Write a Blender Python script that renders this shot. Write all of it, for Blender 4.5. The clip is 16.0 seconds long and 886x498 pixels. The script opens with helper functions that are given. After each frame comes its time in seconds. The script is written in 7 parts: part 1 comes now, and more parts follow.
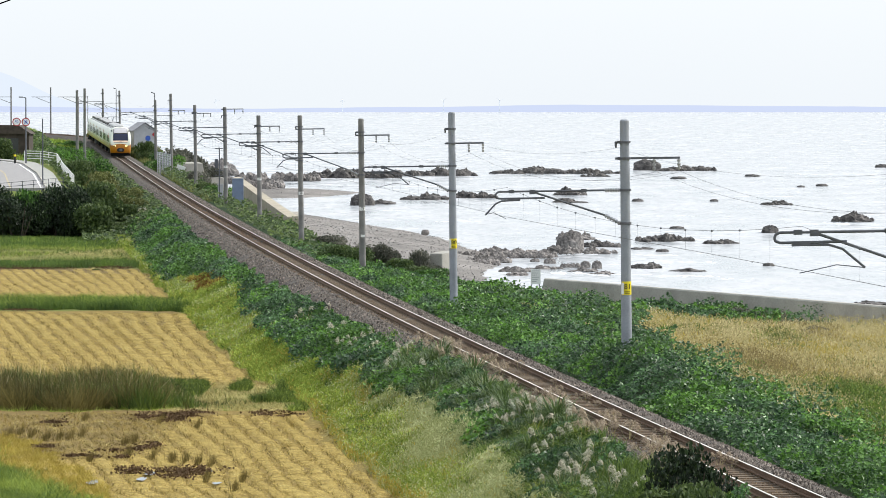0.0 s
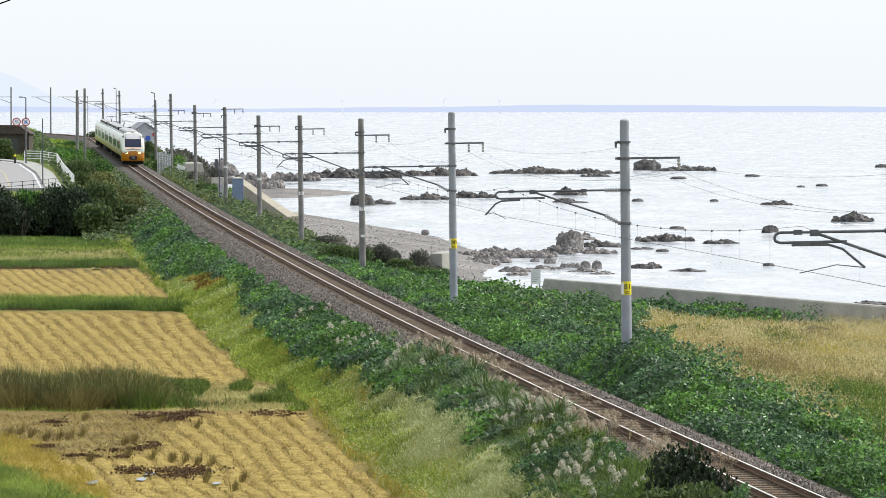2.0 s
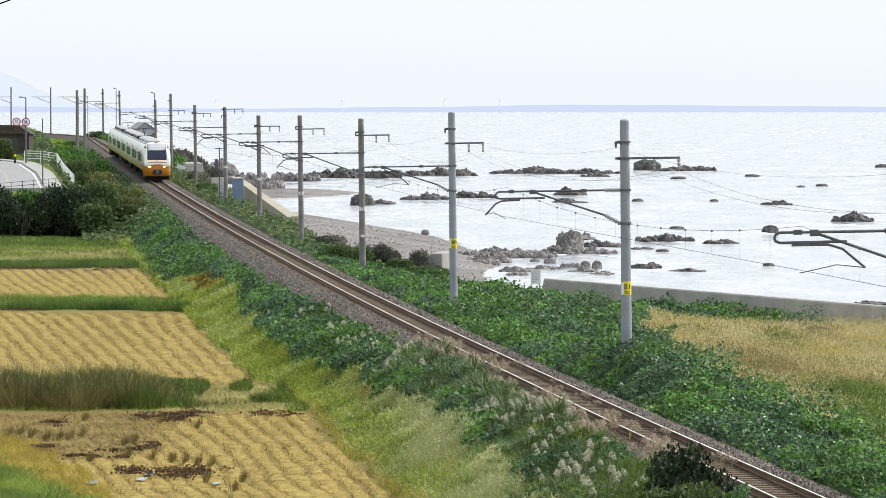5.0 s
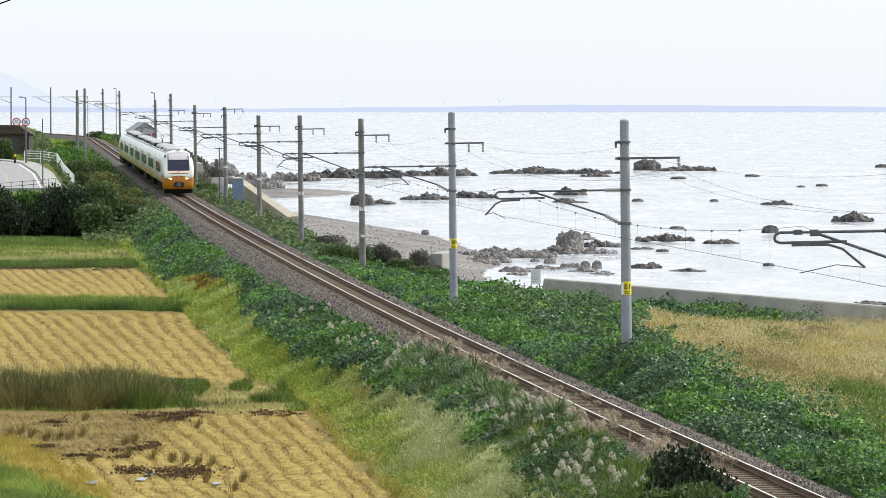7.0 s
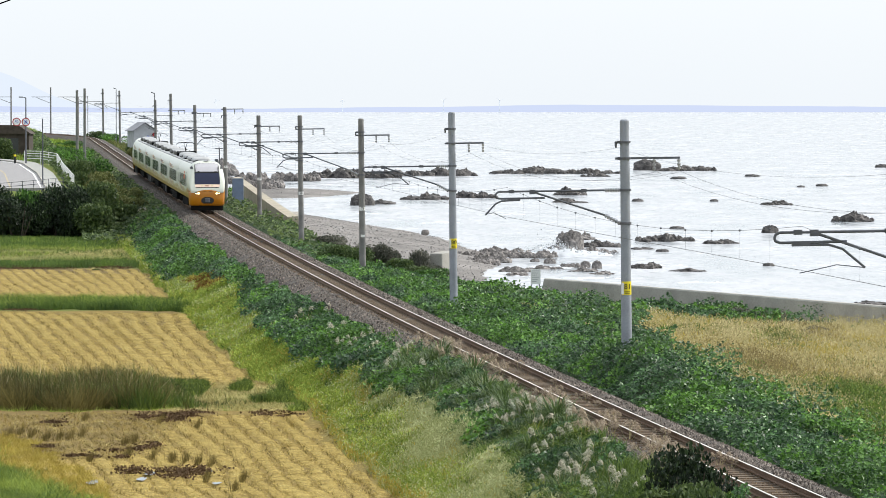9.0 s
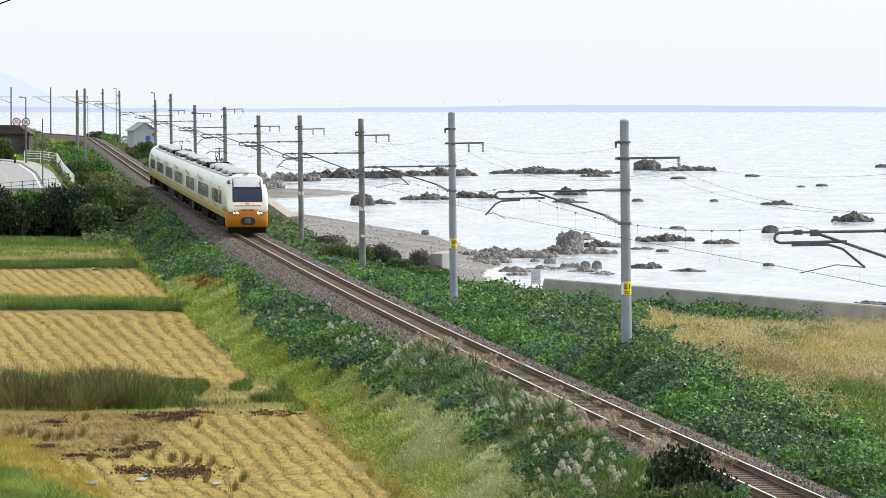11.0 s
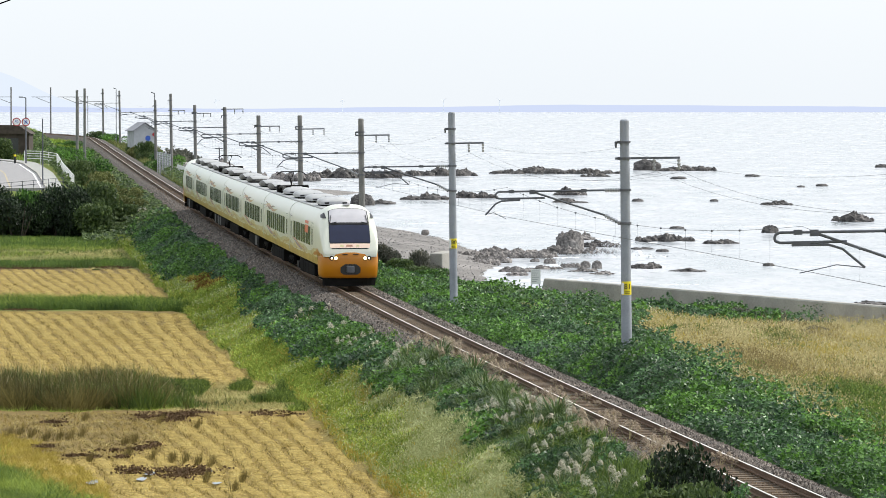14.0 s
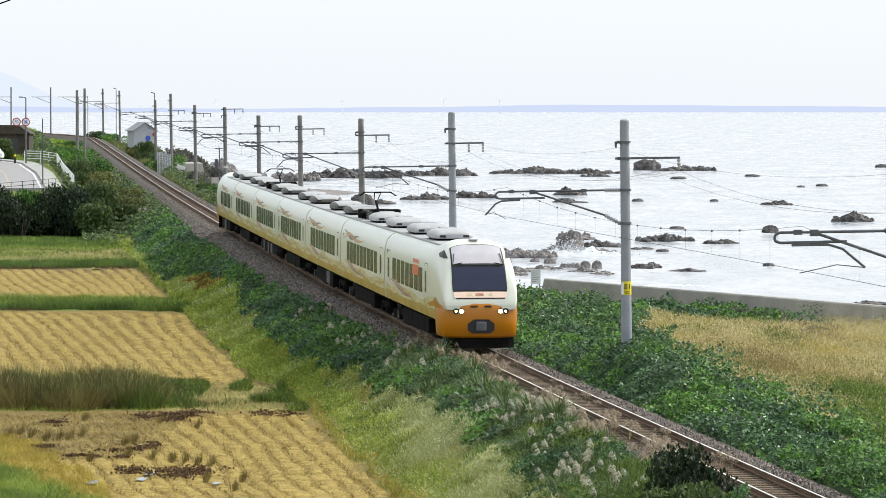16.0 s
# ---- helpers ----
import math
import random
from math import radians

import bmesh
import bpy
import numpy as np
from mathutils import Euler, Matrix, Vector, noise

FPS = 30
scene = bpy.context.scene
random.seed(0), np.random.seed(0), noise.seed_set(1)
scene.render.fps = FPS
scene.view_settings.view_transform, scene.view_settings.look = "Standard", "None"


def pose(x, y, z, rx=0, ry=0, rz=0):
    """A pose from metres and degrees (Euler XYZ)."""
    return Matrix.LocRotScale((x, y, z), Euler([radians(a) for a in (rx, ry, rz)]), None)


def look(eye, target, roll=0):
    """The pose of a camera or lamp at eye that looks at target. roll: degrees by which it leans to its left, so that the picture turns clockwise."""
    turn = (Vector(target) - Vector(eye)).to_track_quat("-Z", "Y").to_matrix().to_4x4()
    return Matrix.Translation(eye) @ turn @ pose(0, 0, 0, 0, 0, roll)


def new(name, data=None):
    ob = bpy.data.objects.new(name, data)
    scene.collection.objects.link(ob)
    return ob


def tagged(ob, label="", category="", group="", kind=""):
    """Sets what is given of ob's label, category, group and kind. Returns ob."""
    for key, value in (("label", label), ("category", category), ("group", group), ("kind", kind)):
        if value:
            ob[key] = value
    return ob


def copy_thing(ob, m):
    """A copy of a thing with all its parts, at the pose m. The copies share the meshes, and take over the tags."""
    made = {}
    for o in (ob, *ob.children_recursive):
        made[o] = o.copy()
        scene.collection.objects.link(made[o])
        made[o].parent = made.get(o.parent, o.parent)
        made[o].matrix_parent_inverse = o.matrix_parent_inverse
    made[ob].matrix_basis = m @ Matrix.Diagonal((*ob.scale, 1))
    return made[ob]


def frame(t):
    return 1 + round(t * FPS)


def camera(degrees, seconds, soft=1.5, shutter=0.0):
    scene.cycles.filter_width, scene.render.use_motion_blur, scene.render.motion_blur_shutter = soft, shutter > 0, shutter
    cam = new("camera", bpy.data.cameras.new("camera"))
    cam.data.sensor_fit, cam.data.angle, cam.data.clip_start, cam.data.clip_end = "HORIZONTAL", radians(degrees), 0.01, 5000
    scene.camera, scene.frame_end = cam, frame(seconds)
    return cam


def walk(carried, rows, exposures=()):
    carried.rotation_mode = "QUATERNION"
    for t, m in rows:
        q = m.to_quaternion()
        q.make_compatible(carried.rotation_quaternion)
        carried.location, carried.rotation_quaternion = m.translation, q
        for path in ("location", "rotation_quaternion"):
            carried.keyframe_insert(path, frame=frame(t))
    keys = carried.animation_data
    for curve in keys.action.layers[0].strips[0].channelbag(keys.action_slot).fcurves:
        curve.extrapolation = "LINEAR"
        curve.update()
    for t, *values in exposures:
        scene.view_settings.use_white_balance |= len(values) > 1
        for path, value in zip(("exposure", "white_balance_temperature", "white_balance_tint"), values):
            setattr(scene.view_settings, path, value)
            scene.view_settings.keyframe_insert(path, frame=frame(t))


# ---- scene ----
# The camera stands still on a rise above the line, with a long lens.
EYE = 16.0
cam = camera(12.09, 16.0, soft=0.75)
STAND = pose(0, 0, EYE, 90 - 1.989, 0, 0)
walk(cam, [(0.0, STAND), (16.0, STAND)], exposures=[(0.0, 0.04), (16.0, 0.04)])

# ---- light: bright hazy sky, soft sun over the sea ----
SUN_EL, SUN_AZ = 44.0, 74.0          # degrees; azimuth clockwise from +y
world = bpy.data.worlds.new("hazy_sky")
scene.world = world
world.use_nodes = True
wn, wl = world.node_tree.nodes, world.node_tree.links
sky = wn.new("ShaderNodeTexSky")
sky.sky_type, sky.sun_disc = "NISHITA", False
sky.sun_elevation, sky.sun_rotation = radians(SUN_EL), radians(SUN_AZ)
sky.dust_density, sky.air_density = 3.0, 1.0
bg = wn["Background"]
bg.inputs["Strength"].default_value = 0.16
haze = wn.new("ShaderNodeMix")
haze.data_type = "RGBA"
haze.inputs[0].default_value = 0.72
haze.inputs[7].default_value = (7.1, 7.55, 8.0, 1)
wl.new(sky.outputs[0], haze.inputs[6])
wl.new(haze.outputs[2], bg.inputs["Color"])
sun_data = bpy.data.lights.new("sun", "SUN")
sun_data.energy, sun_data.angle, sun_data.color = 3.2, radians(3), (1.0, 0.97, 0.91)
sun = new("sun", sun_data)
_a = radians(SUN_AZ)
_dir = Vector((math.sin(_a) * math.cos(radians(SUN_EL)), math.cos(_a) * math.cos(radians(SUN_EL)), math.sin(radians(SUN_EL))))
sun.matrix_basis = look(_dir * 50, (0, 0, 0))


# ---- the line of the track ----
def xt(y):
    u = (np.minimum(np.asarray(y, float), 740) - 160) / 100
    u0 = (np.asarray(y, float) - 740).clip(0)
    return 0.9154 - 11.7293 * u + 0.402 * u**2 - 0.0589 * u**3 + 0.0028 * u**4 - 0.108 * u0 - u0**2 / 520


def zt(y):
    y = np.asarray(y, float)
    u = (np.minimum(y, 740) - 160) / 100
    return EYE - 9.2365 + 0.0649 * u + 0.1243 * u**2 - 0.0072 * u**3 + (y - 740).clip(0, 160) * 0.007


def _line():
    ys = np.concatenate([np.arange(55, 740, 1.0), np.arange(740, 905, 1.0)])
    p = np.stack([xt(ys), ys, zt(ys)], 1)
    s = np.concatenate([[0], np.cumsum(np.linalg.norm(np.diff(p, axis=0), axis=1))])
    return s, p


LINE_S, LINE_P = _line()


def on_line(s):
    return np.array([np.interp(s, LINE_S, LINE_P[:, k]) for k in range(3)])


def s_at(y):
    return float(np.interp(y, LINE_P[:, 1], LINE_S))


def side_of(y):
    """Unit vector to the sea side of the line, and the heading away from the camera."""
    a, b = on_line(s_at(y) - 0.5), on_line(s_at(y) + 0.5)
    h = (b - a) / np.linalg.norm(b - a)
    n = np.array([h[1], -h[0], 0.0])
    return n / np.linalg.norm(n), h


def beside(y, d, z=0.0):
    """A place d metres to the sea side of the rail line at depth y, z above the rail tops."""
    s = s_at(y)
    n, _ = side_of(y)
    p = on_line(s) + n * d
    return Vector((p[0], p[1], p[2] + z))


def smooth(a, b, x):
    t = np.clip((np.asarray(x, float) - a) / (b - a), 0, 1)
    return t * t * (3 - 2 * t)


def value_noise(x, y, scale, seed=0):
    """Smooth noise on arrays, 0 to 1."""
    x, y = np.asarray(x, float) / scale, np.asarray(y, float) / scale
    i, j = np.floor(x).astype(np.int64), np.floor(y).astype(np.int64)
    fx, fy = x - i, y - j
    fx, fy = fx * fx * (3 - 2 * fx), fy * fy * (3 - 2 * fy)

    def h(a, b):
        n = (a * 374761393 + b * 668265263 + seed * 974711) & 0x7FFFFFFF
        n = ((n ^ (n >> 13)) * 1274126177) & 0x7FFFFFFF
        return ((n ^ (n >> 16)) & 0xFFFF) / 65535.0
    return (h(i, j) * (1 - fx) + h(i + 1, j) * fx) * (1 - fy) + (h(i, j + 1) * (1 - fx) + h(i + 1, j + 1) * fx) * fy


FIELD_Z = 4.5


def sea_edge(y):
    """How far from the line the land ends on the sea side."""
    wall = 6.55 + (260.6 - y) * 0.485 - xt(y)
    return np.where(y < 260.6, wall, 11.5 - 1.5 * smooth(262, 330, y))


def land(x, y):
    """Height of the ground."""
    x, y = np.asarray(x, float), np.asarray(y, float)
    d, r = x - xt(y), zt(y)
    field = np.interp(y, (364, 376, 387, 450, 560, 800), (FIELD_Z, 6.6, 7.9, 9.4, 10.7, 11.4))
    field = np.where(d > -11.5, field + (r - 0.8 - field) * smooth(-11.5, -7.0, d) * smooth(352, 380, y), field)
    bank_l = r - 0.95 + (field - (r - 0.95)) * smooth(-3.0, -7.0, d)
    rough = (value_noise(x, y, 6, 3) - 0.5) * 0.35 + (value_noise(x, y, 1.6, 4) - 0.5) * 0.24
    flat = smooth(-6.6, -7.4, d) * (1 - smooth(330, 360, y))
    left = bank_l + rough * smooth(-2.6, -4.5, d) * (1 - 0.85 * flat)
    near = np.maximum(r - 0.95 - 0.3 * smooth(3, 9, d) - 0.07 * (d - 9).clip(0), 4.0)
    w = (6.55 + (260.6 - y) * 0.485 - x) * 0.9
    near = near - (near - 4.05) * smooth(22, 1, w) * smooth(8, 16, d)
    far = r - 0.95 - 1.3 * smooth(3, 9, d)
    k = smooth(250, 330, y)
    edge = sea_edge(y)
    right = near * (1 - k) + far * k + rough * smooth(2.6, 4.5, d)
    right = right - 0.4 * smooth(225, 250, y) * smooth(330, 290, y) * smooth(5, 9, d)
    over = d - edge
    drop_near = right + (-2.5 - right) * smooth(0.0, 2.0, over)
    reach = np.interp(y, (330, 380, 414, 450, 493, 530, 566, 586, 640, 700), (17, 17, 22, 25, 26, 24, 20, 15, 13, 16))
    beach = 3.0 - 3.0 * ((over - 4) / (reach - 4)).clip(0, 1.7) + rough * 0.5
    drop_far = right + (beach - right) * smooth(-4, 5, over)
    kk = smooth(262, 300, y)
    right = np.where(over > -4, drop_near * (1 - kk) + drop_far * kk, right)
    # gravel spit out in the bay
    spit = 0.7 - 1.1 * (((x + 29 + 5 * (value_noise(x, y, 14, 111) - 0.5)) / 17) ** 2 + ((y - 745) / 46) ** 2) + rough * 0.4
    right = np.where(y > 640, np.maximum(right, np.maximum(spit, -2.0)), right)
    # mound of growth at the foot of the nearest pole
    right = right + 1.35 * np.exp(-((d - 4.4) / 2.1) ** 2 - ((y - 146.5) / 8.5) ** 2) * smooth(2.7, 4.3, d)
    return np.where(d < 0, left, right)


def strip_edge(x, y):
    """Where the grass strip below the bank meets the creeper, from the line."""
    e = np.interp(y, (95, 117, 128, 138, 147, 155, 174, 191, 215, 228, 240, 250, 257, 264, 300, 350), (-4.3, -4.25, -3.9, -3.5, -4.05, -4.2, -5.2, -5.4, -5.0, -4.1, -4.2, -4.3, -5.2, -6.7, -6.6, -6.0))
    return e + 0.7 * (value_noise(x, y, 2.2, 43) - 0.5) + 0.5 * (value_noise(x, y, 0.7, 95) - 0.5)


def field_edge(x, y):
    """Where the stubble fields meet the grass strip, from the line."""
    e = np.interp(y, (100, 122, 134, 143, 156, 170, 180, 300), (-6.8, -6.8, -6.6, -6.5, -6.15, -6.6, -7.0, -6.9))
    return e + 0.55 * (value_noise(x, y, 2.5, 44) - 0.5) + 0.3 * (value_noise(x, y, 0.6, 96) - 0.5)


# ---- helpers for meshes ----
def part(name, bm, material, parent=None, label=""):
    me = bpy.data.meshes.new(name)
    bm.to_mesh(me)
    bm.free()
    ob = new(name, me)
    for m in (material if isinstance(material, (list, tuple)) else [material]):
        me.materials.append(m)
    if parent is not None:
        ob.parent = parent
    if label:
        tagged(ob, label)
    return ob


def mesh_of(name, verts, faces, material, parent=None, smooth_shade=False):
    """A mesh from an array of vertices and an array of faces of one length."""
    verts, faces = np.asarray(verts, np.float32), np.asarray(faces, np.int32)
    me = bpy.data.meshes.new(name)
    me.vertices.add(len(verts))
    me.vertices.foreach_set("co", verts.ravel())
    n = faces.shape[1]
    me.loops.add(faces.size)
    me.loops.foreach_set("vertex_index", faces.ravel())
    me.polygons.add(len(faces))
    me.polygons.foreach_set("loop_start", np.arange(0, faces.size, n, dtype=np.int32))
    me.polygons.foreach_set("use_smooth", np.full(len(faces), smooth_shade))
    me.update(calc_edges=True)
    me.materials.append(material)
    ob = new(name, me)
    if parent is not None:
        ob.parent = parent
    return ob


def thing(name, m, label, category, group="", kind=""):
    ob = new(name)
    ob.empty_display_size = 0.2
    ob.matrix_basis = m
    return tagged(ob, label, category, group, kind)


def box(bm, x0, x1, y0, y1, z0, z1, bevel=0.0):
    r = bmesh.ops.create_cube(bm, size=1.0)
    for v in r["verts"]:
        v.co = Vector(((x0 + x1) / 2 + v.co.x * (x1 - x0), (y0 + y1) / 2 + v.co.y * (y1 - y0), (z0 + z1) / 2 + v.co.z * (z1 - z0)))
    if bevel:
        es = {e for v in r["verts"] for e in v.link_edges}
        bmesh.ops.bevel(bm, geom=list(es), offset=bevel, segments=2, affect="EDGES", profile=0.5)
    return bm


def rod(bm, a, b, r, r2=None, n=8):
    a, b = Vector(a), Vector(b)
    m = Matrix.Translation((a + b) / 2) @ (b - a).to_track_quat("Z", "Y").to_matrix().to_4x4()
    bmesh.ops.create_cone(bm, cap_ends=True, segments=n, radius1=r, radius2=r if r2 is None else r2, depth=(b - a).length, matrix=m)
    return bm


def pipe(bm, pts, r, n=6):
    for a, b in zip(pts[:-1], pts[1:]):
        rod(bm, a, b, r, n=n)
    return bm


def shade_smooth(ob, angle=40):
    for p in ob.data.polygons:
        p.use_smooth = True
    ob.data.set_sharp_from_angle(angle=radians(angle))
    return ob


# ---- materials ----
def mat(name, color, rough=0.7, metal=0.0, vary=0.15, scale=3.0, bump=0.0, bump_scale=40.0, spec=0.5, fine=0.0, fine_scale=60.0, second=None, coords="Object"):
    """A surface with variation at two scales; second: a colour mixed in as blotches."""
    m = bpy.data.materials.new(name)
    m.use_nodes = True
    n, l = m.node_tree.nodes, m.node_tree.links
    b = n["Principled BSDF"]
    b.inputs["Roughness"].default_value, b.inputs["Metallic"].default_value = rough, metal
    b.inputs["Specular IOR Level"].default_value = spec
    tc = n.new("ShaderNodeTexCoord")
    no = n.new("ShaderNodeTexNoise")
    no.inputs["Scale"].default_value, no.inputs["Detail"].default_value = scale, 5
    l.new(tc.outputs[coords], no.inputs["Vector"])
    ramp = n.new("ShaderNodeValToRGB")
    ramp.color_ramp.elements[0].position, ramp.color_ramp.elements[1].position = 0.3, 0.7
    c2 = second or [c * (1 + vary) for c in color]
    ramp.color_ramp.elements[0].color = (*[c * (1 - vary) for c in color], 1)
    ramp.color_ramp.elements[1].color = (*c2, 1)
    l.new(no.outputs["Fac"], ramp.inputs["Fac"])
    out = ramp.outputs["Color"]
    if fine:
        nf = n.new("ShaderNodeTexNoise")
        nf.inputs["Scale"].default_value, nf.inputs["Detail"].default_value = fine_scale, 3
        l.new(tc.outputs[coords], nf.inputs["Vector"])
        mr = n.new("ShaderNodeMapRange")
        mr.inputs[1].default_value, mr.inputs[2].default_value, mr.inputs[3].default_value, mr.inputs[4].default_value = 0.3, 0.7, 1 - fine, 1 + fine
        l.new(nf.outputs["Fac"], mr.inputs[0])
        mu = n.new("ShaderNodeMix")
        mu.data_type, mu.blend_type = "RGBA", "MULTIPLY"
        mu.inputs[0].default_value = 1.0
        l.new(out, mu.inputs[6])
        l.new(mr.outputs[0], mu.inputs[7])
        out = mu.outputs[2]
    l.new(out, b.inputs["Base Color"])
    if bump:
        nb = n.new("ShaderNodeTexNoise")
        nb.inputs["Scale"].default_value, nb.inputs["Detail"].default_value = bump_scale, 4
        l.new(tc.outputs[coords], nb.inputs["Vector"])
        bp = n.new("ShaderNodeBump")
        bp.inputs["Strength"].default_value, bp.inputs["Distance"].default_value = bump, 0.02
        l.new(nb.outputs["Fac"], bp.inputs["Height"])
        l.new(bp.outputs[0], b.inputs["Normal"])
    return m


def leaf_mat(name, dark, light, rough=0.5, trans=0.35, spec=0.5):
    """Leaves and blades: colour varies from island to island, light passes through."""
    m = bpy.data.materials.new(name)
    m.use_nodes = True
    n, l = m.node_tree.nodes, m.node_tree.links
    b = n["Principled BSDF"]
    b.inputs["Roughness"].default_value = rough
    b.inputs["Specular IOR Level"].default_value = spec
    g = n.new("ShaderNodeNewGeometry")
    tc = n.new("ShaderNodeTexCoord")
    no = n.new("ShaderNodeTexNoise")
    no.inputs["Scale"].default_value = 0.45
    l.new(tc.outputs["Object"], no.inputs["Vector"])
    mid = n.new("ShaderNodeMath")
    mid.operation = "MULTIPLY_ADD"
    mid.inputs[1].default_value = 0.8
    l.new(g.outputs["Random Per Island"], mid.inputs[0])
    sc = n.new("ShaderNodeMath")
    sc.operation = "MULTIPLY_ADD"
    sc.inputs[1].default_value, sc.inputs[2].default_value = 1.4, -0.56
    l.new(no.outputs["Fac"], sc.inputs[0])
    l.new(sc.outputs[0], mid.inputs[2])
    ramp = n.new("ShaderNodeValToRGB")
    ramp.color_ramp.elements[0].color, ramp.color_ramp.elements[1].color = (*dark, 1), (*light, 1)
    stop = ramp.color_ramp.elements.new(0.6)
    stop.color = (*[a * 0.66 + c * 0.34 for a, c in zip(dark, light)], 1)
    l.new(mid.outputs[0], ramp.inputs["Fac"])
    l.new(ramp.outputs["Color"], b.inputs["Base Color"])
    tr = n.new("ShaderNodeBsdfTranslucent")
    l.new(ramp.outputs["Color"], tr.inputs["Color"])
    mx = n.new("ShaderNodeMixShader")
    mx.inputs[0].default_value = trans
    l.new(b.outputs[0], mx.inputs[1])
    l.new(tr.outputs[0], mx.inputs[2])
    l.new(mx.outputs[0], n["Material Output"].inputs["Surface"])
    return m


def glow_mat(name, color, strength):
    m = bpy.data.materials.new(name)
    m.use_nodes = True
    b = m.node_tree.nodes["Principled BSDF"]
    b.inputs["Base Color"].default_value = (*color, 1)
    b.inputs["Emission Color"].default_value = (*color, 1)
    b.inputs["Emission Strength"].default_value = strength
    return m


def ground_mat():
    m = mat("ground_cover", (0.1, 0.1, 0.05), rough=0.95, fine=0.35, fine_scale=9.0, bump=0.8, bump_scale=6.0, spec=0.1)
    n, l = m.node_tree.nodes, m.node_tree.links
    at = n.new("ShaderNodeVertexColor")
    at.layer_name = "cover"
    for nd in n:
        if nd.type == "MIX" and nd.blend_type == "MULTIPLY":
            l.new(at.outputs["Color"], nd.inputs[6])
    return m


def water_mat():
    m = bpy.data.materials.new("sea_water")
    m.use_nodes = True
    n, l = m.node_tree.nodes, m.node_tree.links
    b = n["Principled BSDF"]
    b.inputs["Base Color"].default_value = (0.25, 0.285, 0.31, 1)
    b.inputs["Roughness"].default_value = 0.12
    b.inputs["IOR"].default_value = 1.33
    tc = n.new("ShaderNodeTexCoord")
    mp = n.new("ShaderNodeMapping")
    mp.inputs["Scale"].default_value = (0.12, 0.035, 1)
    l.new(tc.outputs["Object"], mp.inputs["Vector"])
    # The pale patches are foam, and also sky glare painted over open water.
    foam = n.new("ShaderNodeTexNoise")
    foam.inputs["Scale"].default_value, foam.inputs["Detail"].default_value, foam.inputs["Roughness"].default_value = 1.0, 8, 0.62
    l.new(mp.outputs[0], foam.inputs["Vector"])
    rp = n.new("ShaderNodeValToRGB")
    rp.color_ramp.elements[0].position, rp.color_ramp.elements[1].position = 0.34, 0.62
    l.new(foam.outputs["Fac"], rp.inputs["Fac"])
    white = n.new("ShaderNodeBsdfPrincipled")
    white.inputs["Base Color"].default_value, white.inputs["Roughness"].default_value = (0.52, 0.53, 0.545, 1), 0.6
    mx = n.new("ShaderNodeMixShader")
    mp2 = n.new("ShaderNodeMapping")
    mp2.inputs["Scale"].default_value = (0.55, 0.14, 1)
    l.new(tc.outputs["Object"], mp2.inputs["Vector"])
    # This noise thins the white into grey, painting the shading of small ripples.
    chop = n.new("ShaderNodeTexNoise")
    chop.inputs["Scale"].default_value, chop.inputs["Detail"].default_value = 1.0, 6
    l.new(mp2.outputs[0], chop.inputs["Vector"])
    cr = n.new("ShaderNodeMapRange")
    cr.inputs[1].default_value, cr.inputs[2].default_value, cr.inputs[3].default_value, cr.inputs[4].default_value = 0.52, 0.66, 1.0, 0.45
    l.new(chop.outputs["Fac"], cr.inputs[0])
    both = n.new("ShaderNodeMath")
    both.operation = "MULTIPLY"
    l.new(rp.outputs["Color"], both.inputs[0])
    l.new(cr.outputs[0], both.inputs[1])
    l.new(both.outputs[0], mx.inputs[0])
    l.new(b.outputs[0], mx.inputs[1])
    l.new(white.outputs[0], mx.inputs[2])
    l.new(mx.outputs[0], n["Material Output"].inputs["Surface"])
    rip = n.new("ShaderNodeTexNoise")
    rip.inputs["Scale"].default_value, rip.inputs["Detail"].default_value = 0.6, 6
    l.new(tc.outputs["Object"], rip.inputs["Vector"])
    bp = n.new("ShaderNodeBump")
    bp.inputs["Strength"].default_value, bp.inputs["Distance"].default_value = 0.12, 0.25
    l.new(rip.outputs["Fac"], bp.inputs["Height"])
    l.new(bp.outputs[0], b.inputs["Normal"])
    return m


M_GROUND = ground_mat()
M_WATER = water_mat()
M_BALLAST = mat("ballast_stone", (0.10, 0.087, 0.076), rough=0.95, vary=0.35, scale=9, fine=0.55, fine_scale=22, bump=1.0, bump_scale=18, spec=0.2)
M_STONE = mat("crushed_stone", (0.21, 0.19, 0.18), rough=0.9, vary=0.45, scale=2.0, spec=0.2)
M_RAIL_SIDE = mat("rusty_rail", (0.135, 0.083, 0.05), rough=0.85, vary=0.3, scale=6, spec=0.3)
M_RAIL_TOP = mat("polished_rail_head", (0.90, 0.83, 0.71), rough=0.3, metal=1.0, vary=0.05)
M_SLEEPER = mat("concrete_sleeper", (0.135, 0.098, 0.062), rough=0.9, vary=0.3, scale=4, fine=0.25)
M_POLE = mat("spun_concrete_pole", (0.275, 0.295, 0.33), rough=0.85, vary=0.15, scale=1.5, fine=0.12, fine_scale=30)
M_POLE_OLD = mat("weathered_concrete_pole", (0.19, 0.185, 0.175), rough=0.9, vary=0.25, scale=1.5, fine=0.15, fine_scale=30)
M_STEEL = mat("galvanised_steel_dark", (0.12, 0.125, 0.14), rough=0.6, metal=0.4, vary=0.2)
M_WIRE = mat("dark_wire", (0.10, 0.10, 0.11), rough=0.6, metal=0.3)
M_PORCELAIN = mat("grey_porcelain", (0.35, 0.35, 0.36), rough=0.3)
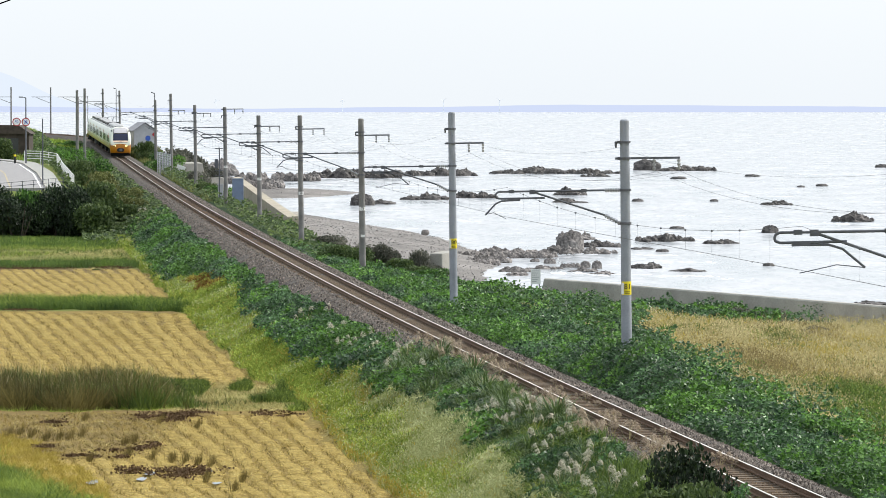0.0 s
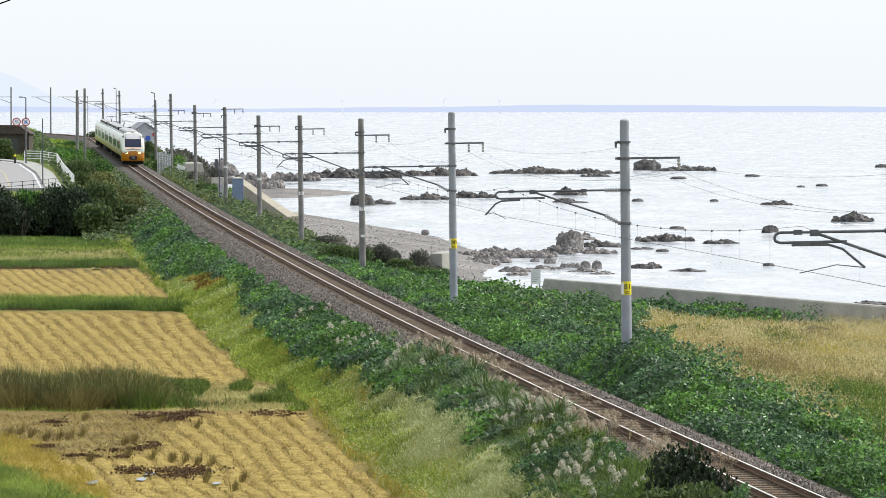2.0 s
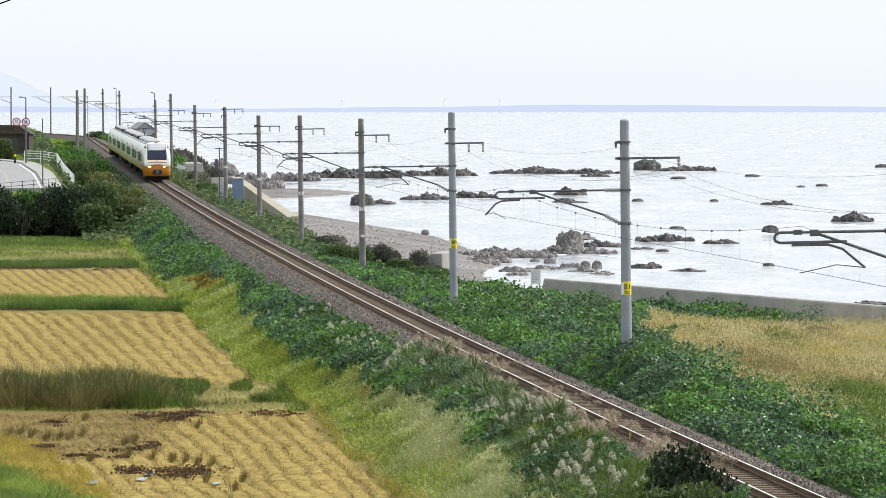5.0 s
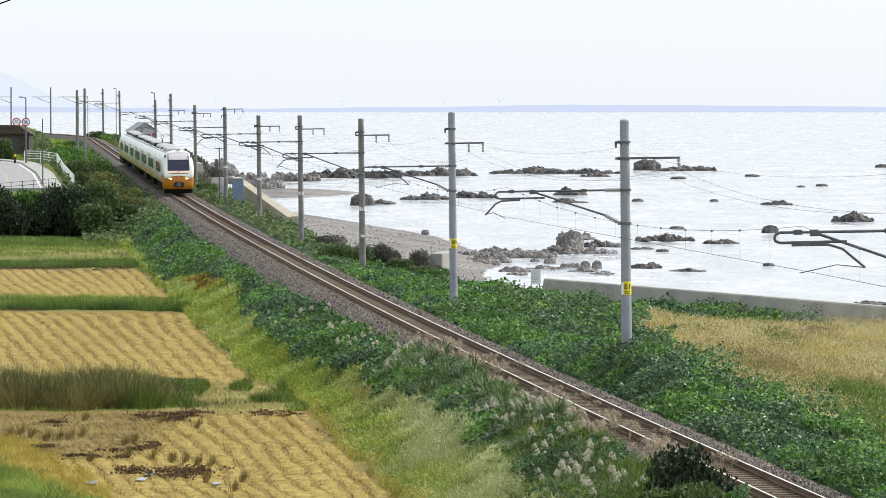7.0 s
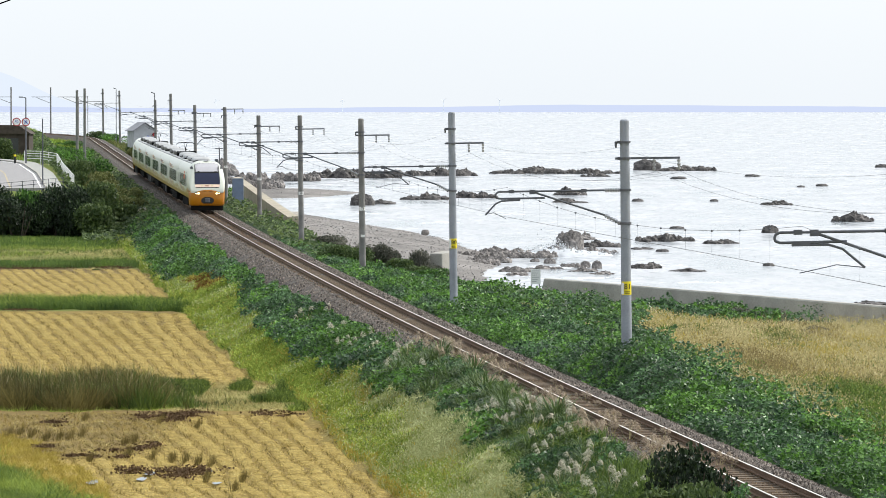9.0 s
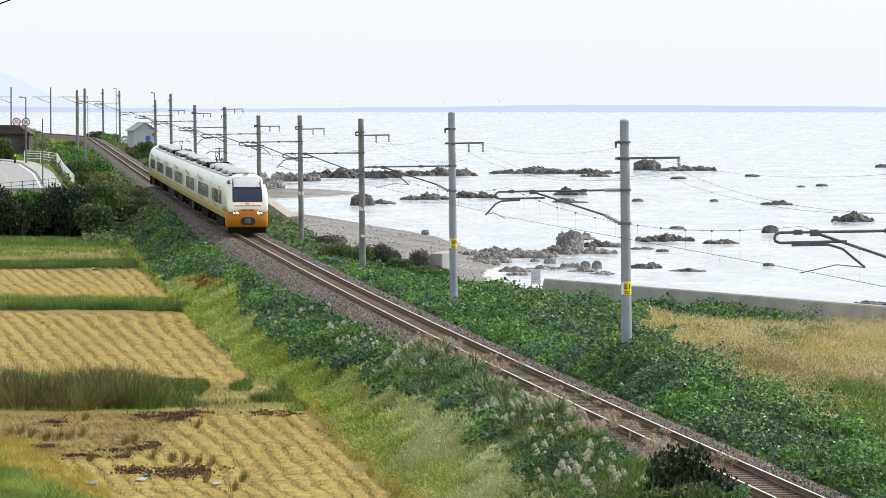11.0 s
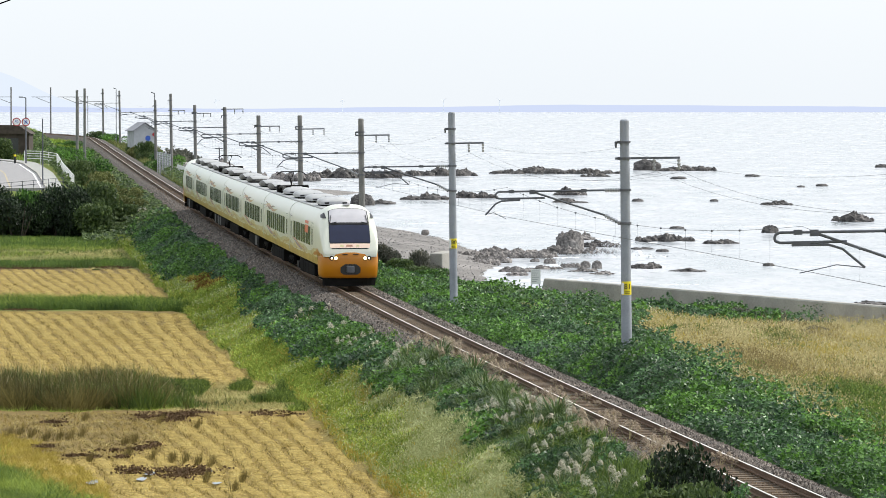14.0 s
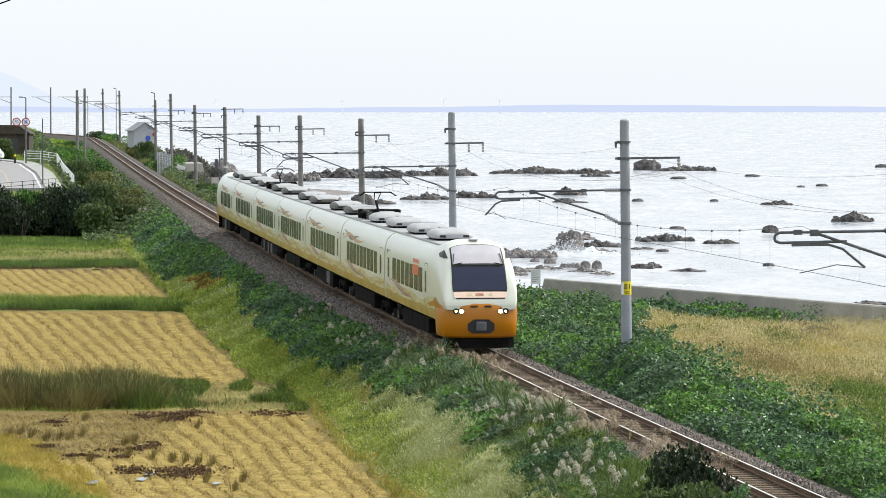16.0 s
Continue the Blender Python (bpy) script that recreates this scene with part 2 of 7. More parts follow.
M_CONCRETE = mat("seawall_concrete", (0.38, 0.36, 0.32), rough=0.9, vary=0.18, scale=0.6, fine=0.15, fine_scale=12, bump=0.3)
M_ROCK = mat("shore_rock", (0.13, 0.122, 0.118), rough=0.9, vary=0.4, scale=0.6, fine=0.5, fine_scale=4.5, bump=1.0, bump_scale=3, second=(0.31, 0.285, 0.265), spec=0.2)
M_ROCK_WET = mat("wet_rock", (0.04, 0.037, 0.037), rough=0.6, vary=0.5, scale=0.7, fine=0.6, fine_scale=3.5, bump=1.0, bump_scale=2.5, second=(0.15, 0.138, 0.128), spec=0.3)
M_KUDZU = leaf_mat("broad_vine_leaf", (0.013, 0.046, 0.010), (0.185, 0.39, 0.058), rough=0.42, spec=0.42, trans=0.35)
M_KUDZUDARK = leaf_mat("shaded_vine_leaf", (0.010, 0.034, 0.012), (0.12, 0.26, 0.075), rough=0.4, spec=0.48, trans=0.3)
M_HEDGE = leaf_mat("hedge_leaf", (0.006, 0.013, 0.008), (0.05, 0.085, 0.03), rough=0.5, spec=0.3, trans=0.2)
# Lightened to put some distance haze into the far bushes.
M_BUSH = leaf_mat("bush_leaf", (0.034, 0.062, 0.022), (0.19, 0.26, 0.08), rough=0.5, spec=0.3)
M_GRASS = leaf_mat("green_grass_blade", (0.12, 0.18, 0.02), (0.54, 0.64, 0.13), rough=0.6, spec=0.25)
M_PALEGRASS = leaf_mat("pale_feathery_grass", (0.27, 0.30, 0.11), (0.70, 0.72, 0.40), rough=0.75, spec=0.15)
M_RUSTGRASS = leaf_mat("rusty_dead_leaf", (0.10, 0.055, 0.02), (0.34, 0.19, 0.06), rough=0.8, spec=0.1)
M_DRYGRASS = leaf_mat("dry_grass_blade", (0.36, 0.315, 0.15), (0.74, 0.66, 0.40), rough=0.75, spec=0.15)
M_STRAW = leaf_mat("rice_straw", (0.245, 0.175, 0.042), (0.60, 0.475, 0.16), rough=0.75, trans=0.2, spec=0.2)
M_PALESTRAW = leaf_mat("bleached_straw", (0.33, 0.27, 0.095), (0.68, 0.585, 0.27), rough=0.8, trans=0.15, spec=0.15)
M_REED = leaf_mat("pampas_leaf", (0.035, 0.075, 0.02), (0.30, 0.40, 0.14), rough=0.35, spec=0.5)
M_YELLOWREED = leaf_mat("yellowed_reed_leaf", (0.20, 0.26, 0.03), (0.58, 0.62, 0.14), rough=0.45, spec=0.4)
M_PLUME = leaf_mat("pampas_plume", (0.54, 0.52, 0.41), (0.84, 0.82, 0.69), rough=0.8, trans=0.45, spec=0.1)
M_DRYPLUME = leaf_mat("dry_pampas_plume", (0.44, 0.36, 0.265), (0.76, 0.66, 0.52), rough=0.8, trans=0.4, spec=0.1)
M_CREAM = mat("cream_white_paint", (0.67, 0.685, 0.585), rough=0.3, vary=0.03, scale=0.5)
M_ORANGE = mat("amber_orange_paint", (0.46, 0.168, 0.004), rough=0.3, vary=0.06, scale=0.6)
M_GOLD = mat("golden_ochre_paint", (0.46, 0.30, 0.03), rough=0.35, vary=0.25, scale=0.7, second=(0.52, 0.38, 0.09))
M_ROOF = mat("grey_roof_paint", (0.36, 0.365, 0.36), rough=0.6, vary=0.15)
M_UNIT = mat("grey_roof_unit_paint", (0.43, 0.43, 0.42), rough=0.45, vary=0.1)
M_UNITSIDE = mat("dark_olive_shaded_paint", (0.085, 0.082, 0.07), rough=0.6, vary=0.15)
M_SOFTGOLD = mat("soft_gold_paint", (0.58, 0.50, 0.20), rough=0.35, vary=0.2, scale=0.8, second=(0.63, 0.59, 0.36))
M_BROWN = mat("brown_paint", (0.14, 0.08, 0.03), rough=0.4)
M_VIOLET = mat("violet_grey_paint", (0.25, 0.22, 0.33), rough=0.4)
M_PALEGOLD = mat("pale_gold_paint", (0.70, 0.60, 0.32), rough=0.4)
M_BOXGREY = mat("grey_equipment_paint", (0.05, 0.05, 0.05), rough=0.7)
M_DARK = mat("dark_underframe", (0.010, 0.0095, 0.009), rough=0.95, vary=0.3, spec=0.05)
# Dark glass with hardly any gloss; the greenery it mirrors is in its colour.
M_WINDOW = mat("dark_greened_window_glass", (0.035, 0.055, 0.04), rough=0.25, vary=0.1, spec=0.06)
M_BLUEGLASS = mat("navy_front_glass", (0.012, 0.016, 0.045), rough=0.08, vary=0.1, spec=0.5)
M_LAMP = glow_mat("headlight_glow", (1.0, 0.74, 0.30), 4.5)
M_SIGNPANEL = glow_mat("lit_headsign", (0.80, 0.60, 0.48), 0.15)
M_WHITEPANE = mat("pale_sky_glare_pane", (0.50, 0.485, 0.50), rough=0.15, vary=0.05)
M_RED = mat("orange_red_paint", (0.62, 0.10, 0.03), rough=0.4)
M_YELLOW = mat("yellow_plate", (0.85, 0.70, 0.02), rough=0.5, vary=0.05)
M_BLACK = mat("black_paint", (0.012, 0.012, 0.012), rough=0.5)
M_WHITE = mat("white_paint", (0.78, 0.78, 0.76), rough=0.5, vary=0.05)
M_BLUEGREY = mat("blue_grey_cabinet_paint", (0.17, 0.22, 0.32), rough=0.5, vary=0.08)
M_ASPHALT = mat("road_asphalt", (0.30, 0.29, 0.285), rough=0.9, vary=0.12, fine=0.15, fine_scale=8)
M_SIGNBLUE = mat("sign_blue", (0.03, 0.10, 0.45), rough=0.4)
M_SIGNRED = mat("sign_red", (0.38, 0.02, 0.025), rough=0.4)
M_BARK = mat("dark_wood", (0.06, 0.045, 0.035), rough=0.9, vary=0.3)
M_HUT = mat("grey_hut_wall", (0.42, 0.43, 0.45), rough=0.8, vary=0.15, scale=0.8)
M_HUTROOF = mat("grey_slate_roof", (0.28, 0.28, 0.30), rough=0.8, vary=0.15)
M_FOAM = mat("sea_foam", (0.56, 0.58, 0.60), rough=0.7, vary=0.06, scale=1.5, bump=0.5, bump_scale=3)
M_PAVE = mat("pavement_concrete", (0.34, 0.34, 0.31), rough=0.9, vary=0.12, scale=1.0)
M_YELLINE = mat("faded_road_yellow", (0.42, 0.35, 0.22), rough=0.8)
# The haze over the far turbines is put into this pale bluish white.
M_FARWHITE = mat("hazy_white", (0.75, 0.80, 0.86), rough=0.9)
M_BALK = leaf_mat("olive_balk_grass", (0.035, 0.036, 0.011), (0.30, 0.25, 0.085), rough=0.65, trans=0.25, spec=0.2)
M_BALKDEEP = leaf_mat("deep_balk_grass", (0.014, 0.034, 0.006), (0.20, 0.28, 0.05), rough=0.55, trans=0.25, spec=0.3)
M_BROWNWEED = leaf_mat("brown_weed_stem", (0.16, 0.13, 0.06), (0.42, 0.35, 0.17), rough=0.7, trans=0.3, spec=0.15)
M_SWATHE = mat("straw_swathe", (0.28, 0.198, 0.052), rough=0.95, vary=0.25, scale=1.3, fine=0.5, fine_scale=11, bump=1.0, bump_scale=9, second=(0.43, 0.325, 0.105), spec=0.1)
M_REVETMENT = mat("tan_revetment_concrete", (0.40, 0.355, 0.27), rough=0.9, vary=0.2, scale=0.5, fine=0.15, fine_scale=8, bump=0.3)
M_GRASSDEEP = leaf_mat("deep_green_grass", (0.022, 0.055, 0.008), (0.20, 0.31, 0.05), rough=0.55)
M_OLIVE = leaf_mat("olive_grass", (0.07, 0.085, 0.022), (0.32, 0.34, 0.11), rough=0.65)
M_STUBDARK = leaf_mat("brown_stubble", (0.09, 0.072, 0.022), (0.28, 0.215, 0.075), rough=0.8, spec=0.2)
M_MUD = mat("wet_mud", (0.12, 0.078, 0.045), rough=1.0, vary=0.5, scale=4, spec=0.05)
M_PUDDLE = mat("puddle_water", (0.05, 0.045, 0.04), rough=0.04, vary=0.1, spec=0.9)
# Greyed and lightened to paint haze over the far bushes; nearer ones share it.
M_DUSK = leaf_mat("hazy_grey_brown_leaf", (0.07, 0.075, 0.06), (0.23, 0.225, 0.17), rough=0.7)
M_RUSTSTONE = mat("rust_stained_stone", (0.16, 0.115, 0.08), rough=0.95, spec=0.15)
M_RUSTBED = mat("rust_stained_ballast", (0.085, 0.058, 0.04), rough=0.95, vary=0.35, scale=5, fine=0.5, fine_scale=20, bump=1.0, bump_scale=18, spec=0.15)
M_UNITPALE = mat("pale_grey_unit_front", (0.36, 0.36, 0.37), rough=0.5, vary=0.1)
M_ROSE = mat("dull_rose_paint", (0.50, 0.26, 0.16), rough=0.4)
M_WEED = leaf_mat("weed_leaf", (0.03, 0.068, 0.014), (0.24, 0.34, 0.07), rough=0.5, spec=0.35)
M_BEACH = leaf_mat("shingle_stone", (0.20, 0.192, 0.187), (0.34, 0.328, 0.32), rough=0.9, trans=0.0, spec=0.15)
M_GOLDGRASS = leaf_mat("golden_stem", (0.30, 0.24, 0.05), (0.58, 0.46, 0.10), rough=0.7, spec=0.15)


# ---- ground, sea, distance ----
def cover_colour(x, y):
    """Base colour of what covers the ground: soil, straw, turf, shingle."""
    d = x - xt(y)
    n1, n2 = value_noise(x, y, 5, 11), value_noise(x, y, 1.3, 12)
    turf = np.array([0.14, 0.18, 0.045])
    straw = np.array([0.235, 0.17, 0.055])
    dry = np.array([0.32, 0.27, 0.11])
    vine = np.array([0.025, 0.045, 0.018])
    shingle = np.array([0.235, 0.22, 0.205]) * (0.75 + 0.5 * n1[:, None]) * (0.85 + 0.3 * n2[:, None])
    mud = np.array([0.10, 0.075, 0.055])
    c = np.zeros((len(x), 3)) + turf

    def lay(col, w):
        nonlocal c
        c = c * (1 - w[:, None]) + col * w[:, None]
    lay(dry, smooth(0.45, 0.75, n1) * 0.6)
    se = strip_edge(x, y)
    lay(vine, smooth(se - 0.4, se + 0.4, d) * smooth(9.5, 8.3, d + 1.5 * (n1 - 0.5)))
    lay(dry, smooth(8.4, 9.6, d + 1.5 * (n1 - 0.5)) * smooth(262, 250, y))
    lay(vine, smooth(0, 1, (d > 8).astype(float)) * smooth(262, 285, y))
    lay(shingle, smooth(-3, 3, d - sea_edge(y)) * smooth(250, 262, y))
    w = np.zeros(len(x))
    for y0, y1 in PADDIES:
        w = np.maximum(w, smooth(y0 - 0.6, y0 + 0.3, y) * smooth(y1 + 0.6, y1 - 0.3, y))
    fe = field_edge(x, y)
    w = w * smooth(fe + 0.3, fe - 0.3, d) * smooth(-75, -70, d) * (1 - 0.75 * (y > 300))
    lay(straw, w)
    lay(mud, w * 0.3 * smooth(-8.5, -11.5, x) * smooth(134, 142, y) * (y < 158))
    lay(mud, w * 0.6 * smooth(280, 288, y) * (y < 296))
    lay(mud, w * smooth(0.74, 0.86, value_noise(x, y, 2.2, 15)) * 0.35)
    lay(vine, smooth(355, 375, y) * (d < -5) * smooth(-11, -9, d))
    lay(np.array([0.10, 0.19, 0.04]), smooth(465, 480, y) * (d < -5) * smooth(800, 760, y))
    return c


PADDIES = ((96.0, 157.0), (169.0, 232.0), (242.0, 292.0), (304.0, 336.0))


def build_ground():
    gx = np.concatenate([np.linspace(-2400, -130, 22), np.arange(-120, -45, 2.5), np.arange(-45, 46, 0.7), np.arange(47, 110, 3), np.linspace(115, 2400, 22)])
    gy = np.concatenate([np.linspace(-600, 60, 14), np.arange(70, 300, 0.8), np.arange(300, 480, 1.6), np.arange(480, 950, 5), np.linspace(960, 4000, 20)])
    xx, yy = np.meshgrid(gx, gy)
    xs, ys = xx.ravel(), yy.ravel()
    yc = np.clip(ys, 60, 900)
    xs_l = np.clip(xs, xt(yc) - 90, xt(yc) + 90)
    z = land(xs_l, yc)
    far_sea = smooth(900, 1000, ys)
    z = z * (1 - far_sea) - 3.0 * far_sea
    behind = smooth(40, 0, ys) * smooth(60, 0, np.abs(xs))
    z = z + behind * (EYE - 1.7 - z)
    w, h = len(gx), len(gy)
    i = (np.arange(h - 1)[:, None] * w + np.arange(w - 1)[None, :]).ravel()
    ob = mesh_of("ground", np.stack([xs, ys, z], 1), np.stack([i, i + 1, i + w + 1, i + w], 1), M_GROUND, smooth_shade=True)
    col = ob.data.color_attributes.new("cover", "FLOAT_COLOR", "POINT")
    c = np.ones((len(xs), 4), np.float32)
    c[:, :3] = cover_colour(xs, yc)
    col.data.foreach_set("color", c.ravel())
    tagged(ob, "coastal ground with stubble fields, turf and shingle", "ground", kind="structure")


def build_sea():
    gy = np.concatenate([np.linspace(-600, 150, 8), np.linspace(180, 900, 40), np.linspace(1000, 4900, 30)])
    gx = np.concatenate([np.linspace(-2400, -300, 8), np.linspace(-250, 600, 35), np.linspace(700, 2400, 8)])
    xx, yy = np.meshgrid(gx, gy)
    xs, ys = xx.ravel(), yy.ravel()
    z = 6.4 * ((ys - 1200) / 3700).clip(0, 1)
    w, h = len(gx), len(gy)
    i = (np.arange(h - 1)[:, None] * w + np.arange(w - 1)[None, :]).ravel()
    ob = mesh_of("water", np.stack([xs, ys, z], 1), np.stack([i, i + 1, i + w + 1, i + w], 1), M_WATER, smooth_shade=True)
    tagged(ob, "bright hazy sea, whitened with foam and painted sky glare", "sea", kind="structure")


# Distance haze is painted: the far ridges glow flat pale blue, unlit by the sun.
def hazy_glow_mat(name, color, strength):
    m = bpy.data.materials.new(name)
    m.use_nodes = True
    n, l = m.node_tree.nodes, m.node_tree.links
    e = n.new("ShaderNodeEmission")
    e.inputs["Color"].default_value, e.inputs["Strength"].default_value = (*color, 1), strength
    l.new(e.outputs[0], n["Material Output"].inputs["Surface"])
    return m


def ridge(name, y, x0, x1, base, height, color, label, seed, step=12):
    xs = np.arange(x0, x1 + step, step)
    hgt = height(xs) * (0.75 + 0.5 * value_noise(xs, xs * 0, 120, seed)) + 0.6 * value_noise(xs, xs * 0, 25, seed + 1)
    v = np.concatenate([np.stack([xs, xs * 0 + y, xs * 0 + base], 1), np.stack([xs, xs * 0 + y + 8, base + hgt], 1), np.stack([xs, xs * 0 + y + 30, xs * 0 + base], 1)])
    n = len(xs)
    i = np.arange(n - 1)
    f = np.concatenate([np.stack([i, i + 1, i + 1 + n, i + n], 1), np.stack([i + n, i + 1 + n, i + 1 + 2 * n, i + 2 * n], 1)])
    ob = mesh_of(name, v, f, hazy_glow_mat(name + "_haze", color, 1.0))
    tagged(ob, label, "backdrop", kind="structure")


def build_distance():
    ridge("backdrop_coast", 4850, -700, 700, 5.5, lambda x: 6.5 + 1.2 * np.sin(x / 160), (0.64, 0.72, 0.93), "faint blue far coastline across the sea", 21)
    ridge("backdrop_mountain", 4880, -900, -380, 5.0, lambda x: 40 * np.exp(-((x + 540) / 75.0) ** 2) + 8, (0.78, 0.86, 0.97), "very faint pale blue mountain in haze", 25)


build_ground()
build_sea()
build_distance()


# ---- the shore: seawall, rocks, breakers ----
def at_sea(px_x, px_y, z=0.0):
    """Plan position from tangents of the view: across and down, in thousandths, to height z."""
    y = (EYE - z) / (px_y / 1000.0)
    return px_x / 1000.0 * y, y


def build_seawall():
    wall = thing("seawall", pose(0, 0, 0), "long grey concrete seawall with a sloping end", "seawall", kind="structure")
    a, b = Vector((6.55, 260.6, 0)), Vector((6.55 + 0.485 * 150, 110.6, 0))
    u = (b - a).normalized()
    n = Vector((u.y, -u.x, 0))
    if n.y > 0:
        n = -n
    g = random.Random(3)
    for i in range(17):
        s0, s1 = i * 10.0 + 0.015, (i + 1) * 10.0 - 0.015
        bm = bmesh.new()
        prof = ((-0.35, -1.5), (-0.28, 5.05), (-0.22, 5.12), (0.22, 5.12), (0.28, 5.05), (0.9, -1.5))
        rings = []
        for s in (s0, s1):
            slant = -0.8 if i == 0 and s == s0 else 0.0
            rings.append([bm.verts.new(a + u * (s + (slant * (5.2 - z) / 2 if z > 1 else slant * 2.6)) - n * t + Vector((0, 0, z + g.uniform(-0.01, 0.01)))) for t, z in prof])
        for k in range(5):
            bm.faces.new((rings[0][k], rings[0][k + 1], rings[1][k + 1], rings[1][k]))
        bm.faces.new(rings[0])
        bm.faces.new(rings[1])
        bmesh.ops.recalc_face_normals(bm, faces=bm.faces)
        part("wall_block", bm, M_CONCRETE, wall)


def build_revetment():
    """Tan concrete cap and slope that hold the far bank above the beach."""
    wall = thing("revetment", pose(0, 0, 0), "tan concrete revetment along the top of the beach", "seawall", kind="structure")
    ys = np.arange(366, 520, 7.0)
    for a, b in zip(ys[:-1], ys[1:]):
        bm = bmesh.new()
        rings = []
        for y in (a + 0.03, b - 0.03):
            d = float(np.interp(y, (366, 520), (8.9, 12.6)))
            z = float(zt(y)) - 1.25
            rings.append([bm.verts.new((float(xt(y)) + d + o, y, z + h)) for o, h in ((-0.5, -1.5), (-0.5, 0.0), (0.4, 0.05), (0.45, -0.15), (2.4, -3.2), (2.2, -4.5))])
        for k in range(5):
            bm.faces.new((rings[0][k], rings[0][k + 1], rings[1][k + 1], rings[1][k]))
        bm.faces.new(rings[0])
        bm.faces.new(rings[1])
        bmesh.ops.recalc_face_normals(bm, faces=bm.faces)
        part("wall_block", bm, M_REVETMENT, wall)


def crag(v):
    """Sharp ridges: folded noise at three scales."""
    return (1 - abs(noise.noise(v * 1.3)) * 2) * 0.34 + (1 - abs(noise.noise(v * 2.9)) * 2) * 0.22 + (1 - abs(noise.noise(v * 6.3)) * 2) * 0.12


def rock_bm(bm, cx, cy, w, dpt, h, seed, sub=4, blunt=1.0):
    r = bmesh.ops.create_icosphere(bm, subdivisions=sub, radius=1.0)
    off = Vector((seed * 7.13, seed * 3.7, seed * 1.9))
    for v in r["verts"]:
        c = v.co.copy()
        k = (0.74 + 0.95 * crag(c + off)) if blunt == 1.0 else 0.86 + 0.3 * crag(c + off)
        top = max(0.6, 0.9 + (0.38 if blunt == 1.0 else 0.16) * noise.noise(Vector((c.x * 2.3, c.y * 2.3, seed))) + 0.25 * noise.noise(Vector((c.x * 6, c.y * 6, seed))))
        v.co = Vector((cx + c.x * k * w / 2, cy + c.y * k * dpt / 2, math.copysign(abs(c.z) ** blunt, c.z) * (0.55 + 0.45 * k) * h * 0.92 * (top if c.z > 0 else 1)))
        if v.co.z < -0.8:
            v.co.z = -0.8


def rock(tx0, tx1, ttop, tbase, lumps=1, wet=True, z0=0.0):
    """A rock or reef between two view tangents (thousandths)."""
    x0, y = at_sea(tx0, tbase, z0)
    x1, _ = at_sea(tx1, tbase, z0)
    h = (tbase - ttop) / 1000.0 * y
    w = x1 - x0
    k = int(abs(tx0 * 13 + tbase * 7)) % 997
    g = random.Random(k)
    mt = M_ROCK_WET if wet else M_ROCK
    label = ("dark wet reef of jagged rock awash in the sea" if wet else "brown jagged shore reef on the beach") if lumps > 1 else ("dark wet rock standing in white water" if wet else "large grey-brown boulder on the shore")
    reef = thing("sea_rock", pose((x0 + x1) / 2, y + min(w * 0.3, 6), z0), label, "rock", group="shore rocks")
    if lumps == 1:
        bm = bmesh.new()
        rock_bm(bm, 0, 0, w * 0.98, w * 0.7, h * 0.98, k % 50, 4, 0.55)
        part("stone", bm, mt, reef)
        return
    for i in range(int(lumps * 3.4)):
        u = (i + 0.5 + g.uniform(-0.5, 0.5)) / int(lumps * 3.4)
        ww = w / lumps * g.uniform(0.4, 1.6)
        env = 0.4 + 0.6 * math.sin(math.pi * min(max(u, 0.08), 0.92))
        bm = bmesh.new()
        rock_bm(bm, (u - 0.5) * w, g.uniform(-0.3, 0.3) * min(w, 14), ww, ww * g.uniform(0.6, 1.0), min(h * env * g.uniform(0.45, 1.25), ww * 0.75), (k + i * 11) % 60, 3)
        part("stone", bm, mt, reef)


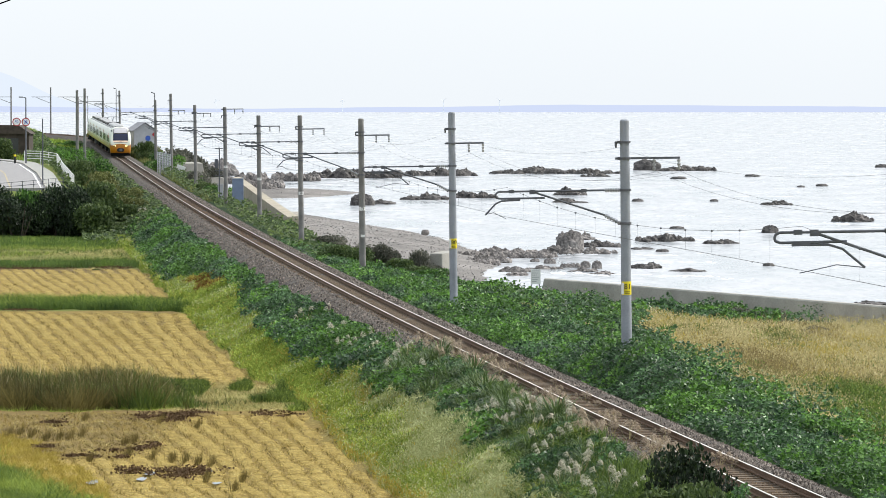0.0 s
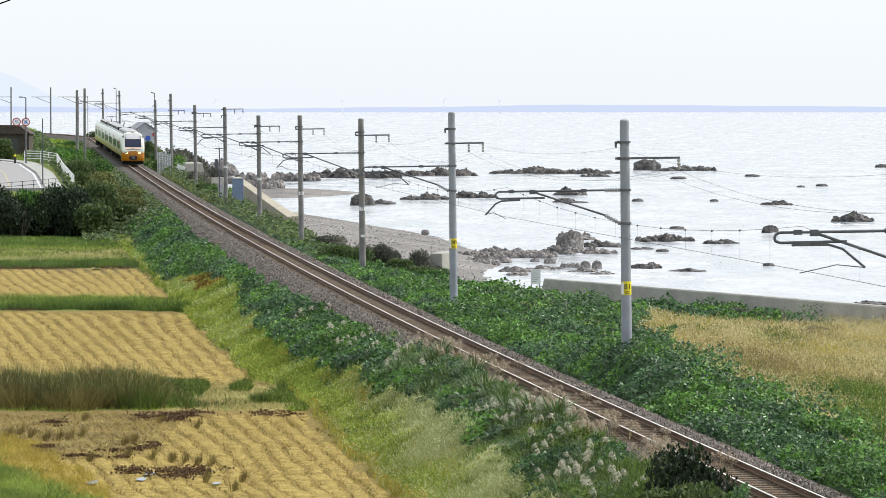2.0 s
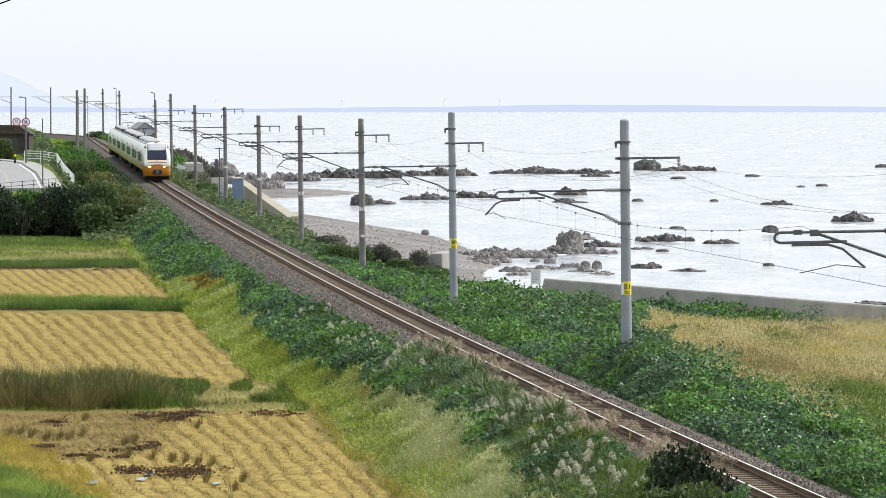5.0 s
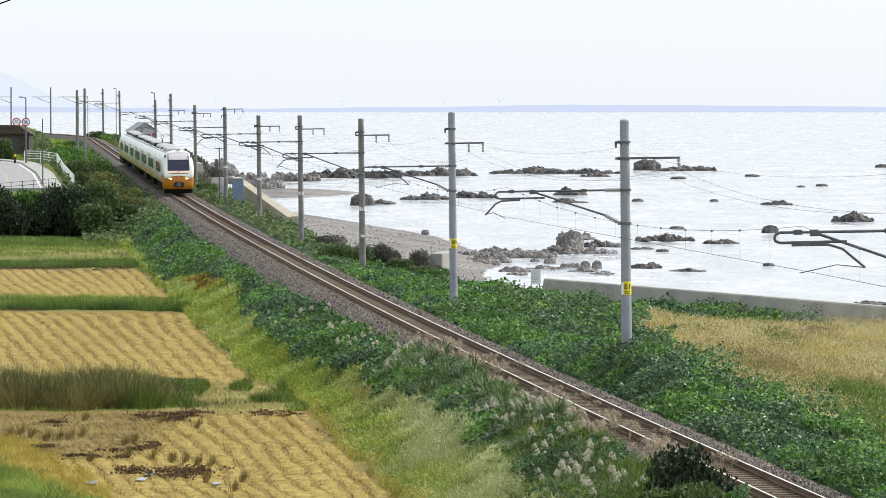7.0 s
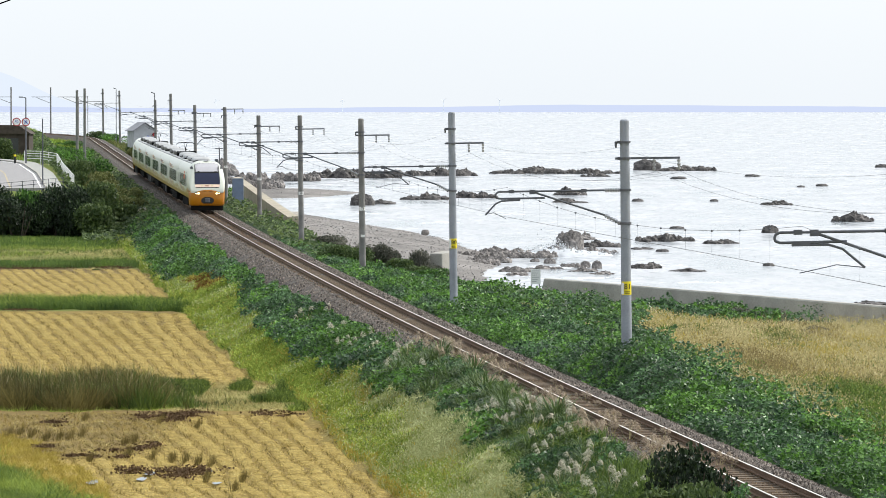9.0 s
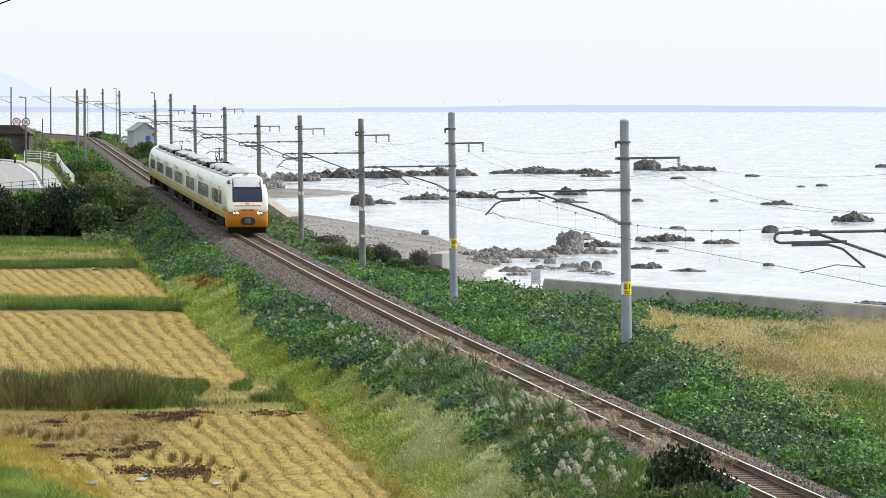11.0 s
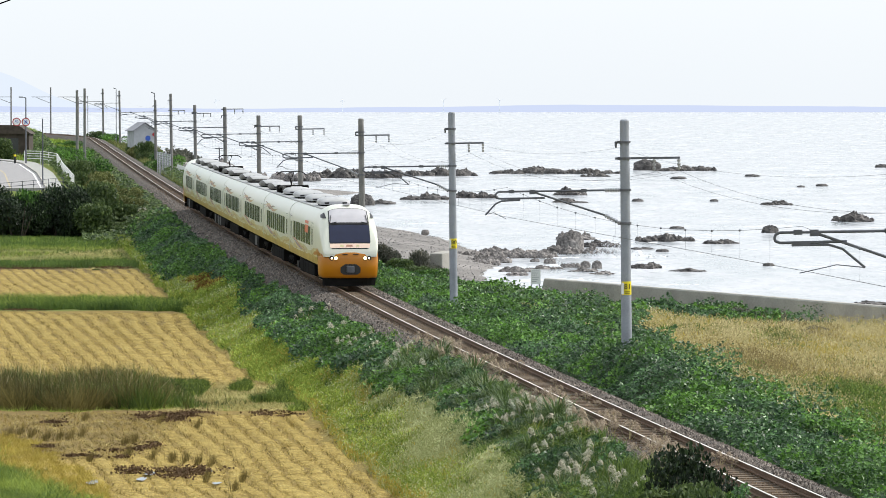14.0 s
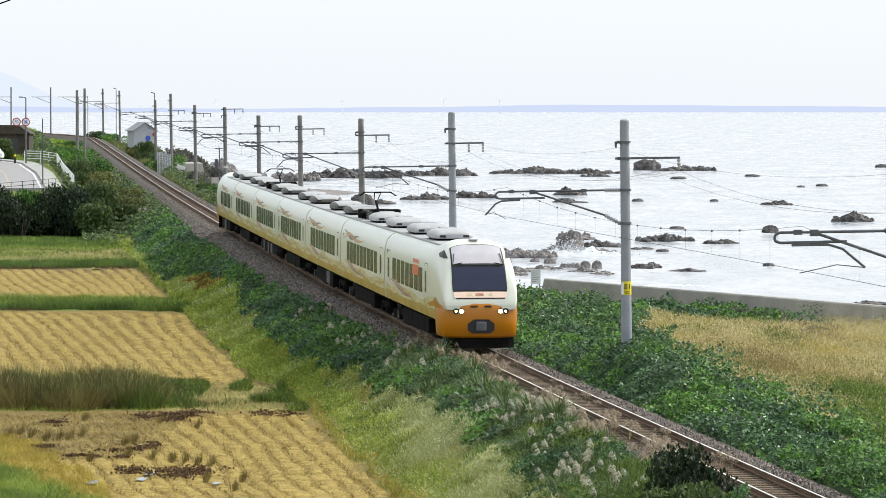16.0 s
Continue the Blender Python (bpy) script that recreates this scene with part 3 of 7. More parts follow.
def build_rocks():
    k = 1 / 7.4
    rows = (  # x0, x1, top, base of each in the view, lumps, wet
        (545, 700, 291, 316, 9, 1), (690, 842, 294, 312, 9, 1), (875, 990, 296, 308, 7, 1), (925, 1000, 292, 306, 3, 1), (990, 1100, 298, 308, 8, 1),
        (1120, 1172, 279, 302, 1, 1), (1165, 1265, 292, 303, 7, 1), (1318, 1345, 308, 313, 1, 1), (1443, 1466, 325, 330, 1, 1), (1548, 1575, 290, 297, 1, 1),
        (618, 664, 340, 364, 1, 1), (650, 690, 352, 362, 2, 1), (715, 792, 343, 354, 4, 1), (800, 872, 336, 351, 5, 1), (985, 1035, 330, 346, 3, 1), (985, 1026, 350, 359, 2, 1),
        (1118, 1140, 351, 357, 1, 1), (1256, 1272, 352, 357, 1, 1), (1358, 1397, 352, 363, 2, 1), (1476, 1545, 375, 393, 3, 1), (1348, 1379, 397, 413, 1, 1),
        (1130, 1228, 414, 428, 6, 1), (1250, 1305, 421, 432, 3, 1), (1185, 1212, 400, 405, 1, 1), (984, 1036, 405, 442, 1, 0), (815, 985, 420, 458, 14, 0), (850, 930, 428, 452, 6, 0), (800, 880, 448, 470, 7, 0), (1000, 1050, 405, 425, 2, 0),
        (830, 900, 440, 466, 5, 0), (888, 936, 467, 482, 4, 0), (940, 986, 470, 477, 3, 0), (993, 1030, 459, 474, 4, 0), (1027, 1046, 460, 474, 1, 0), (1047, 1066, 459, 476, 1, 0), (1014, 1052, 472, 481, 3, 0), (1050, 1080, 478, 486, 2, 0), (938, 956, 457, 464, 1, 0), (962, 984, 456, 467, 1, 0), (1040, 1098, 424, 438, 4, 1), (930, 1090, 436, 450, 8, 0),
        (1118, 1162, 459, 476, 3, 1), (1200, 1248, 475, 481, 2, 1), (1350, 1372, 465, 471, 1, 1), (1512, 1558, 528, 541, 2, 1), (900, 930, 478, 488, 2, 0), (955, 985, 447, 456, 1, 0),
        (1120, 1150, 436, 442, 2, 1), (1160, 1185, 440, 446, 1, 1), (1410, 1425, 328, 332, 1, 1), (1186, 1216, 312, 317, 1, 1), (1030, 1075, 306, 313, 3, 1),
    )
    for x0, x1, yt, yb, n, wet in rows:
        rock((x0 - 784) * k, (x1 - 784) * k, (yt - 184) * k, (yb - 184) * k, n, bool(wet))
    # headland on the beach beyond the poles
    for x0, x1, yt, yb, n in ((405, 470, 288, 322, 4), (455, 500, 300, 330, 3), (380, 420, 280, 308, 2), (480, 560, 292, 318, 6), (430, 480, 305, 335, 3), (352, 392, 262, 300, 2), (745, 760, 406, 412, 1), (300, 360, 268, 296, 3)):
        rock((x0 - 784) * k, (x1 - 784) * k, (yt - 184) * k, (yb - 184) * k, n, False, 0.4)


BREAKERS = []


def build_breakers():
    """Low foam crests that run in towards the rocks."""
    k = 1 / 7.4
    g = random.Random(9)
    rows = ((1180, 470, 7), (1280, 415, 9), (1060, 470, 5), (1340, 440, 8), (1480, 470, 9), (1240, 500, 8), (1420, 400, 12), (1100, 385, 8), (900, 380, 8), (1300, 350, 16), (1520, 360, 14), (1000, 322, 20), (700, 332, 12), (640, 378, 7), (780, 395, 6), (1450, 310, 22))
    surf = ((1000, 472, 8), (955, 452, 7), (1060, 455, 8), (905, 488, 6), (1085, 492, 9), (1010, 492, 8), (640, 374, 9), (700, 362, 11), (575, 338, 12), (830, 352, 12), (1150, 300, 22), (900, 306, 26), (1180, 428, 8), (1370, 410, 6), (1505, 391, 9), (760, 380, 8))
    for row in rows + surf:
        px, py, L = row
        wide = 2.6 if row in rows else 5.5
        x, y = at_sea((px - 784) * k, (py - 184) * k)
        bm = bmesh.new()
        n, m = 36, 6
        hh = g.uniform(0.10, 0.22) if wide < 3 else 0.06
        seed = g.random() * 50
        grid = []
        for i in range(n + 1):
            u = -1 + 2 * i / n
            env = max(0, 1 - u * u) ** 0.8
            row = []
            for j in range(m + 1):
                v = -1 + 2 * j / m
                jit = noise.noise(Vector((u * 5 + seed, v * 2, seed)))
                jit2 = noise.noise(Vector((u * 16 + seed, v * 5, seed)))
                row.append(bm.verts.new((u * L * 0.8 + 0.5 * jit, v * (wide + jit * wide * 0.4) + 1.3 * noise.noise(Vector((u * 2.2, seed, 0))), max(-0.05, (hh + 0.22) * env * (1 - v * v) * (0.85 + 0.5 * jit + 0.3 * jit2)) - 0.24)))
            grid.append(row)
        for a, b in zip(grid[:-1], grid[1:]):
            for j in range(m):
                bm.faces.new((a[j], b[j], b[j + 1], a[j + 1]))
        ob = shade_smooth(part("wave_crest", bm, M_FOAM), 80)
        ang = g.uniform(-14, 14)
        ob.matrix_basis = pose(x, y, 0.02, 0, 0, ang)
        tagged(ob, "low crest of white foam running in on the sea", "wave", group="breaking waves")
        BREAKERS.append((ob, x, y, ang, g.uniform(-0.9, -0.3), g.uniform(-0.9, -0.5), g.uniform(0, 6.28)))


SURGES = []


def build_surge(seed, rows):
    """A breaking wave: a lumpy ridge of foam with spray above it, which runs in, rises and sinks back."""
    wave = thing("breaking_wave", pose(0, 0, -3), "white breaking wave with spray running in on the reef", "wave", group="breaking waves")
    bm = bmesh.new()
    n, m = 44, 10
    grid = []
    for i in range(n + 1):
        u = -1 + 2 * i / n
        env = max(0.0, 1 - u * u) ** 0.7 * (0.55 + 0.45 * noise.noise(Vector((u * 2.2 + seed, seed, 0.5))) + 0.25)
        row = []
        for j in range(m + 1):
            v = -1 + 2 * j / m
            jit = noise.noise(Vector((u * 6 + seed, v * 2.5, seed))) + 0.6 * noise.noise(Vector((u * 15 + seed, v * 6, seed)))
            row.append(bm.verts.new((u * 5.6 + 0.25 * jit, v * 2.6 + 0.5 * jit, 0.8 * env * max(0.0, 1 - v * v) ** 0.8 * (1 + 0.8 * jit) - 0.06)))
        grid.append(row)
    for a, b in zip(grid[:-1], grid[1:]):
        for j in range(m):
            bm.faces.new((a[j], b[j], b[j + 1], a[j + 1]))
    shade_smooth(part("crest", bm, M_FOAM, wave), 80)
    g = np.random.default_rng(seed)
    k = 2600
    x = g.normal(0, 2.4, k)
    c = np.stack([x, g.normal(0, 0.8, k), 0.1 + np.abs(g.normal(0, 0.5, k)) * (0.3 + np.exp(-((x + 1.2) / 2.0) ** 2)) * 1.3], 1)
    v = (c[:, None, :] + g.normal(0, 0.06, (k, 3, 3))).reshape(-1, 3)
    tagged(mesh_of("spray", v, np.arange(3 * k).reshape(-1, 3), M_FOAM, wave), kind="stuff")
    SURGES.append((wave, rows))


def build_surges():
    # seconds, place and height of each wave as it comes in
    build_surge(3, ((0.0, 33, 416, -2.6), (4.0, 26, 420, -2.6), (6.5, 19.5, 428, -1.3), (8.2, 14.8, 437, 0.0), (9.0, 12.6, 441, -0.05), (10.0, 10.5, 443, -1.2), (11.2, 9.5, 444, -2.6), (16.0, 9.0, 444, -2.7)))
    build_surge(8, ((0.0, 42, 416, -2.6), (10.0, 32, 424, -2.6), (12.5, 24.0, 430, -1.4), (14.3, 17.8, 437, -0.15), (15.5, 15.0, 440, 0.0), (16.0, 14.0, 441, -0.05)))


build_seawall()
build_surges()
build_revetment()
build_rocks()
build_breakers()


# ---- the line: ballast, sleepers, rails ----
def sweep(name, profile, material, y0, y1, step, parent=None, jitter=0.0):
    """Carry a profile of (offset, height) along the rail line."""
    ss = np.arange(s_at(y0), s_at(y1), step)
    pts = np.array([on_line(s) for s in ss])
    h = np.gradient(pts, axis=0)
    nrm = np.stack([h[:, 1], -h[:, 0]], 1)
    nrm /= np.linalg.norm(nrm, axis=1)[:, None]
    prof = np.asarray(profile, float)
    k, n = len(prof), len(ss)
    v = np.zeros((n, k, 3))
    v[:, :, 0] = pts[:, None, 0] + nrm[:, None, 0] * prof[None, :, 0]
    v[:, :, 1] = pts[:, None, 1] + nrm[:, None, 1] * prof[None, :, 0]
    v[:, :, 2] = pts[:, None, 2] + prof[None, :, 1]
    if jitter:
        v += np.random.default_rng(2).normal(0, jitter, v.shape)
    a = (np.arange(n - 1)[:, None] * k + np.arange(k - 1)[None, :]).ravel()
    f = np.stack([a, a + 1, a + k + 1, a + k], 1)
    return mesh_of(name, v.reshape(-1, 3), f, material, parent)


BED = [(-3.5, -1.25), (-3.1, -0.95), (-2.5, -0.66), (-1.9, -0.38), (-1.5, -0.24), (-0.9, -0.22), (-0.3, -0.24), (0.3, -0.24), (0.9, -0.22), (1.5, -0.24), (1.9, -0.36), (2.4, -0.62), (2.8, -0.9), (3.2, -1.25)]


def stones(name, n, y0, y1, d0, d1, size, seed, parent):
    """Loose crushed stones lying on the bed: small tilted four-sided chips."""
    g = np.random.default_rng(seed)
    y = y0 * (y1 / y0) ** g.random(n)
    d = g.uniform(d0, d1, n)
    bed = np.array(BED)
    x = xt(y) + d * 1.007
    z = zt(y) + np.interp(d, bed[:, 0], bed[:, 1]) + 0.01
    r = size * g.uniform(0.6, 1.3, n)
    tet = np.array([(1, 0, -0.4), (-0.5, 0.87, -0.4), (-0.5, -0.87, -0.4), (0, 0, 0.9)])
    a = g.random(n) * 6.28
    ca, sa = np.cos(a), np.sin(a)
    v = np.zeros((n, 4, 3))
    for k in range(4):
        jit = g.normal(0, 0.25, (n, 3))
        px, py, pz = tet[k][0] + jit[:, 0], tet[k][1] + jit[:, 1], tet[k][2] + jit[:, 2] * 0.6
        v[:, k, 0] = x + (px * ca - py * sa) * r
        v[:, k, 1] = y + (px * sa + py * ca) * r
        v[:, k, 2] = z + pz * r
    i = np.arange(n)[:, None] * 4
    f = np.concatenate([i + [0, 1, 3], i + [1, 2, 3], i + [2, 0, 3]])
    ob = mesh_of(name, v.reshape(-1, 3), f, M_STONE, parent)
    return tagged(ob, kind="stuff")


def island_vary(m, lo, hi):
    n, l = m.node_tree.nodes, m.node_tree.links
    g = n.new("ShaderNodeNewGeometry")
    r = n.new("ShaderNodeValToRGB")
    r.color_ramp.elements[0].color, r.color_ramp.elements[1].color = (*lo, 1), (*hi, 1)
    l.new(g.outputs["Random Per Island"], r.inputs["Fac"])
    l.new(r.outputs["Color"], n["Principled BSDF"].inputs["Base Color"])


def build_track():
    track = thing("railway_track", pose(0, 0, 0), "single railway track with rusty rails on grey ballast", "railway track", kind="structure")
    sweep("ballast_bed", BED, M_BALLAST, 56, 900, 0.5, track, jitter=0.025)
    island_vary(M_STONE, (0.04, 0.033, 0.028), (0.36, 0.31, 0.265))
    stones("ballast_stones", 42000, 85, 430, 0.75, 2.85, 0.055, 5, track)
    stones("ballast_stones", 30000, 85, 430, -3.1, -0.75, 0.055, 6, track)
    rust = stones("ballast_stones", 22000, 85, 420, -0.95, 0.95, 0.05, 7, track)
    rust.data.materials[0] = M_RUSTSTONE
    island_vary(M_RUSTSTONE, (0.06, 0.037, 0.022), (0.30, 0.205, 0.125))
    sweep("rusty_bed", [(-0.95, -0.212), (0.95, -0.212)], M_RUSTBED, 56, 900, 1.0, track)
    for sgn in (-1, 1):
        c = sgn * 0.5665
        web = [(c - 0.06, -0.16), (c - 0.06, -0.14), (c - 0.012, -0.12), (c - 0.012, -0.04), (c - 0.034, -0.03), (c - 0.034, -0.004), (c + 0.034, -0.004), (c + 0.034, -0.03), (c + 0.012, -0.04), (c + 0.012, -0.12), (c + 0.06, -0.14), (c + 0.06, -0.16)]
        rail = sweep("rail", web, M_RAIL_SIDE, 56, 900, 1.0, track)
        sweep("rail_head", [(c - 0.033, -0.004), (c - 0.028, 0.0), (c + 0.028, 0.0), (c + 0.033, -0.004)], M_RAIL_TOP, 56, 900, 1.0, rail)
    bm = bmesh.new()
    box(bm, -1.0, 1.0, -0.12, 0.12, -0.32, -0.19, 0.02)
    me = bpy.data.meshes.new("sleeper")
    bm.to_mesh(me)
    bm.free()
    me.materials.append(M_SLEEPER)
    y = 88.0
    for i in range(300):
        ob = new("sleeper", me)
        ob.parent = track
        n, h = side_of(y)
        p = beside(y, 0, 0)
        ob.matrix_basis = Matrix.Translation(p) @ pose(0, 0, 0, 0, 0, math.degrees(math.atan2(n[1], n[0])))
        y += 0.62 * h[1]


build_track()


# ---- overhead line ----
def tube(name, pts, r, material, parent, n=6, label=""):
    bm = bmesh.new()
    pipe(bm, [Vector(p) for p in pts], r, n)
    return part(name, bm, material, parent, label)


def ribbed(bm, a, b, r, n):
    """A ribbed insulator between two places."""
    a, b = Vector(a), Vector(b)
    rod(bm, a, b, r * 0.35)
    for k in range(n):
        c = a.lerp(b, (k + 0.5) / n)
        w = (b - a).normalized() * ((b - a).length / n * 0.3)
        rod(bm, c - w, c + w, r, r * 0.7, n=8)


def digits(text, size, material, m, parent, name="number"):
    cu = bpy.data.curves.new(name, "FONT")
    cu.body, cu.size, cu.align_x, cu.align_y, cu.extrude = text, size, "CENTER", "CENTER", 0.002
    tmp = bpy.data.objects.new("tmp", cu)
    me = bpy.data.meshes.new_from_object(tmp)
    bpy.data.objects.remove(tmp)
    me.materials.clear()
    me.materials.append(material)
    ob = new(name, me)
    ob.parent = parent
    ob.matrix_basis = m
    return ob


POLES = (  # depth, top and feeder arm over the rails, arm length, tube height, foot of brace, side of pull-off, new concrete, number
    (101.0, 8.6, 7.3, 2.0, 6.17, 4.95, -1, True, ""),
    (149.1, 8.62, 7.29, 2.0, 6.16, 4.97, 1, True, "81"),
    (201.4, 8.73, 7.28, 1.55, 6.19, 5.0, -1, True, "80"),
    (248.4, 8.15, 7.21, 1.7, 6.17, 4.86, 1, False, "79"),
    (296.1, 8.06, 7.14, 1.75, 6.26, 4.9, -1, False, "78"),
    (341.7, 7.74, 6.9, 1.75, 6.3, 5.0, 1, False, "77"),
    (391.6, 8.14, 8.0, 1.75, 6.3, 5.0, -1, False, "76"),
    (451.3, 7.99, 7.13, 1.75, 6.3, 5.0, 1, False, ""),
    (514.6, 8.95, 6.9, 1.75, 6.3, 5.0, -1, False, ""),
    (565.8, 7.87, 6.5, 0, 6.3, 5.0, 1, False, ""),
    (728.0, 8.4, 0, 0, 6.3, 5.0, -1, False, ""),
    (770.0, 8.6, 0, 0, 6.3, 5.0, 1, False, ""),
)
OFF = 4.42
REACH = {1: 4.45, -1: 4.15}


def build_pole(row):
    y, top, arm_h, arm_l, tube_h, foot_h, pull, fresh, num = row
    n, h = side_of(y)
    ang = math.degrees(math.atan2(n[1], n[0]))
    base = beside(y, OFF)
    m = Matrix.Translation(base) @ pose(0, 0, 0, 0, -0.7, ang)
    pole = thing("catenary_pole", m, ("pale grey" if fresh else "weathered brown-grey") + " concrete catenary pole carrying wires beside the track", "utility pole", group="poles along the track")
    bm = bmesh.new()
    rod(bm, (0, 0, -2.0), (0, 0, top), 0.20, 0.165, n=20)
    rod(bm, (0, 0, top), (0, 0, top + 0.06), 0.165, 0.12, n=20)
    shade_smooth(part("shaft", bm, M_POLE if fresh else M_POLE_OLD, pole))
    for hz in (tube_h, foot_h, arm_h or top - 0.8, top - 0.75):
        bm = bmesh.new()
        rod(bm, (0, 0, hz - 0.04), (0, 0, hz + 0.04), 0.215, n=16)
        box(bm, -0.27, -0.18, -0.05, 0.05, hz - 0.05, hz + 0.05)
        part("pole_band", bm, M_STEEL, pole)
    if arm_l:
        bm = bmesh.new()
        box(bm, -0.35, arm_l, -0.04, 0.04, arm_h - 0.04, arm_h + 0.04, 0.008)
        bm2 = part("feeder_arm", bm, M_STEEL, pole, "dark steel crossarm")
        for u in (arm_l * 0.53, arm_l - 0.04):
            bm = bmesh.new()
            ribbed(bm, (u, 0, arm_h - 0.04), (u, 0, arm_h - 0.45), 0.07, 3)
            part("insulator", bm, M_PORCELAIN, bm2)
    bm = bmesh.new()
    rod(bm, (-0.32, 0, top - 0.75), (-0.32, 0, top - 0.95), 0.05, 0.03)
    box(bm, -0.35, -0.16, -0.02, 0.02, top - 0.78, top - 0.72)
    part("earth_wire_insulator", bm, M_STEEL, pole)
    # hinged cantilever towards the track
    L = 4.65 if pull > 0 else 4.3
    t = tube_h
    cant = tube("cantilever", [(-0.75, 0, t), (-L + 0.1, 0, t), (-L, 0, t - 0.05), (-L - 0.03, 0, t - 0.13), (-L, 0, t - 0.21), (-L + 0.12, 0, t - 0.25), (-L + 1.75, 0, t - 0.24)], 0.035, M_STEEL, pole, label="dark steel hinged cantilever")
    tube("brace", [(-0.75, 0, foot_h + 0.3), (-3.3, 0, t - 0.03)], 0.035, M_STEEL, cant)
    for a, b in (((-0.2, 0, t), (-0.75, 0, t)), ((-0.2, 0, foot_h), (-0.75, 0, foot_h + 0.3))):
        bm = bmesh.new()
        ribbed(bm, a, b, 0.085, 6)
        part("insulator", bm, M_PORCELAIN, cant)
    for u0, u1, v0, v1 in ((-L + 0.45, -L + 0.65, -0.06, 0.06), (-3.45, -3.25, -0.1, 0.06), (-1.6, -1.4, -0.06, 0.06), (-L + 0.4, -L + 0.85, -0.34, -0.22)):
        bm = bmesh.new()
        box(bm, u0, u1, -0.045, 0.045, t + v0, t + v1)
        part("clamp", bm, M_STEEL, cant)
    c = -OFF + (0.1 if pull > 0 else 0.7)
    if pull > 0:
        arm = [(-L + 0.75, 0, t - 0.31), (-L + 0.2, 0, t - 0.33), (-L - 0.02, 0, t - 0.42), (-L - 0.4, 0, t - 0.82)]
        steady = [(-L - 0.4, 0, t - 0.80), (-L - 0.1, 0, t - 0.74), (c, 0, 5.2)]
    else:
        arm = [(-L + 0.55, 0, t - 0.31), (-L + 1.3, 0, t - 0.31), (-L + 1.65, 0, t - 0.42), (-L + 2.2, 0, t - 0.88)]
        steady = [(-L + 2.2, 0, t - 0.88), (-L + 1.5, 0, t - 0.80), (c, 0, 5.18)]
    tube("registration_arm", arm, 0.03, M_STEEL, cant)
    tube("steady_arm", steady, 0.012, M_STEEL, cant)
    if num:
        z0 = (2.65 if num == "81" else 2.45) if fresh else (2.85 if num == "79" else 2.6)
        w, hh = (0.19, 0.24) if fresh else (0.16, 0.11)
        bm = bmesh.new()
        for k in range(8):
            a0, a1 = [radians(-90 + (-58 + 116 * q / 8)) for q in (k, k + 1)]
            r = 0.203
            vs = [bm.verts.new((r * math.cos(a), r * math.sin(a), z)) for a, z in ((a0, z0 - hh), (a1, z0 - hh), (a1, z0 + hh), (a0, z0 + hh))]
            bm.faces.new(vs)
        plate = part("number_plate", bm, M_YELLOW if fresh else M_WHITE, pole, "yellow number plate" if fresh else "white number plate")
        digits(num, 0.27 if fresh else 0.2, M_BLACK, pose(0.02, -0.214, z0 + (0.05 if fresh else 0), 90, 0, 0), plate)
        if fresh:
            bm = bmesh.new()
            for q, (a, b) in enumerate(((-0.1, 0.1), (-0.08, 0.1))):
                box(bm, a, b, -0.216, -0.21, z0 - 0.14 - 0.05 * q, z0 - 0.115 - 0.05 * q)
            part("small_print", bm, M_BLACK, plate)
            bm = bmesh.new()
            box(bm, -0.2, -0.11, -0.19, -0.17, z0 - 0.22, z0 + 0.2)
            part("white_plate", bm, M_WHITE, pole)
        elif num == "79":
            bm = bmesh.new()
            box(bm, -0.12, 0.12, -0.225, -0.2, z0 - 1.7, z0 - 1.55)
            part("white_plate", bm, M_WHITE, pole)
    return pole


def strand(pts_list, r, name, label, parent=None):
    """Wires as three-sided strands."""
    vs, fs, k = [], [], 0
    for pts in pts_list:
        p = np.asarray(pts, float)
        for q in range(3):
            a = q * 2.094
            vs.append(p + np.array([math.cos(a) * r, 0, math.sin(a) * r]))
        n = len(p)
        for q in range(3):
            i = k + q * n + np.arange(n - 1)
            j = k + ((q + 1) % 3) * n + np.arange(n - 1)
            fs.append(np.stack([i, i + 1, j + 1, j], 1))
        k += 3 * n
    ob = mesh_of(name, np.concatenate(vs), np.concatenate(fs), M_WIRE, parent)
    return tagged(ob, label, "overhead wire") if parent is None else ob


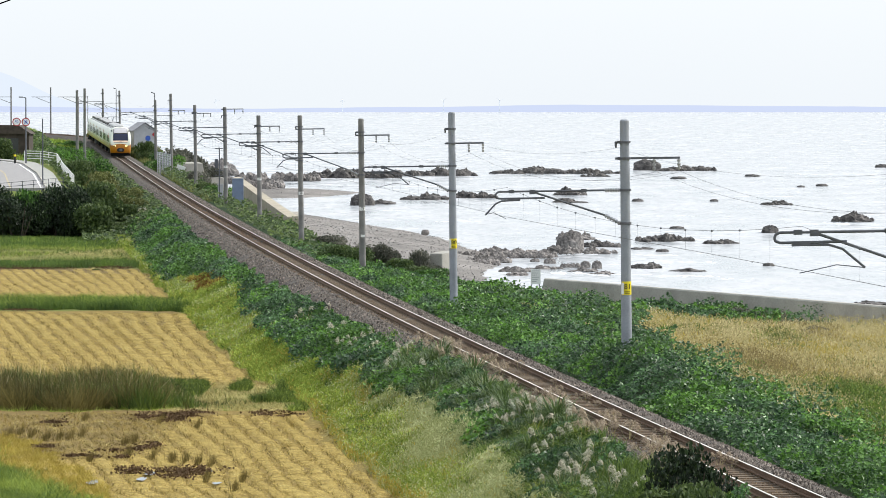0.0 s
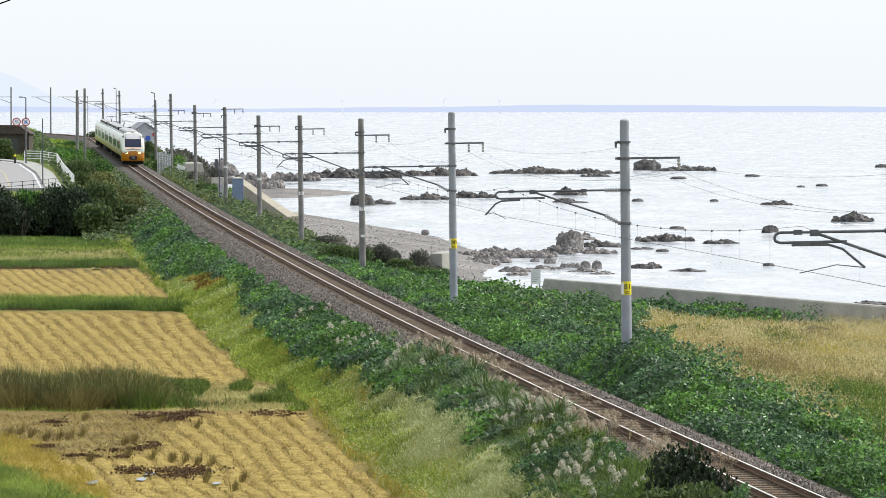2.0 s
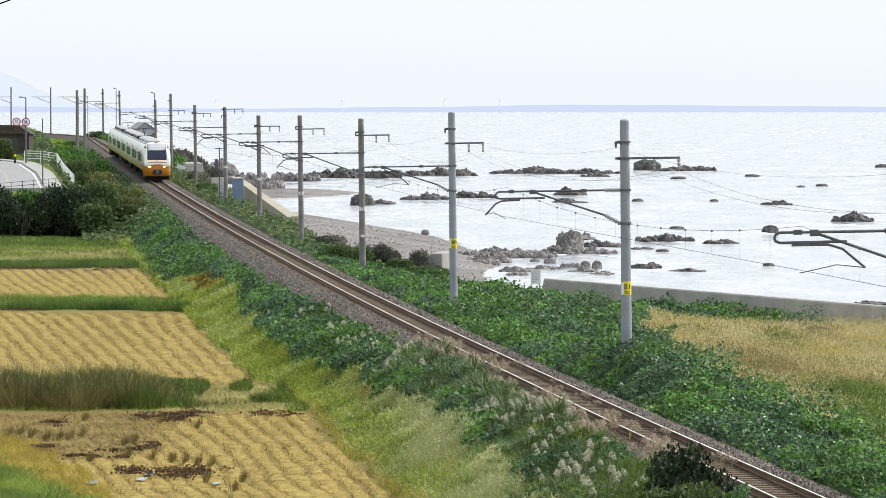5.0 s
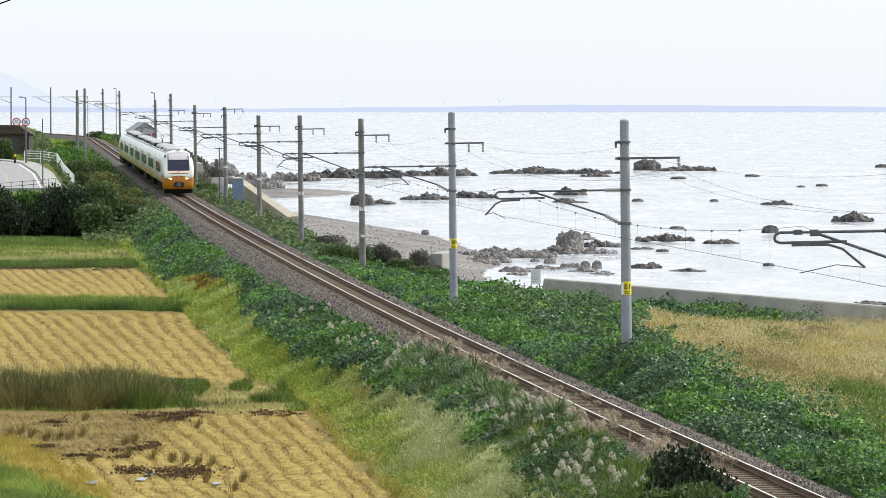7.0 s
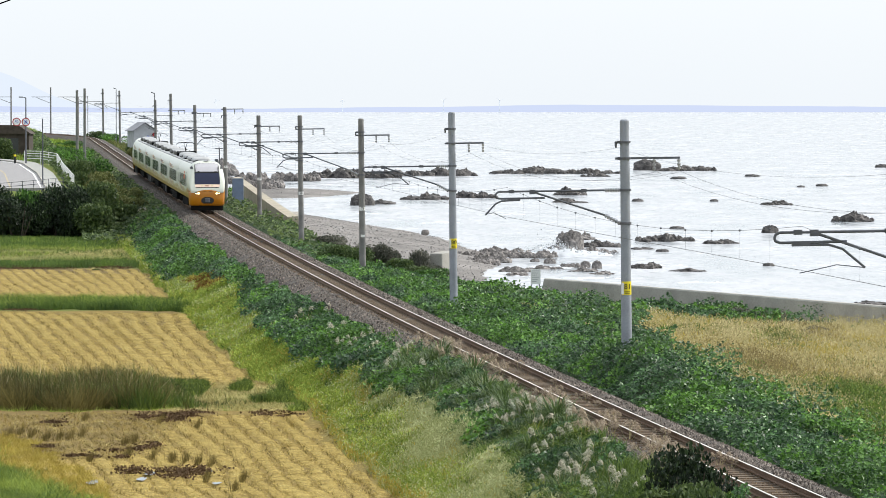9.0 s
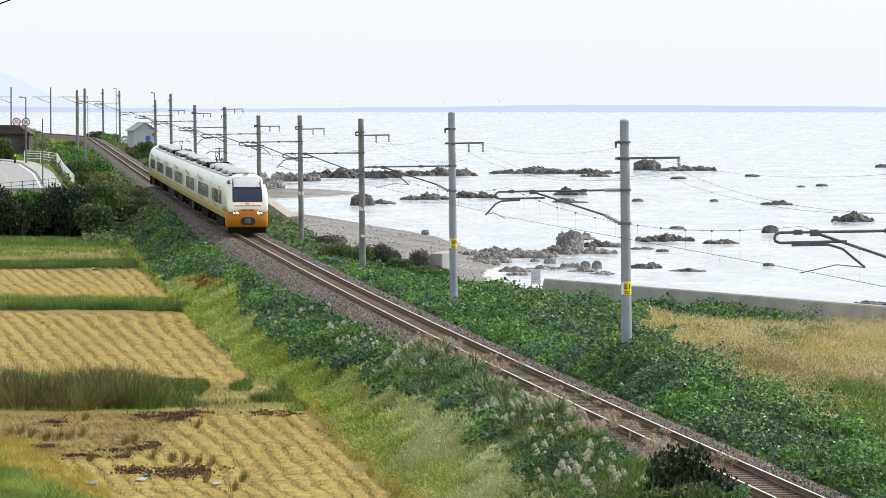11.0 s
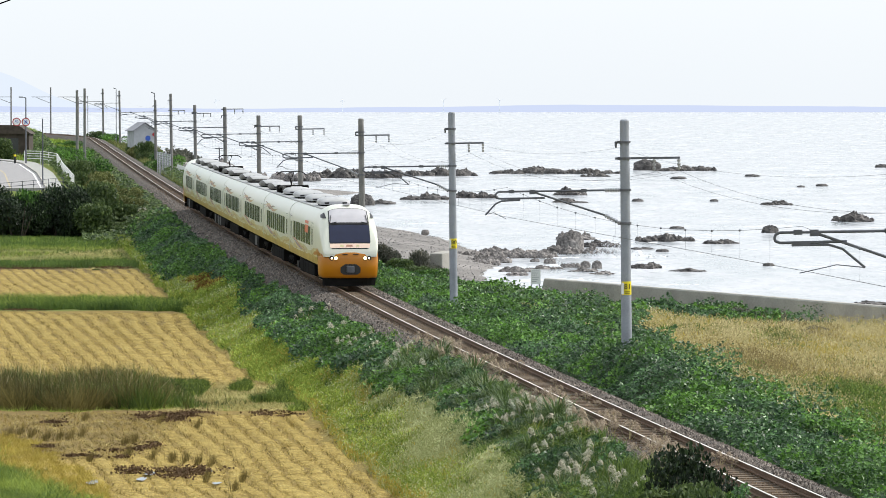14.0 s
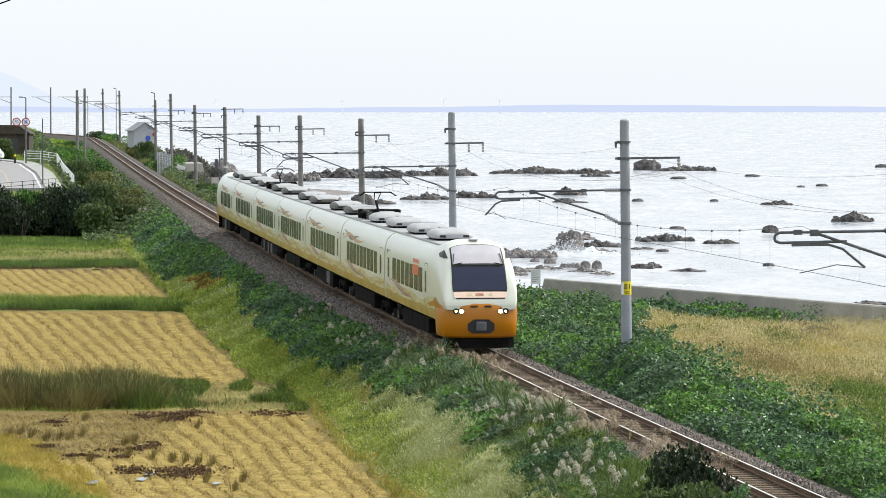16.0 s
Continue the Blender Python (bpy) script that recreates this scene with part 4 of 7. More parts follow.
def build_wires():
    rows = [(58.0, 8.6, 7.3, 2.0, 6.17, 4.95, 1, True, "")] + list(POLES)
    def span(a, b, da, za, db, zb, sag, n=14):
        pa, pb = np.array(beside(a, da, za)), np.array(beside(b, db, zb))
        u = np.linspace(0, 1, n)
        p = pa[None] * (1 - u[:, None]) + pb[None] * u[:, None]
        p[:, 2] -= 4 * sag * u * (1 - u)
        return p
    contact, mess, drop, feed1, feed2, earth, ends = [], [], [], [], [], [], []
    beads = bmesh.new()
    for A, B in zip(rows[:-1], rows[1:]):
        ca, cb = (0.1 if q[6] > 0 else 0.7 for q in (A, B))
        c = span(A[0], B[0], ca, 5.2, cb, 5.2, 0.0)
        w = span(A[0], B[0], ca, A[4] + 0.1, cb, B[4] + 0.1, 0.62)
        contact.append(c)
        mess.append(w)
        for k in range(1, 13):
            if A[0] < 460:
                drop.append(np.stack([c[k], w[k]]))
                bmesh.ops.create_icosphere(beads, subdivisions=1, radius=0.035, matrix=Matrix.Translation(w[k]))
        if A[3] and B[3] and A[0] > 60 or A[0] == 58.0:
            for store, f in ((feed1, 0.53), (feed2, 0.98)):
                store.append(span(A[0], B[0], OFF + A[3] * f, A[2] - 0.48, OFF + B[3] * f, B[2] - 0.48, 0.75))
        earth.append(span(A[0], B[0], OFF - 0.32, A[1] - 0.95, OFF - 0.32, B[1] - 0.95, 0.55))
    joined = lambda spans: [np.concatenate([spans[0]] + [q[1:] for q in spans[1:]])]
    contact, mess, feed1, feed2, earth = (joined(q) for q in (contact, mess, feed1, feed2, earth))
    strand(contact, 0.007, "contact_wire", "thin dark contact wire over the track")
    m = strand(mess, 0.006, "messenger_wire", "sagging dark messenger wire with droppers over the track")
    tagged(strand(drop, 0.0028, "dropper", "", m), kind="stuff")
    tagged(part("dropper_clip", beads, M_STEEL, m), kind="stuff")
    strand(feed1, 0.0055, "feeder_wire", "thin sagging feeder wire along the poles")
    strand(feed2, 0.0055, "feeder_wire", "thin sagging feeder wire along the poles")
    strand(earth, 0.004, "earth_wire", "thin earth wire along the pole tops")


for _row in POLES:
    build_pole(_row)
build_wires()


# ---- the express train: seven cars ----
CAR_L = (21.1, 20.5, 20.5, 20.5, 20.5, 20.5, 21.1)
TRAIN = []
NOSE_Y = (0.10, 0.2, 0.4, 0.7, 1.0, 1.4, 1.9, 2.5, 3.2, 4.0, 5.0)
NOSE_Z = (1.60, 1.78, 2.18, 2.68, 3.08, 3.46, 3.78, 3.95, 3.97, 3.86, 3.70)
NOSE_W = (1.30, 1.36, 1.40, 1.43, 1.45, 1.46, 1.47, 1.473, 1.473, 1.473, 1.473)
NOSE_N = (6.0, 6.0, 5.6, 5.0, 4.4, 3.9, 3.5, 3.3, 3.4, 3.9, 4.6)


def section(zt_, w, n, zb, k=9):
    """Half outline of the body from its lower edge over the side to the roof's middle."""
    zc = min(1.9, zb + 0.55 * (zt_ - zb))
    pts = [(w * 0.955, zb), (w * 0.985, zb + 0.35 * (zc - zb)), (w, zc)]
    for i in range(1, k + 1):
        a = math.pi / 2 * i / k
        pts.append((w * abs(math.cos(a)) ** (2 / n), zc + (zt_ - zc) * abs(math.sin(a)) ** (2 / n)))
    pts[-1] = (0.0, zt_)
    return pts


def side_x(z, zt_=3.70, w=1.473, n=4.6, zb=0.93):
    p = section(zt_, w, n, zb, 24)
    return float(np.interp(z, [q[1] for q in p], [q[0] for q in p]))


def nose_top(x, y):
    zt_, w, n = (float(np.interp(y, NOSE_Y, t)) for t in (NOSE_Z, NOSE_W, NOSE_N))
    zb = 1.42
    zc = min(1.9, zb + 0.55 * (zt_ - zb))
    return zc + (zt_ - zc) * max(0.0, 1 - (abs(x) / w) ** n) ** (1 / n)


def loft(bm, stations, mats):
    """Skin through outlines; the lowest side faces take the second material."""
    rings = []
    for y, pts in stations:
        full = [(x, z) for x, z in pts] + [(-x, z) for x, z in reversed(pts[:-1])]
        rings.append([bm.verts.new((x, y, z)) for x, z in full])
    for r0, r1 in zip(rings[:-1], rings[1:]):
        n = len(r0)
        for i in range(n - 1):
            f = bm.faces.new((r0[i], r0[i + 1], r1[i + 1], r1[i]))
            f.material_index = mats(i if i < n - 1 - i else n - 2 - i)
    for r in (rings[0], rings[-1]):
        bm.faces.new(r)
    bmesh.ops.recalc_face_normals(bm, faces=bm.faces)


def wall_patch(bm, y0, y1, z0, z1, side, proud, rows=4):
    """A panel that follows the curve of the car's side."""
    zs = [z0 + (z1 - z0) * i / rows for i in range(rows + 1)]
    vs = [[bm.verts.new((side * (side_x(z) + proud), y, z)) for z in zs] for y in (y0, y1)]
    for i in range(rows):
        q = (vs[0][i], vs[1][i], vs[1][i + 1], vs[0][i + 1])
        bm.faces.new(q if side > 0 else q[::-1])


def ribbon(bm, curve, width, side, proud):
    """A painted swirl on the side: curve gives (y, z) for 0..1."""
    n = 14
    prev = None
    for i in range(n + 1):
        t = i / n
        y, z = curve(t)
        w = width * math.sin(math.pi * min(max(t, 0.06), 0.94))
        a = bm.verts.new((side * (side_x(z - w) + proud), y, z - w))
        b = bm.verts.new((side * (side_x(z + w) + proud), y, z + w))
        if prev:
            q = (prev[0], a, b, prev[1])
            bm.faces.new(q if side > 0 else q[::-1])
        prev = (a, b)


def roof_pod(parent, y, length, z, pale):
    """A rounded cooling unit on the roof: blunt nose, long back, standing on a dark base."""
    bm = bmesh.new()
    hl, n = length / 2, 18
    rings = []
    for q, kz, kx in ((0.0, 0.45, 0.80), (0.02, 0.62, 0.88), (0.08, 0.82, 0.95), (0.2, 0.97, 1.0), (0.45, 1.0, 1.0), (0.75, 0.93, 0.98), (0.93, 0.78, 0.93), (0.985, 0.62, 0.86), (1.0, 0.45, 0.80)):
        yy = y - hl + q * length
        row = []
        for i in range(n + 1):
            a = math.pi * i / n
            c, si = math.cos(a), math.sin(a)
            row.append(bm.verts.new((-0.80 * kx * math.copysign(abs(c) ** 0.55, c), yy, z + 0.10 + 0.36 * kz * si ** 0.62)))
        rings.append(row)
    for r0, r1 in zip(rings[:-1], rings[1:]):
        for i in range(n):
            f = bm.faces.new((r0[i], r1[i], r1[i + 1], r0[i + 1]))
            # Lower sides take the darker paint: part own colour, part shade put into it.
            f.material_index = 1 if min(i, n - 1 - i) < (2 if pale else 5) else 0
    for r in (rings[0], rings[-1]):
        bm.faces.new(r).material_index = 1
    bm.faces.new([r[0] for r in rings] + [r[-1] for r in reversed(rings)]).material_index = 1
    bmesh.ops.recalc_face_normals(bm, faces=bm.faces)
    pod = shade_smooth(part("air_conditioner", bm, [M_UNIT, M_UNITPALE if pale else M_UNITSIDE], parent, "rounded grey roof unit"), 50)
    bm = bmesh.new()
    box(bm, -0.66, 0.66, y - hl + 0.25, y + hl - 0.25, z - 0.05, z + 0.11)
    part("base", bm, M_DARK, pod)
    for sx in (-1, 1):
        bm = bmesh.new()
        box(bm, sx * 0.46 - 0.12, sx * 0.46 + 0.12, y - hl - 0.02, y - hl + 0.1, z + 0.14, z + 0.23, 0.01)
        part("grille", bm, M_BLACK, pod)
    bm = bmesh.new()
    box(bm, -0.3, 0.3, y - 0.1, y + hl * 0.7, z + 0.43, z + 0.472, 0.01)
    part("vent", bm, M_UNITPALE, pod)


def pantograph(parent, y, raised):
    z = 3.68
    bm = bmesh.new()
    box(bm, -0.75, 0.75, y - 0.9, y + 0.9, z + 0.28, z + 0.36)
    for sx in (-0.6, 0.6):
        for sy in (-0.7, 0.7):
            rod(bm, (sx, y + sy, z - 0.03), (sx, y + sy, z + 0.3), 0.07)
    p = part("pantograph", bm, M_DARK, parent, "dark folding pantograph")
    hz = 4.98 if raised else 4.2
    bm = bmesh.new()
    mid = (0, y + (0.95 if raised else 1.2), z + (0.85 if raised else 0.5))
    rod(bm, (0, y - 0.6, z + 0.36), mid, 0.055, 0.045)
    for sx in (-0.08, 0.08):
        rod(bm, (sx, mid[1], mid[2]), (sx * 1.8, y, hz - 0.06), 0.022)
    rod(bm, (-0.3, y - 0.6, z + 0.36), (0.3, y - 0.6, z + 0.36), 0.06)
    part("arm", bm, M_DARK, p)
    bm = bmesh.new()
    for sy in (-0.17, 0.17):
        pipe(bm, [(-0.85, y + sy, hz - 0.2), (-0.6, y + sy, hz - 0.03), (0.6, y + sy, hz - 0.03), (0.85, y + sy, hz - 0.2)], 0.025)
    box(bm, -0.1, 0.1, y - 0.2, y + 0.2, hz - 0.08, hz - 0.03)
    part("collector_head", bm, M_DARK, p)


def bogie(parent, y):
    bm = bmesh.new()
    for sx in (-1, 1):
        box(bm, sx * 0.98 - 0.09, sx * 0.98 + 0.09, y - 1.55, y + 1.55, 0.45, 0.72, 0.04)
        for sy in (-1.05, 1.05):
            box(bm, sx * 0.98 - 0.14, sx * 0.98 + 0.14, y + sy - 0.2, y + sy + 0.2, 0.28, 0.6, 0.03)
    box(bm, -0.9, 0.9, y - 0.3, y + 0.3, 0.45, 0.85)
    b = part("bogie", bm, M_DARK, parent)
    for sy in (-1.05, 1.05):
        for sx in (-1, 1):
            bm = bmesh.new()
            rod(bm, (sx * 0.50, y + sy, 0.43), (sx * 0.63, y + sy, 0.43), 0.43, n=24)
            part("wheel", bm, M_STEEL, b)


def cab(car, L):
    """The streamlined driving end at local -y."""
    f = -L / 2 + 0.15
    bm = bmesh.new()
    ys = np.concatenate([np.linspace(0.1, 1.0, 8), np.linspace(1.15, 2.5, 8), np.linspace(2.8, 5.0, 7)])
    loft(bm, [(f + y, section(*(float(np.interp(y, NOSE_Y, t)) for t in (NOSE_Z, NOSE_W, NOSE_N)), 1.42, 14)) for y in ys], lambda i: 0)
    nose = shade_smooth(part("cab_nose", bm, M_CREAM, car, "smooth cream driving cab"), 55)
    # lower bumper, rounded in plan
    bm = bmesh.new()
    out = [(1.42, 2.6)] + [(x, 0.02 + 0.42 * (abs(x) / 1.40) ** 3.5) for x in np.linspace(1.40, -1.40, 17)] + [(-1.42, 2.6)]
    rings = []
    for z, kx, dy in ((0.36, 0.955, 0.16), (0.48, 0.985, 0.05), (0.95, 1.0, 0.0), (1.00, 1.0, 0.0), (1.30, 1.01, -0.01), (1.54, 1.0, 0.03), (1.64, 0.975, 0.10)):
        rings.append([bm.verts.new((x * kx, f + y + (dy if y < 2 else 0), z)) for x, y in out])
    for a, b in zip(rings[:-1], rings[1:]):
        for i in range(len(a) - 1):
            bm.faces.new((a[i], a[i + 1], b[i + 1], b[i]))
    bm.faces.new(rings[-1])
    bm.faces.new(rings[0])
    bmesh.ops.recalc_face_normals(bm, faces=bm.faces)
    bump = shade_smooth(part("bumper", bm, M_ORANGE, car, "amber orange lower front"), 50)
    bm = bmesh.new()
    vs = [bm.verts.new((x, f + 0.012 - 0.005, z)) for x, z in ((-0.34, 0.54), (0.34, 0.54), (0.50, 0.66), (0.50, 0.90), (0.28, 1.06), (-0.28, 1.06), (-0.50, 0.90), (-0.50, 0.66))]
    bm.faces.new(vs)
    bmesh.ops.recalc_face_normals(bm, faces=bm.faces)
    ext = bmesh.ops.extrude_face_region(bm, geom=bm.faces[:])
    for g in ext["geom"]:
        if isinstance(g, bmesh.types.BMVert):
            g.co.y += 0.08
    bmesh.ops.recalc_face_normals(bm, faces=bm.faces)
    part("coupler_recess", bm, M_BLACK, bump)
    bm = bmesh.new()
    box(bm, -0.20, 0.20, f - 0.10, f + 0.1, 0.62, 0.98, 0.06)
    part("coupler", bm, M_STEEL, bump, "grey steel coupler")
    bm = bmesh.new()
    out2 = [(x, 0.26 + 0.35 * (abs(x) / 1.3) ** 3.0) for x in np.linspace(1.3, -1.3, 13)]
    lo, hi = ([bm.verts.new((x, f + y, z)) for x, y in out2 + [(-1.3, 1.2), (1.3, 1.2)]] for z in (-0.03, 0.40))
    for i in range(len(lo)):
        j = (i + 1) % len(lo)
        bm.faces.new((lo[i], lo[j], hi[j], hi[i]))
    bm.faces.new(lo)
    bm.faces.new(hi)
    bmesh.ops.recalc_face_normals(bm, faces=bm.faces)
    part("snow_guard", bm, M_DARK, bump, "dark lower guard")
    bm = bmesh.new()
    for x in (-0.40, 0.13):
        box(bm, x, x + 0.27, f - 0.012, f + 0.05, 1.535, 1.575)
    part("slot", bm, M_BLACK, bump)
    for x, r, bright in ((-0.93, 0.05, 0), (-0.73, 0.085, 1), (0.73, 0.085, 1), (0.93, 0.05, 0)):
        yy = f + 0.02 + 0.42 * (abs(x) / 1.40) ** 3.5
        bm = bmesh.new()
        rod(bm, (x, yy - 0.035, 1.36), (x, yy + 0.05, 1.36), 0.115, n=20)
        bz = part("lamp_housing", bm, M_BLACK, bump)
        bm = bmesh.new()
        rod(bm, (x, yy - 0.05, 1.36), (x, yy - 0.03, 1.36), r, n=20)
        part("headlight", bm, M_LAMP, bz, "lit warm headlight")
    for sgn in (-1, 1):
        bm = bmesh.new()
        vs = [bm.verts.new((sgn * (xx + 0.014), f + yy, zz)) for xx, yy, zz in ((1.405, 0.62, 1.56), (1.455, 1.3, 1.60), (1.47, 2.3, 1.80), (1.474, 3.0, 1.6), (1.474, 4.4, 1.46), (1.455, 4.4, 1.38), (1.43, 2.0, 1.38), (1.40, 0.62, 1.4))]
        bm.faces.new(vs if sgn < 0 else vs[::-1])
        part("corner_flash", bm, M_ORANGE, bump, "orange flash sweeping up the cab side")
    # glazing that follows the nose
    def pane(name, x0, y0, y1, material, label, lift, round_low=False):
        bm = bmesh.new()
        ny, nx = 9, 14
        grid = []
        for j in range(ny + 1):
            yy = y0 + (y1 - y0) * j / ny
            w = x0 * (1 - 0.06 * (yy - 0.2) / 1.7)
            if round_low:
                q = min(max((yy - 0.21) / 0.085, 0.0), 1.0)
                w = w - 0.17 * (1 - math.sqrt(max(0.0, 1 - (1 - q) ** 2)))
            grid.append([bm.verts.new((w * (-1 + 2 * i / nx), f + yy - lift, nose_top(w * (-1 + 2 * i / nx), yy) + lift * 0.6)) for i in range(nx + 1)])
        for a, b in zip(grid[:-1], grid[1:]):
            for i in range(nx):
                bm.faces.new((a[i], a[i + 1], b[i + 1], b[i]))
        return shade_smooth(part(name, bm, material, nose, label))
    pane("windscreen_surround", 1.04, 0.212, 1.93, M_BLACK, "", 0.010, True)
    pane("headsign", 1.0, 0.235, 0.345, M_SIGNPANEL, "lit orange headsign strip", 0.018, True)
    pane("windscreen", 1.01, 0.37, 0.93, M_BLUEGLASS, "navy tinted windscreen", 0.018)
    # The sky mirrored in the upper glass is put in as a flat pale colour.
    pane("sky_glare_glass", 0.985, 1.02, 1.88, M_WHITEPANE, "upper windscreen painted pale like the sky it reflects", 0.018)
    for xa, xb, mt in ((-0.5, -0.3, M_PALEGOLD), (-0.2, 0.14, M_ROSE), (0.3, 0.46, M_PALEGOLD)):
        bm = bmesh.new()
        bm.faces.new([bm.verts.new((xx, f + yy - 0.024, nose_top(xx, yy) + 0.014)) for xx, yy in ((xa, 0.268), (xb, 0.264), (xb - 0.03, 0.312), (xa + 0.03, 0.318))])
        part("sign_picture", bm, mt, nose)
    bm = bmesh.new()
    for sgn in (-1, 1):
        for (xa, ya), (xb, yb) in (((0.95, 1.0), (0.86, 1.45)), ((0.92, 1.0), (0.6, 1.03))):
            rod(bm, (sgn * xa, f + ya - 0.05, nose_top(xa, ya) + 0.03), (sgn * xb, f + yb - 0.05, nose_top(xb, yb) + 0.03), 0.018)
    rod(bm, (-0.8, f + 0.97 - 0.05, nose_top(0.8, 0.97) + 0.02), (0.8, f + 0.97 - 0.05, nose_top(0.8, 0.97) + 0.02), 0.016)
    part("wiper", bm, M_BLACK, nose)
    bm = bmesh.new()
    box(bm, -0.16, 0.16, f + 2.2, f + 2.75, 3.93, 3.985, 0.02)
    part("roof_lamp", bm, M_WHITEPANE, nose)
    for sgn in (-1, 1):
        bm = bmesh.new()
        q = [(1.08, 1.34), (1.24, 1.60), (1.31, 2.05), (1.28, 2.5), (1.13, 2.05)]
        vs = [bm.verts.new((sgn * (xx + 0.02), f + yy - 0.02, nose_top(xx, yy) + 0.03)) for xx, yy in q]
        mid = bm.verts.new((sgn * 1.235, f + 1.9 - 0.03, nose_top(1.215, 1.9) + 0.035))
        for i in range(5):
            bm.faces.new((vs[i], vs[(i + 1) % 5], mid))
        part("cab_side_window", bm, M_BLACK, nose)


def train_car(k, L):
    end = k in (0, 6)
    labels = ("leading cream express train car with orange front, headlights lit", "cream and gold express train car with dark green windows", "trailing cream and gold express train car with rounded end")
    car = thing("train_car", pose(0, 0, 0), labels[0 if k == 0 else 2 if k == 6 else 1], "train car", group="cars of the express train")
    y0, y1 = -L / 2 + (5.1 if k == 0 else 0.18), L / 2 - (5.1 if k == 6 else 0.18)
    bm = bmesh.new()
    loft(bm, [(y, section(3.70, 1.473, 4.6, 0.93, 16)) for y in np.linspace(y0, y1, 6)], lambda i: 1 if i < 1 else 0)
    shade_smooth(part("body", bm, [M_CREAM, M_GOLD], car), 50)
    if end:
        cab(car, L)
        if k == 6:
            for o in list(car.children):
                if o.name.split(".")[0] in ("cab_nose", "bumper"):
                    o.matrix_basis = pose(0, 0, 0, 0, 0, 180)
            for o in car.children_recursive:
                if o.name.startswith("headlight"):
                    o.data.materials[0] = M_PORCELAIN
                    o["label"] = "unlit lamp"
    bm = bmesh.new()
    box(bm, -0.98, 0.98, y0 + 0.1, y1 - 0.1, 3.60, 3.712, 0.02)
    part("roof_walkway", bm, M_ROOF, car)
    # gold lower band with a wavy upper edge, doors and windows on both sides
    for sgn in (-1, 1):
        bm = bmesh.new()
        n = 40
        lo = -L / 2 + 0.2 if k else -L / 2 + 2.7
        hi = L / 2 - 0.2 if k != 6 else L / 2 - 2.7
        prev = None
        for i in range(n + 1):
            y = lo + (hi - lo) * i / n
            top = 1.42 + 0.14 * math.sin(y * 0.62 + k) + 0.06 * math.sin(y * 1.7)
            cur = [bm.verts.new((sgn * (side_x(z) + 0.004), y, z)) for z in (0.94, 1.2, top)]
            if prev:
                for j in range(2):
                    q = (prev[j], cur[j], cur[j + 1], prev[j + 1])
                    bm.faces.new(q if sgn > 0 else q[::-1])
            prev = cur
        part("gold_band", bm, M_GOLD, car, "golden ochre lower side band")
        bm = bmesh.new()
        prev = None
        for i in range(n + 1):
            y = lo + (hi - lo) * i / n
            top = 1.62 + 0.09 * math.sin(y * 0.62 + k) + 0.05 * math.sin(y * 1.1 + 2)
            cur = [bm.verts.new((sgn * (side_x(z) + 0.002), y, z)) for z in (1.1, 1.35, top)]
            if prev:
                for j in range(2):
                    q = (prev[j], cur[j], cur[j + 1], prev[j + 1])
                    bm.faces.new(q if sgn > 0 else q[::-1])
            prev = cur
        part("pale_gold_band", bm, M_SOFTGOLD, car, "soft pale gold band above the ochre")
        w0 = -L / 2 + (6.6 if k == 0 else 3.1)
        w1 = L / 2 - (6.6 if k == 6 else 3.1)
        nw = 9 if not end else 7
        pitch = (w1 - w0) / nw
        for i in range(nw):
            bm = bmesh.new()
            wall_patch(bm, w0 + i * pitch + 0.14, w0 + (i + 1) * pitch - 0.14, 1.78, 2.72, sgn, 0.006)
            part("window", bm, M_WINDOW, car, "dark window coloured green like the bank it mirrors")
        doors = [-L / 2 + (5.6 if k == 0 else 1.6)] + ([L / 2 - 1.6] if k in (0, 3) else [])
        for dy in doors:
            bm = bmesh.new()
            for e in (-0.5, 0.5):
                wall_patch(bm, dy + e - 0.02, dy + e + 0.02, 1.0, 2.95, sgn, 0.006)
            wall_patch(bm, dy - 0.48, dy + 0.48, 2.93, 2.96, sgn, 0.006, 1)
            door = part("door", bm, M_BLACK, car, "cream sliding door with dark joints")
            bm = bmesh.new()
            wall_patch(bm, dy - 0.22, dy + 0.22, 1.85, 2.65, sgn, 0.008)
            part("door_window", bm, M_WINDOW, door)
        if k:
            ys = L / 2 - (1.4 if k != 6 else 6.4)
            for mt, dz, wd, ln in ((M_GOLD, 0.0, 0.09, 10.0), (M_BROWN, 0.12, 0.085, 7.6), (M_ROSE, -0.07, 0.065, 8.6)):
                bm = bmesh.new()
                ribbon(bm, lambda t: (ys - t * ln, 2.96 + dz * (1 - t) + 0.11 * math.sin(t * 6.6 + dz * 12)), wd, sgn, 0.009)
                part("painted_swirl", bm, mt, car)
        for mt, dz, ph in ((M_ROSE, 0.12, 0.3), (M_VIOLET, 0.06, 1.2), (M_PALEGOLD, 0.0, 2.2)):
            bm = bmesh.new()
            yb = L / 2 - (2.2 if k != 6 else 6.6)
            ribbon(bm, lambda t: (yb - t * 9.0, 1.66 + dz - 0.34 * t + 0.09 * math.sin(t * 6.0 + ph)), 0.06, sgn, 0.010)
            part("painted_swirl", bm, mt, car)
        bm = bmesh.new()
        ym = L / 2 - (1.2 if k != 6 else 6.2)
        wall_patch(bm, ym, ym + 0.09, 2.78, 3.06, sgn, 0.012, 1)
        wall_patch(bm, ym - 0.12, ym + 0.3, 2.93, 2.98, sgn, 0.0125, 1)
        part("small_mark", bm, M_BLACK, car)
        if k == 0:
            bm = bmesh.new()
            wall_patch(bm, -L / 2 + 8.0, -L / 2 + 10.2, 2.36, 2.76, sgn, 0.012)
